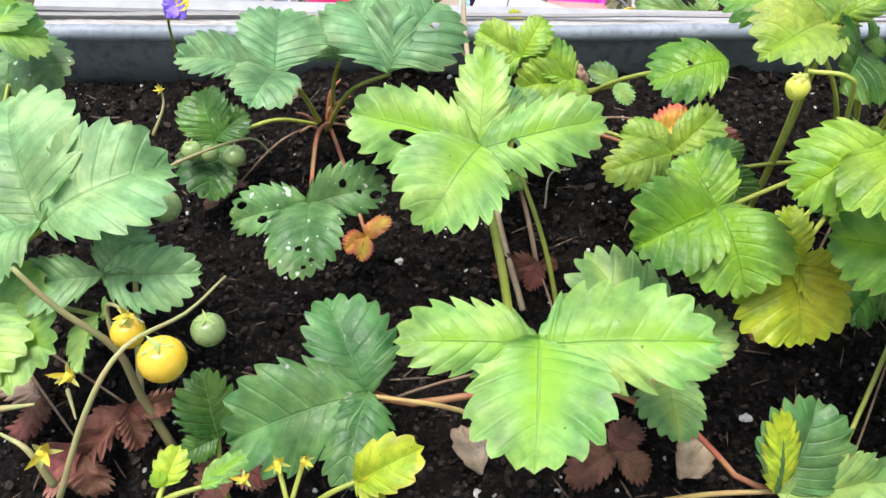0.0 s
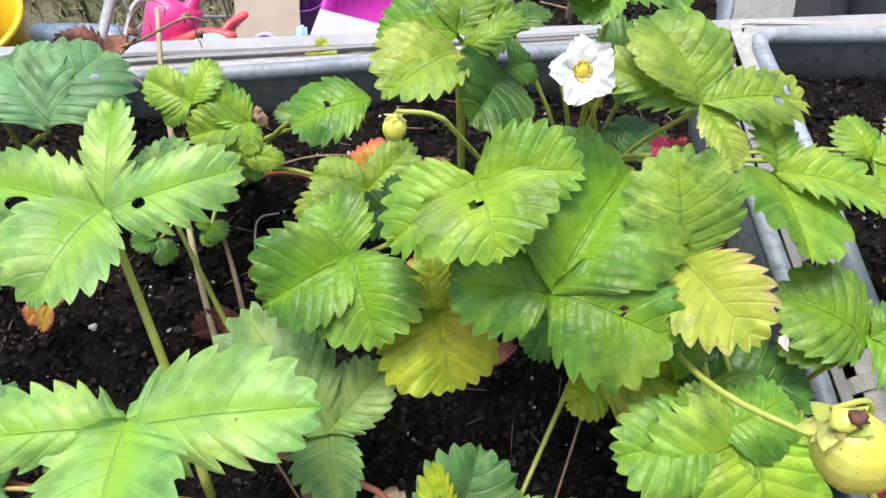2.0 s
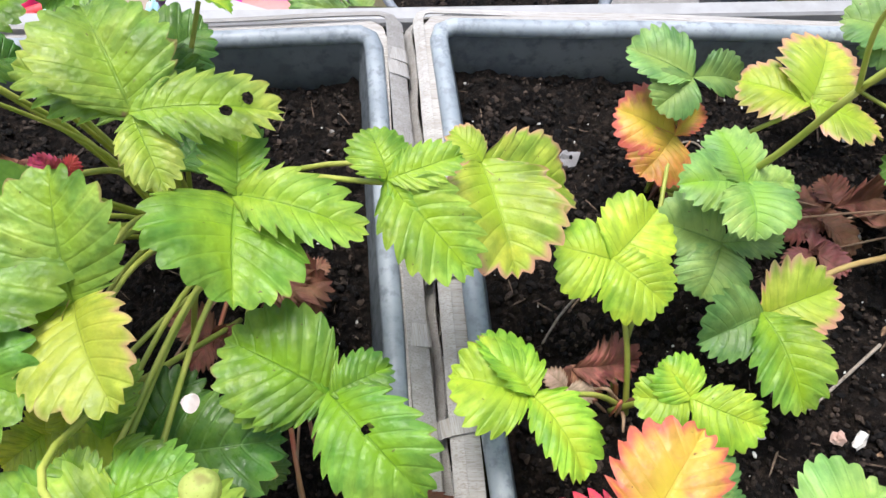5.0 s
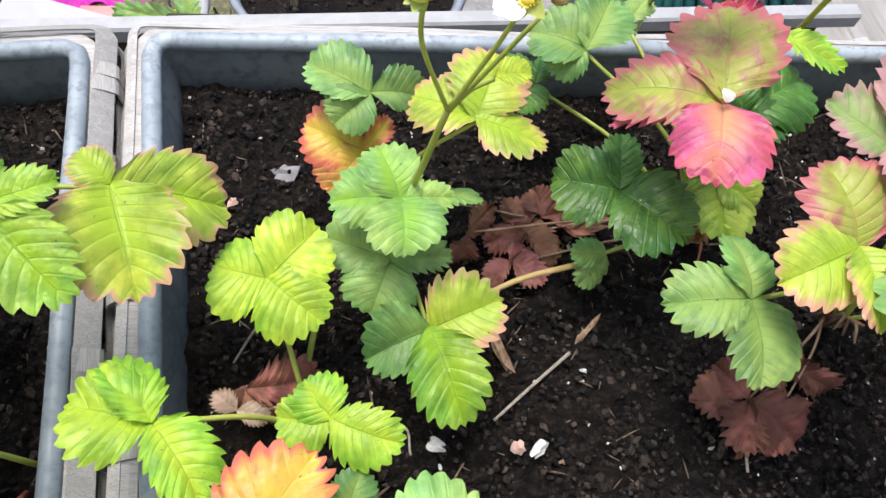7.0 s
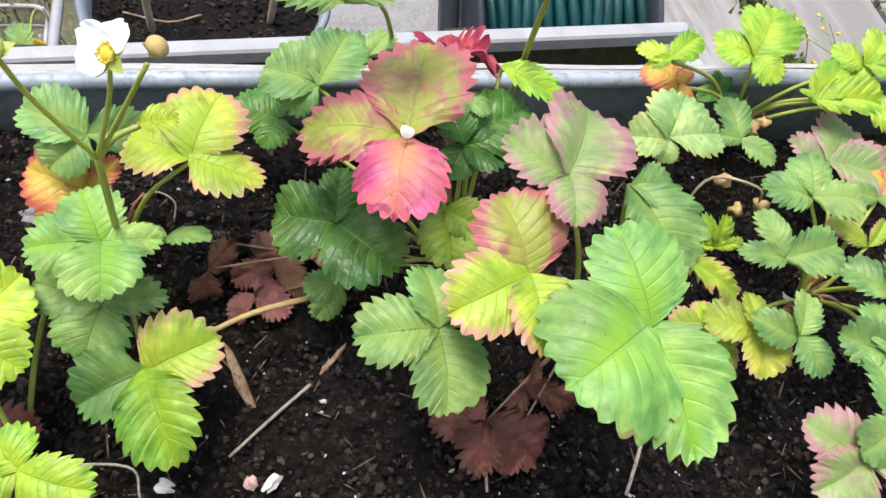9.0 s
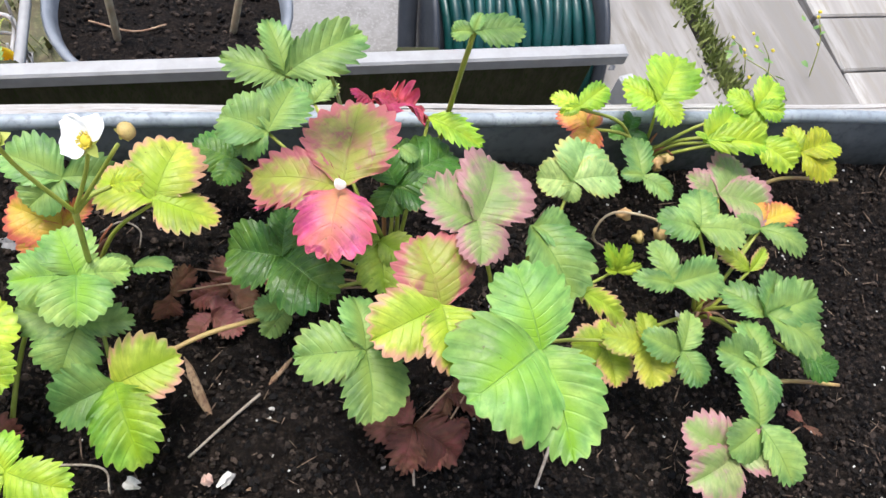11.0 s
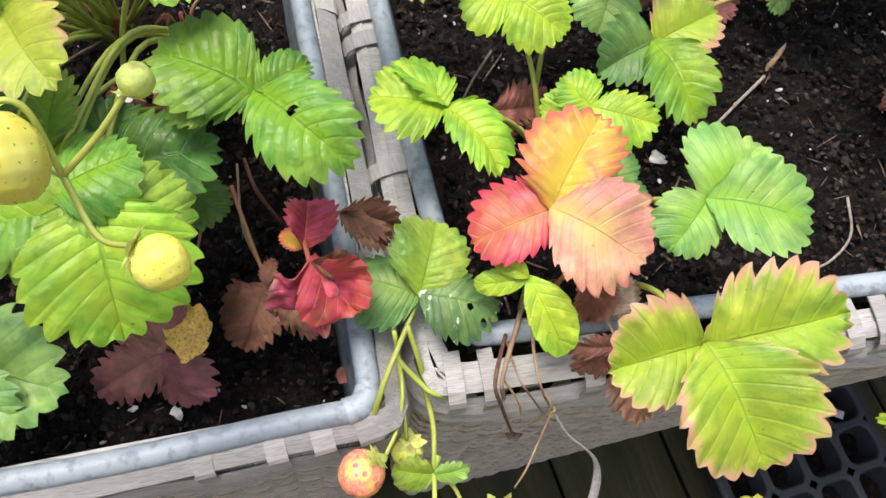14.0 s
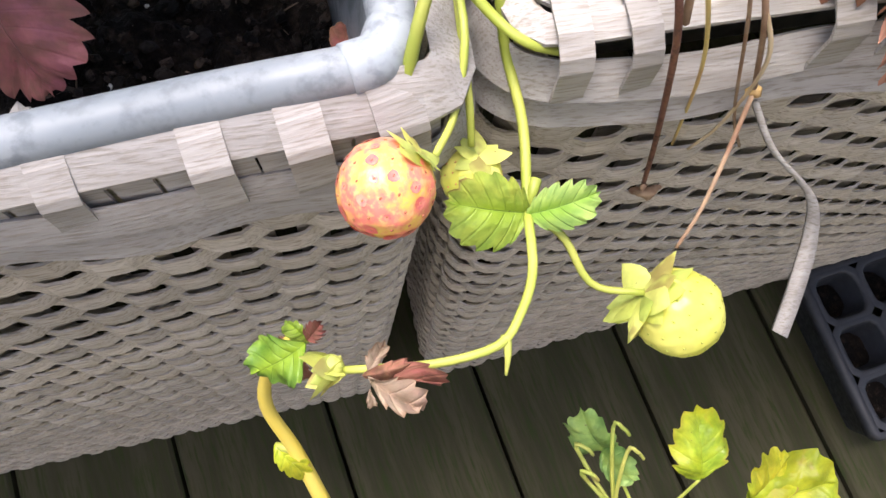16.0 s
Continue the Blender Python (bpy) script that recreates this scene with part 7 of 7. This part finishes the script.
# deck under the planters: boards run slightly askew of the planters
deck = thing("deck", (0.4, 0.0, 0.0), "dark damp wooden deck of wide boards", "deck", kind="structure")
board_mesh = None
for i in range(-14, 16):
    b = part("plank", box_bm(-0.065, 0.065, -1.4, 0.62 if i < 4 else 0.30, -0.03, 0.0, 0.003) if i in (-14, 4) else board_mesh, DECK, deck, smooth=False)
    board_mesh = b.data
    b.matrix_basis = Matrix.Rotation(radians(11.5), 4, "Z") @ Matrix.Translation((0.082 + 0.1335 * i, 0, 0.0006 * (i % 3)))

# grass tufts on the ground at the back
rng = random.Random(11)
verts, faces = [], []
for k in range(5200):
    x, y = rng.uniform(-1.1, 0.55), rng.uniform(0.85, 2.1)
    if 0.05 < x < 0.75 and y < 1.25 and rng.random() < 0.7:
        continue
    a, h, w = rng.uniform(0, 6.3), rng.uniform(0.03, 0.10), rng.uniform(0.0015, 0.004)
    d, s = Vector((math.cos(a), math.sin(a), 0)), Vector((-math.sin(a), math.cos(a), 0))
    p = Vector((x, y, GROUND - 0.002))
    n0 = len(verts)
    verts += [p - s * w, p + s * w, p + d * h * 0.3 + s * w * 0.7 + Vector((0, 0, h * 0.7)), p + d * h * 0.3 - s * w * 0.7 + Vector((0, 0, h * 0.7)), p + d * h * 0.8 + Vector((0, 0, h))]
    faces += [(n0, n0 + 1, n0 + 2, n0 + 3), (n0 + 3, n0 + 2, n0 + 4)]
tagged(part("grass", mesh_from("grass", verts, faces), GRASS, None, smooth=False), "short mixed grass and moss on the ground", "grass", kind="stuff")

# white rail behind the planters
rail = thing("white_rail", (0.2, 0.67, 0.0), "white painted wooden rail on short posts behind the planters", "rail")
o = Vector((0.2, 0.67, 0.0))
b = part("rail", box_bm(-0.75, 0.905, 0.004, 0.026, 0.228, 0.25, 0.003), PAINT, rail, smooth=False)
b.rotation_euler = (0, 0, radians(2.5))
b = part("end_rail", box_bm(-0.012, 0.012, -0.20, 0.0, 0.19, 0.24, 0.003), PAINT, rail, smooth=False)
b.matrix_basis = Matrix.Translation((0.895, 0.02, 0)) @ Matrix.Rotation(radians(14), 4, "Z")
for x in (-0.62, 0.10, 0.62):
    part("post", box_bm(x - 0.03, x + 0.03, 0.030 + 0.044 * x, 0.062 + 0.044 * x, GROUND, 0.215, 0.003), DECK, rail, smooth=False)
# added dark board: stands in for the shaded gap below the rail
b = part("fence_board", box_bm(-0.75, 0.86, 0.010, 0.022, GROUND + 0.02, 0.227, 0.002), DECK, rail, "dark board added for the shade under the rail", smooth=False)
b.rotation_euler = (0, 0, radians(2.5))


def lathe_bm(profile, sides=40, bm=None):
    """A turned body from (radius, height) pairs."""
    bm = bm or bmesh.new()
    rings = [[bm.verts.new((r * math.cos(2 * math.pi * k / sides), r * math.sin(2 * math.pi * k / sides), z)) for k in range(sides)] for r, z in profile]
    for a, b in zip(rings, rings[1:]):
        for k in range(sides):
            bm.faces.new((a[k], a[(k + 1) % sides], b[(k + 1) % sides], b[k]))
    return bm


# grey pot with soil
pot = thing("plant_pot", (0.478, 1.04, GROUND), "large grey plastic pot filled with dark soil", "pot")
part("pot_wall", lathe_bm([(0.14, 0.0), (0.17, 0.2), (0.184, 0.245), (0.194, 0.25), (0.198, 0.258), (0.194, 0.264), (0.186, 0.262), (0.18, 0.25), (0.172, 0.2)]), POT_PLASTIC, pot)
verts, faces = [(0, 0, 0.232)], []
for j in range(1, 21):
    for k in range(60):
        r, t = 0.178 * j / 20, 2 * math.pi * k / 60
        x, y = r * math.cos(t), r * math.sin(t)
        verts.append((x, y, 0.232 + 0.006 * noise.noise(Vector((x * 25, y * 25, 2))) + 0.004 * noise.noise(Vector((x * 90, y * 90, 2)))))
for k in range(60):
    faces.append((0, 1 + k, 1 + (k + 1) % 60))
    for j in range(19):
        a, b2 = 1 + j * 60 + k, 1 + j * 60 + (k + 1) % 60
        faces.append((a, a + 60, b2 + 60, b2))
part("pot_soil", mesh_from("pot_soil", verts, faces), SOIL, pot, "dark dry soil")
rng = random.Random(31)
clods = bmesh.new()
for k in range(700):
    r, a = 0.172 * math.sqrt(rng.random()), rng.uniform(0, 6.3)
    at = Vector((r * math.cos(a), r * math.sin(a), 0.233))
    size = rng.uniform(0.0015, 0.0055)
    turn = Euler((rng.uniform(0, 3), rng.uniform(0, 3), 0)).to_matrix()
    for v in bmesh.ops.create_icosphere(clods, subdivisions=1, radius=1.0)["verts"]:
        v.co = turn @ Vector((v.co.x * size * 1.3, v.co.y * size, v.co.z * size * 0.8)) * (1 + 0.3 * noise.noise(v.co * 2 + at * 90)) + at
tagged(part("loose_soil", clods, CRUMB, pot, smooth=False), "dark loose soil crumbs", kind="stuff")
for x, y, lean in ((-0.085, -0.06, 0.0), (0.09, -0.04, 0.03)):
    part("cane", tube_bm([(x, y, 0.20), (x + lean, y + 0.012, 0.36)], 0.006, 3, 8), STRAW, pot, "short tan cane")
part("dry_stem", tube_bm([(-0.13, -0.02, 0.236), (-0.06, -0.05, 0.245), (-0.01, -0.03, 0.24)], 0.0018, 8, 5), STALK_DRY, pot)

# concrete slab and hose reel
solid("concrete_slab", box_bm(-0.22, 0.22, -0.30, 0.45, 0, 0.05, 0.006), CONCRETE, (0.84, 1.05, GROUND - 0.01), "grey concrete paving slab", "slab", smooth=False)
reel = thing("hose_reel", (1.06, 1.05, GROUND), "garden hose reel wound with dark green hose", "hose reel")
for k in range(26):
    layer, pos = divmod(k, 13)
    r = 0.125 + 0.018 * layer
    x = -0.125 + 0.0205 * pos + 0.01 * layer
    n = 40
    loop = [Vector((x + 0.004 * math.sin(3 * t + k), r * math.cos(t), 0.17 + r * math.sin(t))) for t in (2 * math.pi * i / n for i in range(n))]
    part("hose_turn", tube_bm(loop, 0.0098, sides=8, closed=True), HOSE, reel)
drum = lathe_bm([(0.11, -0.15), (0.11, 0.15)], 32)
bmesh.ops.rotate(drum, matrix=Matrix.Rotation(radians(90), 3, "Y"), verts=drum.verts)
bmesh.ops.translate(drum, vec=(0, 0, 0.17), verts=drum.verts)
part("drum", drum, FRAME_GREY, reel)
for s in (-1, 1):
    flange = lathe_bm([(0.02, -0.006), (0.165, -0.006), (0.17, 0.0), (0.165, 0.006), (0.02, 0.006)], 40)
    bmesh.ops.rotate(flange, matrix=Matrix.Rotation(radians(90), 3, "Y"), verts=flange.verts)
    bmesh.ops.translate(flange, vec=(s * 0.155, 0, 0.17), verts=flange.verts)
    part("flange", flange, FRAME_GREY, reel)
    part("side_leg", tube_bm([(s * 0.185, -0.17, 0.012), (s * 0.182, -0.03, 0.20), (s * 0.18, 0.10, 0.40)], 0.017, 10, 10), FRAME_GREY, reel)
part("foot_bar", tube_bm([(-0.20, -0.17, 0.016), (0.22, -0.17, 0.016)], 0.016, 4, 10), FRAME_GREY, reel)
part("hose_end", tube_bm([(0.19, -0.10, 0.20), (0.24, -0.13, 0.17), (0.30, -0.14, 0.14)], 0.017, 8, 10), FRAME_GREY, reel, "dark hose coupling")

# pale boards at the back right
pale = thing("pale_boardwalk", (1.5, 1.1, -0.05), "pale weathered boardwalk with a mossy joint", "boardwalk", kind="structure")
for i, (x0, x1) in enumerate(((-0.30, -0.05), (-0.01, 0.235))):
    b = part("plank", box_bm(x0, x1, -0.9, 1.8, -0.06, 0, 0.004), DECK_PALE, pale, smooth=False)
    b.rotation_euler = (0, 0, radians(7))
for i in range(14):
    b = part("plank", box_bm(0.255, 2.4, -0.9 + 0.145 * i, -0.76 + 0.145 * i, -0.06, 0.002, 0.004), DECK_PALE, pale, smooth=False)
    b.rotation_euler = (0, 0, radians(2))
bm = bmesh.new()
rng = random.Random(4)
verts, faces = [], []
for k in range(3200):
    y = rng.uniform(-0.8, 0.9)
    p = Vector((1.5 - 0.03 - 0.122 * y + rng.gauss(0, 0.017), 1.1 + y, -0.052))
    h, a = rng.uniform(0.006, 0.028), rng.uniform(0, 6.3)
    n0 = len(verts)
    verts += [p + Vector((0.004 * math.cos(a), 0.004 * math.sin(a), 0)), p - Vector((0.004 * math.cos(a), 0.004 * math.sin(a), 0)), p + Vector((rng.gauss(0, 0.008), rng.gauss(0, 0.008), h))]
    faces.append((n0, n0 + 1, n0 + 2))
MOSS = plain_material("moss_green", (0.15, 0.19, 0.045), (0.24, 0.27, 0.08), 40, 0.9)
tagged(part("moss", mesh_from("moss", verts, faces), MOSS, None, smooth=False), "green moss strip between two pale boards", "moss", kind="stuff")

# thin yellow-flowered weeds growing out of the mossy joint
for n, (root, tip) in enumerate((((1.563, 0.891, -0.050), (1.443, 0.855, 0.120)), ((1.604, 0.863, -0.050), (1.393, 0.823, 0.120)), ((1.678, 0.921, -0.050), (1.582, 0.925, 0.120)), ((1.537, 0.933, -0.050), (1.385, 0.866, 0.120)))):
    root, tip = Vector(root), Vector(tip)
    sprig = thing("flowering_weed", root, "thin green weed with tiny yellow flowers by the boardwalk", "plant", "weeds in the joint")
    rng = random.Random(70 + n)
    part("stem", tube_bm([(0, 0, -0.002), (tip - root) * 0.5 + Vector((0.006, 0.0, 0.01)), tip - root], 0.0012, 10, 6, 0.0006), STALK, sprig)
    for k in range(7):
        p = (tip - root) * rng.uniform(0.35, 1.0) + Vector((rng.gauss(0, 0.012), rng.gauss(0, 0.012), rng.uniform(-0.01, 0.015)))
        if k < 4:
            part("small_leaf", sepal_mesh(rng.uniform(0.012, 0.02), 0.28), M["g"], sprig).matrix_basis = aim(p, (rng.gauss(0, 0.5), rng.gauss(0, 0.5), 1.0), rng.uniform(0, 6.3))
        else:
            part("small_flower", lump_bm(0.0034, k + n, 0.4, 2, at=p, squash=(1, 1, 0.6)), POLLEN, sprig)

# wire basket of toys
basket = thing("wire_basket", (-0.085, 0.935, -0.12), "white coated wire storage basket full of toys", "basket")
bx0, bx1, by0, by1, bz = -0.275, 0.345, -0.15, 0.125, 0.12
CORNERS = [(bx0, by0), (bx1, by0), (bx1, by1), (bx0, by1)]
part("top_wire", tube_bm([p for p, o, s in ring(CORNERS, bz, 0.03, 0.01)], 0.0085, sides=8, closed=True), PAINT, basket)
part("inner_wire", tube_bm([p for p, o, s in ring(grow(CORNERS, -0.022), bz - 0.03, 0.03, 0.012)], 0.004, sides=6, closed=True), PAINT, basket)
wire_mesh = None
for i in range(13):
    for y in (by0 + 0.02, by1 - 0.02):
        x = bx0 + 0.03 + (bx1 - bx0 - 0.06) * i / 12
        b = part("wire", tube_bm([(0, 0, 0.0), (0, 0, bz)], 0.0025, 2, 6) if wire_mesh is None else wire_mesh, PAINT, basket)
        wire_mesh = b.data
        b.location = (x, y, 0)
for i in range(1, 5):
    for x in (bx0 + 0.02, bx1 - 0.02):
        b = part("wire", wire_mesh, PAINT, basket)
        b.location = (x, by0 + (by1 - by0) * i / 5, 0)
for z in (0.0, 0.045):
    part("wire", tube_bm([p for p, o, s in ring(grow(CORNERS, -0.02), z, 0.03, 0.02)], 0.003, sides=6, closed=True), PAINT, basket)
part("basket_floor", box_bm(bx0 + 0.02, bx1 - 0.02, by0 + 0.02, by1 - 0.02, -0.004, 0.0, 0.001), PAINT, basket, smooth=False)
for x in (bx0 + 0.03, bx1 - 0.03):
    for y in (by0 + 0.03, by1 - 0.03):
        part("leg", tube_bm([(x, y, GROUND + 0.12), (x, y, 0.0)], 0.008, 2, 8), PAINT, basket)

FLOOR = -0.12
BOWL = [(0.02, 0.0), (0.05, 0.002), (0.075, 0.015), (0.092, 0.045), (0.098, 0.062), (0.104, 0.064), (0.103, 0.069), (0.094, 0.066), (0.086, 0.045), (0.068, 0.02), (0.02, 0.010)]
bowl = solid("toy_bowl", lathe_bm(BOWL), MAGENTA, (0.088, 0.985, FLOOR + 0.06), "bright magenta plastic toy bowl in the wire basket", "toy")
bowl.rotation_euler = (radians(24), radians(-5), 0)
cup = solid("toy_cup", lathe_bm([(0.020, 0), (0.034, 0.070), (0.036, 0.073), (0.035, 0.077), (0.030, 0.070), (0.018, 0.004)]), YELLOW, (0.192, 0.950, FLOOR + 0.05), "yellow plastic toy cup in the wire basket", "toy")
cup.rotation_euler = (radians(30), radians(35), 0)
tub = solid("purple_tub", lathe_bm([(0.025, 0), (0.036, 0.10), (0.039, 0.102), (0.038, 0.106), (0.033, 0.10), (0.023, 0.008)]), PURPLE, (-0.048, 1.02, FLOOR + 0.01), "dark purple plastic tub in the wire basket", "toy")
card = solid("cardboard_piece", box_bm(-0.052, 0.052, -0.003, 0.003, 0, 0.165, 0.001), CARD, (-0.10, 0.895, FLOOR + 0.08), "plain tan cardboard piece standing in the basket", "cardboard", smooth=False)
card.rotation_euler = (radians(-62), radians(2), radians(3))
board = solid("white_board", box_bm(-0.085, 0.085, -0.075, 0.05, -0.002, 0.002, 0.001), PAPER, (0.050, 0.885, FLOOR + 0.13), "white card sheet lying in the wire basket", "card", smooth=False)
board.rotation_euler = (radians(14), 0, radians(-19))
slab = solid("salmon_block", box_bm(-0.05, 0.05, -0.03, 0.02, 0, 0.04, 0.005, 2), SALMON, (0.135, 0.915, FLOOR + 0.10), "salmon pink plastic toy block in the basket", "toy")
egg = bmesh.new()
bmesh.ops.create_uvsphere(egg, u_segments=28, v_segments=16, radius=0.031)
bmesh.ops.scale(egg, vec=(1.12, 1.1, 0.85), verts=egg.verts)
solid("toy_dome", egg, MINT, (-0.183, 0.888, FLOOR + 0.12), "mint green plastic toy dome in the basket", "toy")
spade = thing("toy_spade", (-0.285, 0.925, FLOOR + 0.06), "pink plastic toy scoop leaning in the basket", "toy")
b = part("blade", lathe_bm([(0.0, 0), (0.022, 0.003), (0.034, 0.02), (0.040, 0.07), (0.042, 0.10), (0.045, 0.10), (0.043, 0.07), (0.037, 0.018), (0.024, 0.0)], 24), PINK, spade)
b.rotation_euler = (radians(-42), radians(28), 0)
part("handle", tube_bm([(0.045, 0.05, 0.05), (0.06, 0.085, 0.06), (0.05, 0.115, 0.06)], 0.011, 10, 10), PINK, spade)
rake = thing("toy_rake", (-0.235, 0.90, FLOOR + 0.09), "red plastic toy rake lying in the basket", "toy")
part("shaft", tube_bm([(-0.01, 0.02, 0.02), (0.04, 0.03, 0.03), (0.085, 0.02, 0.03)], 0.009, 10, 10), RED, rake)
part("shaft", tube_bm([(0.06, 0.03, 0.025), (0.075, 0.05, 0.03), (0.10, 0.07, 0.03)], 0.007, 10, 10), RED, rake)
part("head", box_bm(-0.025, 0.02, -0.03, 0.03, -0.015, 0.03, 0.008, 2), RED, rake)
solid("lilac_toy_handle", tube_bm([(-0.018, 0, 0), (-0.012, 0.015, 0.02), (0.008, 0.015, 0.022), (0.014, 0, 0.0)], 0.004, 14, 8), plain_material("lilac_plastic", (0.50, 0.34, 0.62), (0.55, 0.40, 0.66), 15, 0.4), (-0.095, 0.882, FLOOR + 0.125), "lilac plastic toy handle in the basket", "toy")
solid("white_toy", box_bm(-0.02, 0.02, -0.02, 0.015, 0, 0.03, 0.008, 3), PAPER, (-0.058, 0.893, FLOOR + 0.10), "white plastic toy piece in the basket", "toy")
solid("white_toy", box_bm(-0.016, 0.016, -0.014, 0.014, 0, 0.03, 0.009, 3), PAPER, (-0.128, 0.876, FLOOR + 0.11), "white plastic toy piece in the basket", "toy")
aqua = solid("aqua_toy", box_bm(-0.008, 0.008, -0.02, 0.012, 0, 0.03, 0.005, 2), plain_material("aqua_plastic", (0.36, 0.62, 0.66), (0.42, 0.68, 0.72), 15, 0.4), (-0.042, 0.915, FLOOR + 0.115), "pale aqua plastic toy piece in the basket", "toy")
bx, by, _ = (-0.5990, 1.1180, -0.2150)
bott = solid("plastic_bottle", lathe_bm([(0.0, 0), (0.034, 0.003), (0.038, 0.015), (0.038, 0.15), (0.032, 0.18), (0.014, 0.20), (0.014, 0.225), (0.0, 0.227)], 28), GLASSY, (bx, by, GROUND + 0.042), "blue-grey plastic bottle lying on the grass", "bottle")
bott.rotation_euler = (0, radians(90), radians(-2))
bx, by, _ = (-0.6640, 1.0420, -0.1000)
solid("yellow_bucket", lathe_bm([(0.08, 0), (0.11, 0.16), (0.117, 0.162), (0.118, 0.172), (0.106, 0.17), (0.076, 0.008)]), YELLOW, (bx, by, GROUND + 0.012), "yellow plastic bucket standing behind the rail", "bucket")
# small plants growing by the rail
weed = thing("weed", (0.0190, 0.6940, 0.2000), "small yellow-green seedling by the rail", "plant")
leaf(weed, "y", (0.0250, 0.6580, 0.2500), [(0.0290, 0.6720, 0.2620), (0.0090, 0.6470, 0.2550), (0.0490, 0.6480, 0.2550), (0.0380, 0.6660, 0.2620)], width=0.6, teeth=4)
weed2 = thing("weed", (0.2040, 1.1650, -0.2600), "leafy green weed behind the rail", "plant")
leaf(weed2, "g", (0.2890, 0.7620, 0.1600), [(0.1880, 0.7850, 0.1700), (0.2800, 0.8030, 0.1800), (0.3080, 0.7690, 0.1700)], width=(0.35, 0.6, 0.5), teeth=7)
# seed tray on the deck
tray = thing("seed_tray", (0.801, 0.022, 0.0015), "black plastic seed tray with soil-filled cells on the deck", "seed tray")
tray.rotation_euler = (0, 0, radians(9.6))
TRAY = plain_material("tray_plastic", (0.017, 0.0195, 0.024), (0.026, 0.029, 0.035), 30, 0.55, bump_by=0.2)
PITCH = 0.046


def rounded_square(half, power, n=24):
    """Points of a square with rounded corners."""
    out = []
    for k in range(n):
        t = 2 * math.pi * (k + 0.5) / n
        c, s = math.cos(t), math.sin(t)
        r = half / (abs(c) ** power + abs(s) ** power) ** (1 / power)
        out.append((r * c, r * s))
    return out


cell_mesh = soil_mesh = None
for i in range(4):
    for j in range(3):
        x, y = PITCH * (i - 1.5), PITCH * (1 - j)
        if cell_mesh is None:
            bm = bmesh.new()
            rings = [[bm.verts.new((u, v, z)) for u, v in rounded_square(h, w)] for h, w, z in ((0.023, 40, 0.0495), (0.0200, 5, 0.0500), (0.0188, 4.5, 0.0492), (0.0180, 4.5, 0.0465), (0.0135, 4, 0.004))]
            for a, c in zip(rings, rings[1:]):
                for k in range(24):
                    bm.faces.new((a[k], a[(k + 1) % 24], c[(k + 1) % 24], c[k]))
            bm.faces.new(rings[-1])
            cell = part("cell", bm, TRAY, tray)
            cell_mesh = cell.data
        else:
            cell = part("cell", cell_mesh, TRAY, tray)
        cell.location = (x, y, 0)
        if soil_mesh is None:
            so = part("cell_soil", lump_bm(0.0175, 5, 0.25, 3, squash=(1, 1, 0.2)), SOIL, tray)
            soil_mesh = so.data
        else:
            so = part("cell_soil", soil_mesh, SOIL, tray)
        so.location = (x, y, 0.020)
        so.rotation_euler = (0, 0, 1.57 * ((i * 3 + j) % 4))
# folded outer edge of the tray, with rounded corners
bm = bmesh.new()
loops = []
for half_x, half_y, r, z in ((0.0915, 0.0685, 0.001, 0.0490), (0.0960, 0.0725, 0.008, 0.0500), (0.0990, 0.0750, 0.010, 0.0480), (0.0998, 0.0756, 0.011, 0.0400), (0.0985, 0.0745, 0.011, 0.0400), (0.0900, 0.0670, 0.010, 0.0)):
    loop_ = []
    for q, (sx, sy) in enumerate(((1, 1), (-1, 1), (-1, -1), (1, -1))):
        for k in range(6):
            t = (q + k / 5) * math.pi / 2
            loop_.append(bm.verts.new((sx * (half_x - r) + r * math.cos(t), sy * (half_y - r) + r * math.sin(t), z)))
    loops.append(loop_)
for a, c in zip(loops, loops[1:]):
    for k in range(24):
        bm.faces.new((a[k], c[k], c[(k + 1) % 24], a[(k + 1) % 24]))
part("tray_edge", bm, TRAY, tray)
stick_label = solid("plant_label", box_bm(-0.037, 0.037, -0.0045, 0.0045, -0.0005, 0.0005, 0.0003), plain_material("label_plastic", (0.42, 0.43, 0.46), (0.34, 0.35, 0.37), 60, 0.5, third=(0.25, 0.25, 0.26)), (0.829, 0.082, 0.0560), "grey weathered plastic plant label lying on the seed tray", "plant label")
stick_label.rotation_euler = (0.1, 0.12, -0.46)

# added wall, unseen behind the viewer: bounces warm light onto the planter fronts
WALL_PAINT = plain_material("cream_wall_paint", (0.70, 0.64, 0.53), (0.66, 0.60, 0.49), 12, 0.7, stretch=(0.2, 1, 4), bump_by=0.2)
wall = thing("bounce_wall", (0.4, -2.3, 0.0), "unseen wall of pale boards added to bounce warm light", "wall", kind="structure")
for k in range(24):
    part("board", box_bm(-4.0, 4.0, -0.02, 0.0, 0.135 * k, 0.135 * k + 0.131, 0.003), WALL_PAINT, wall, smooth=False)
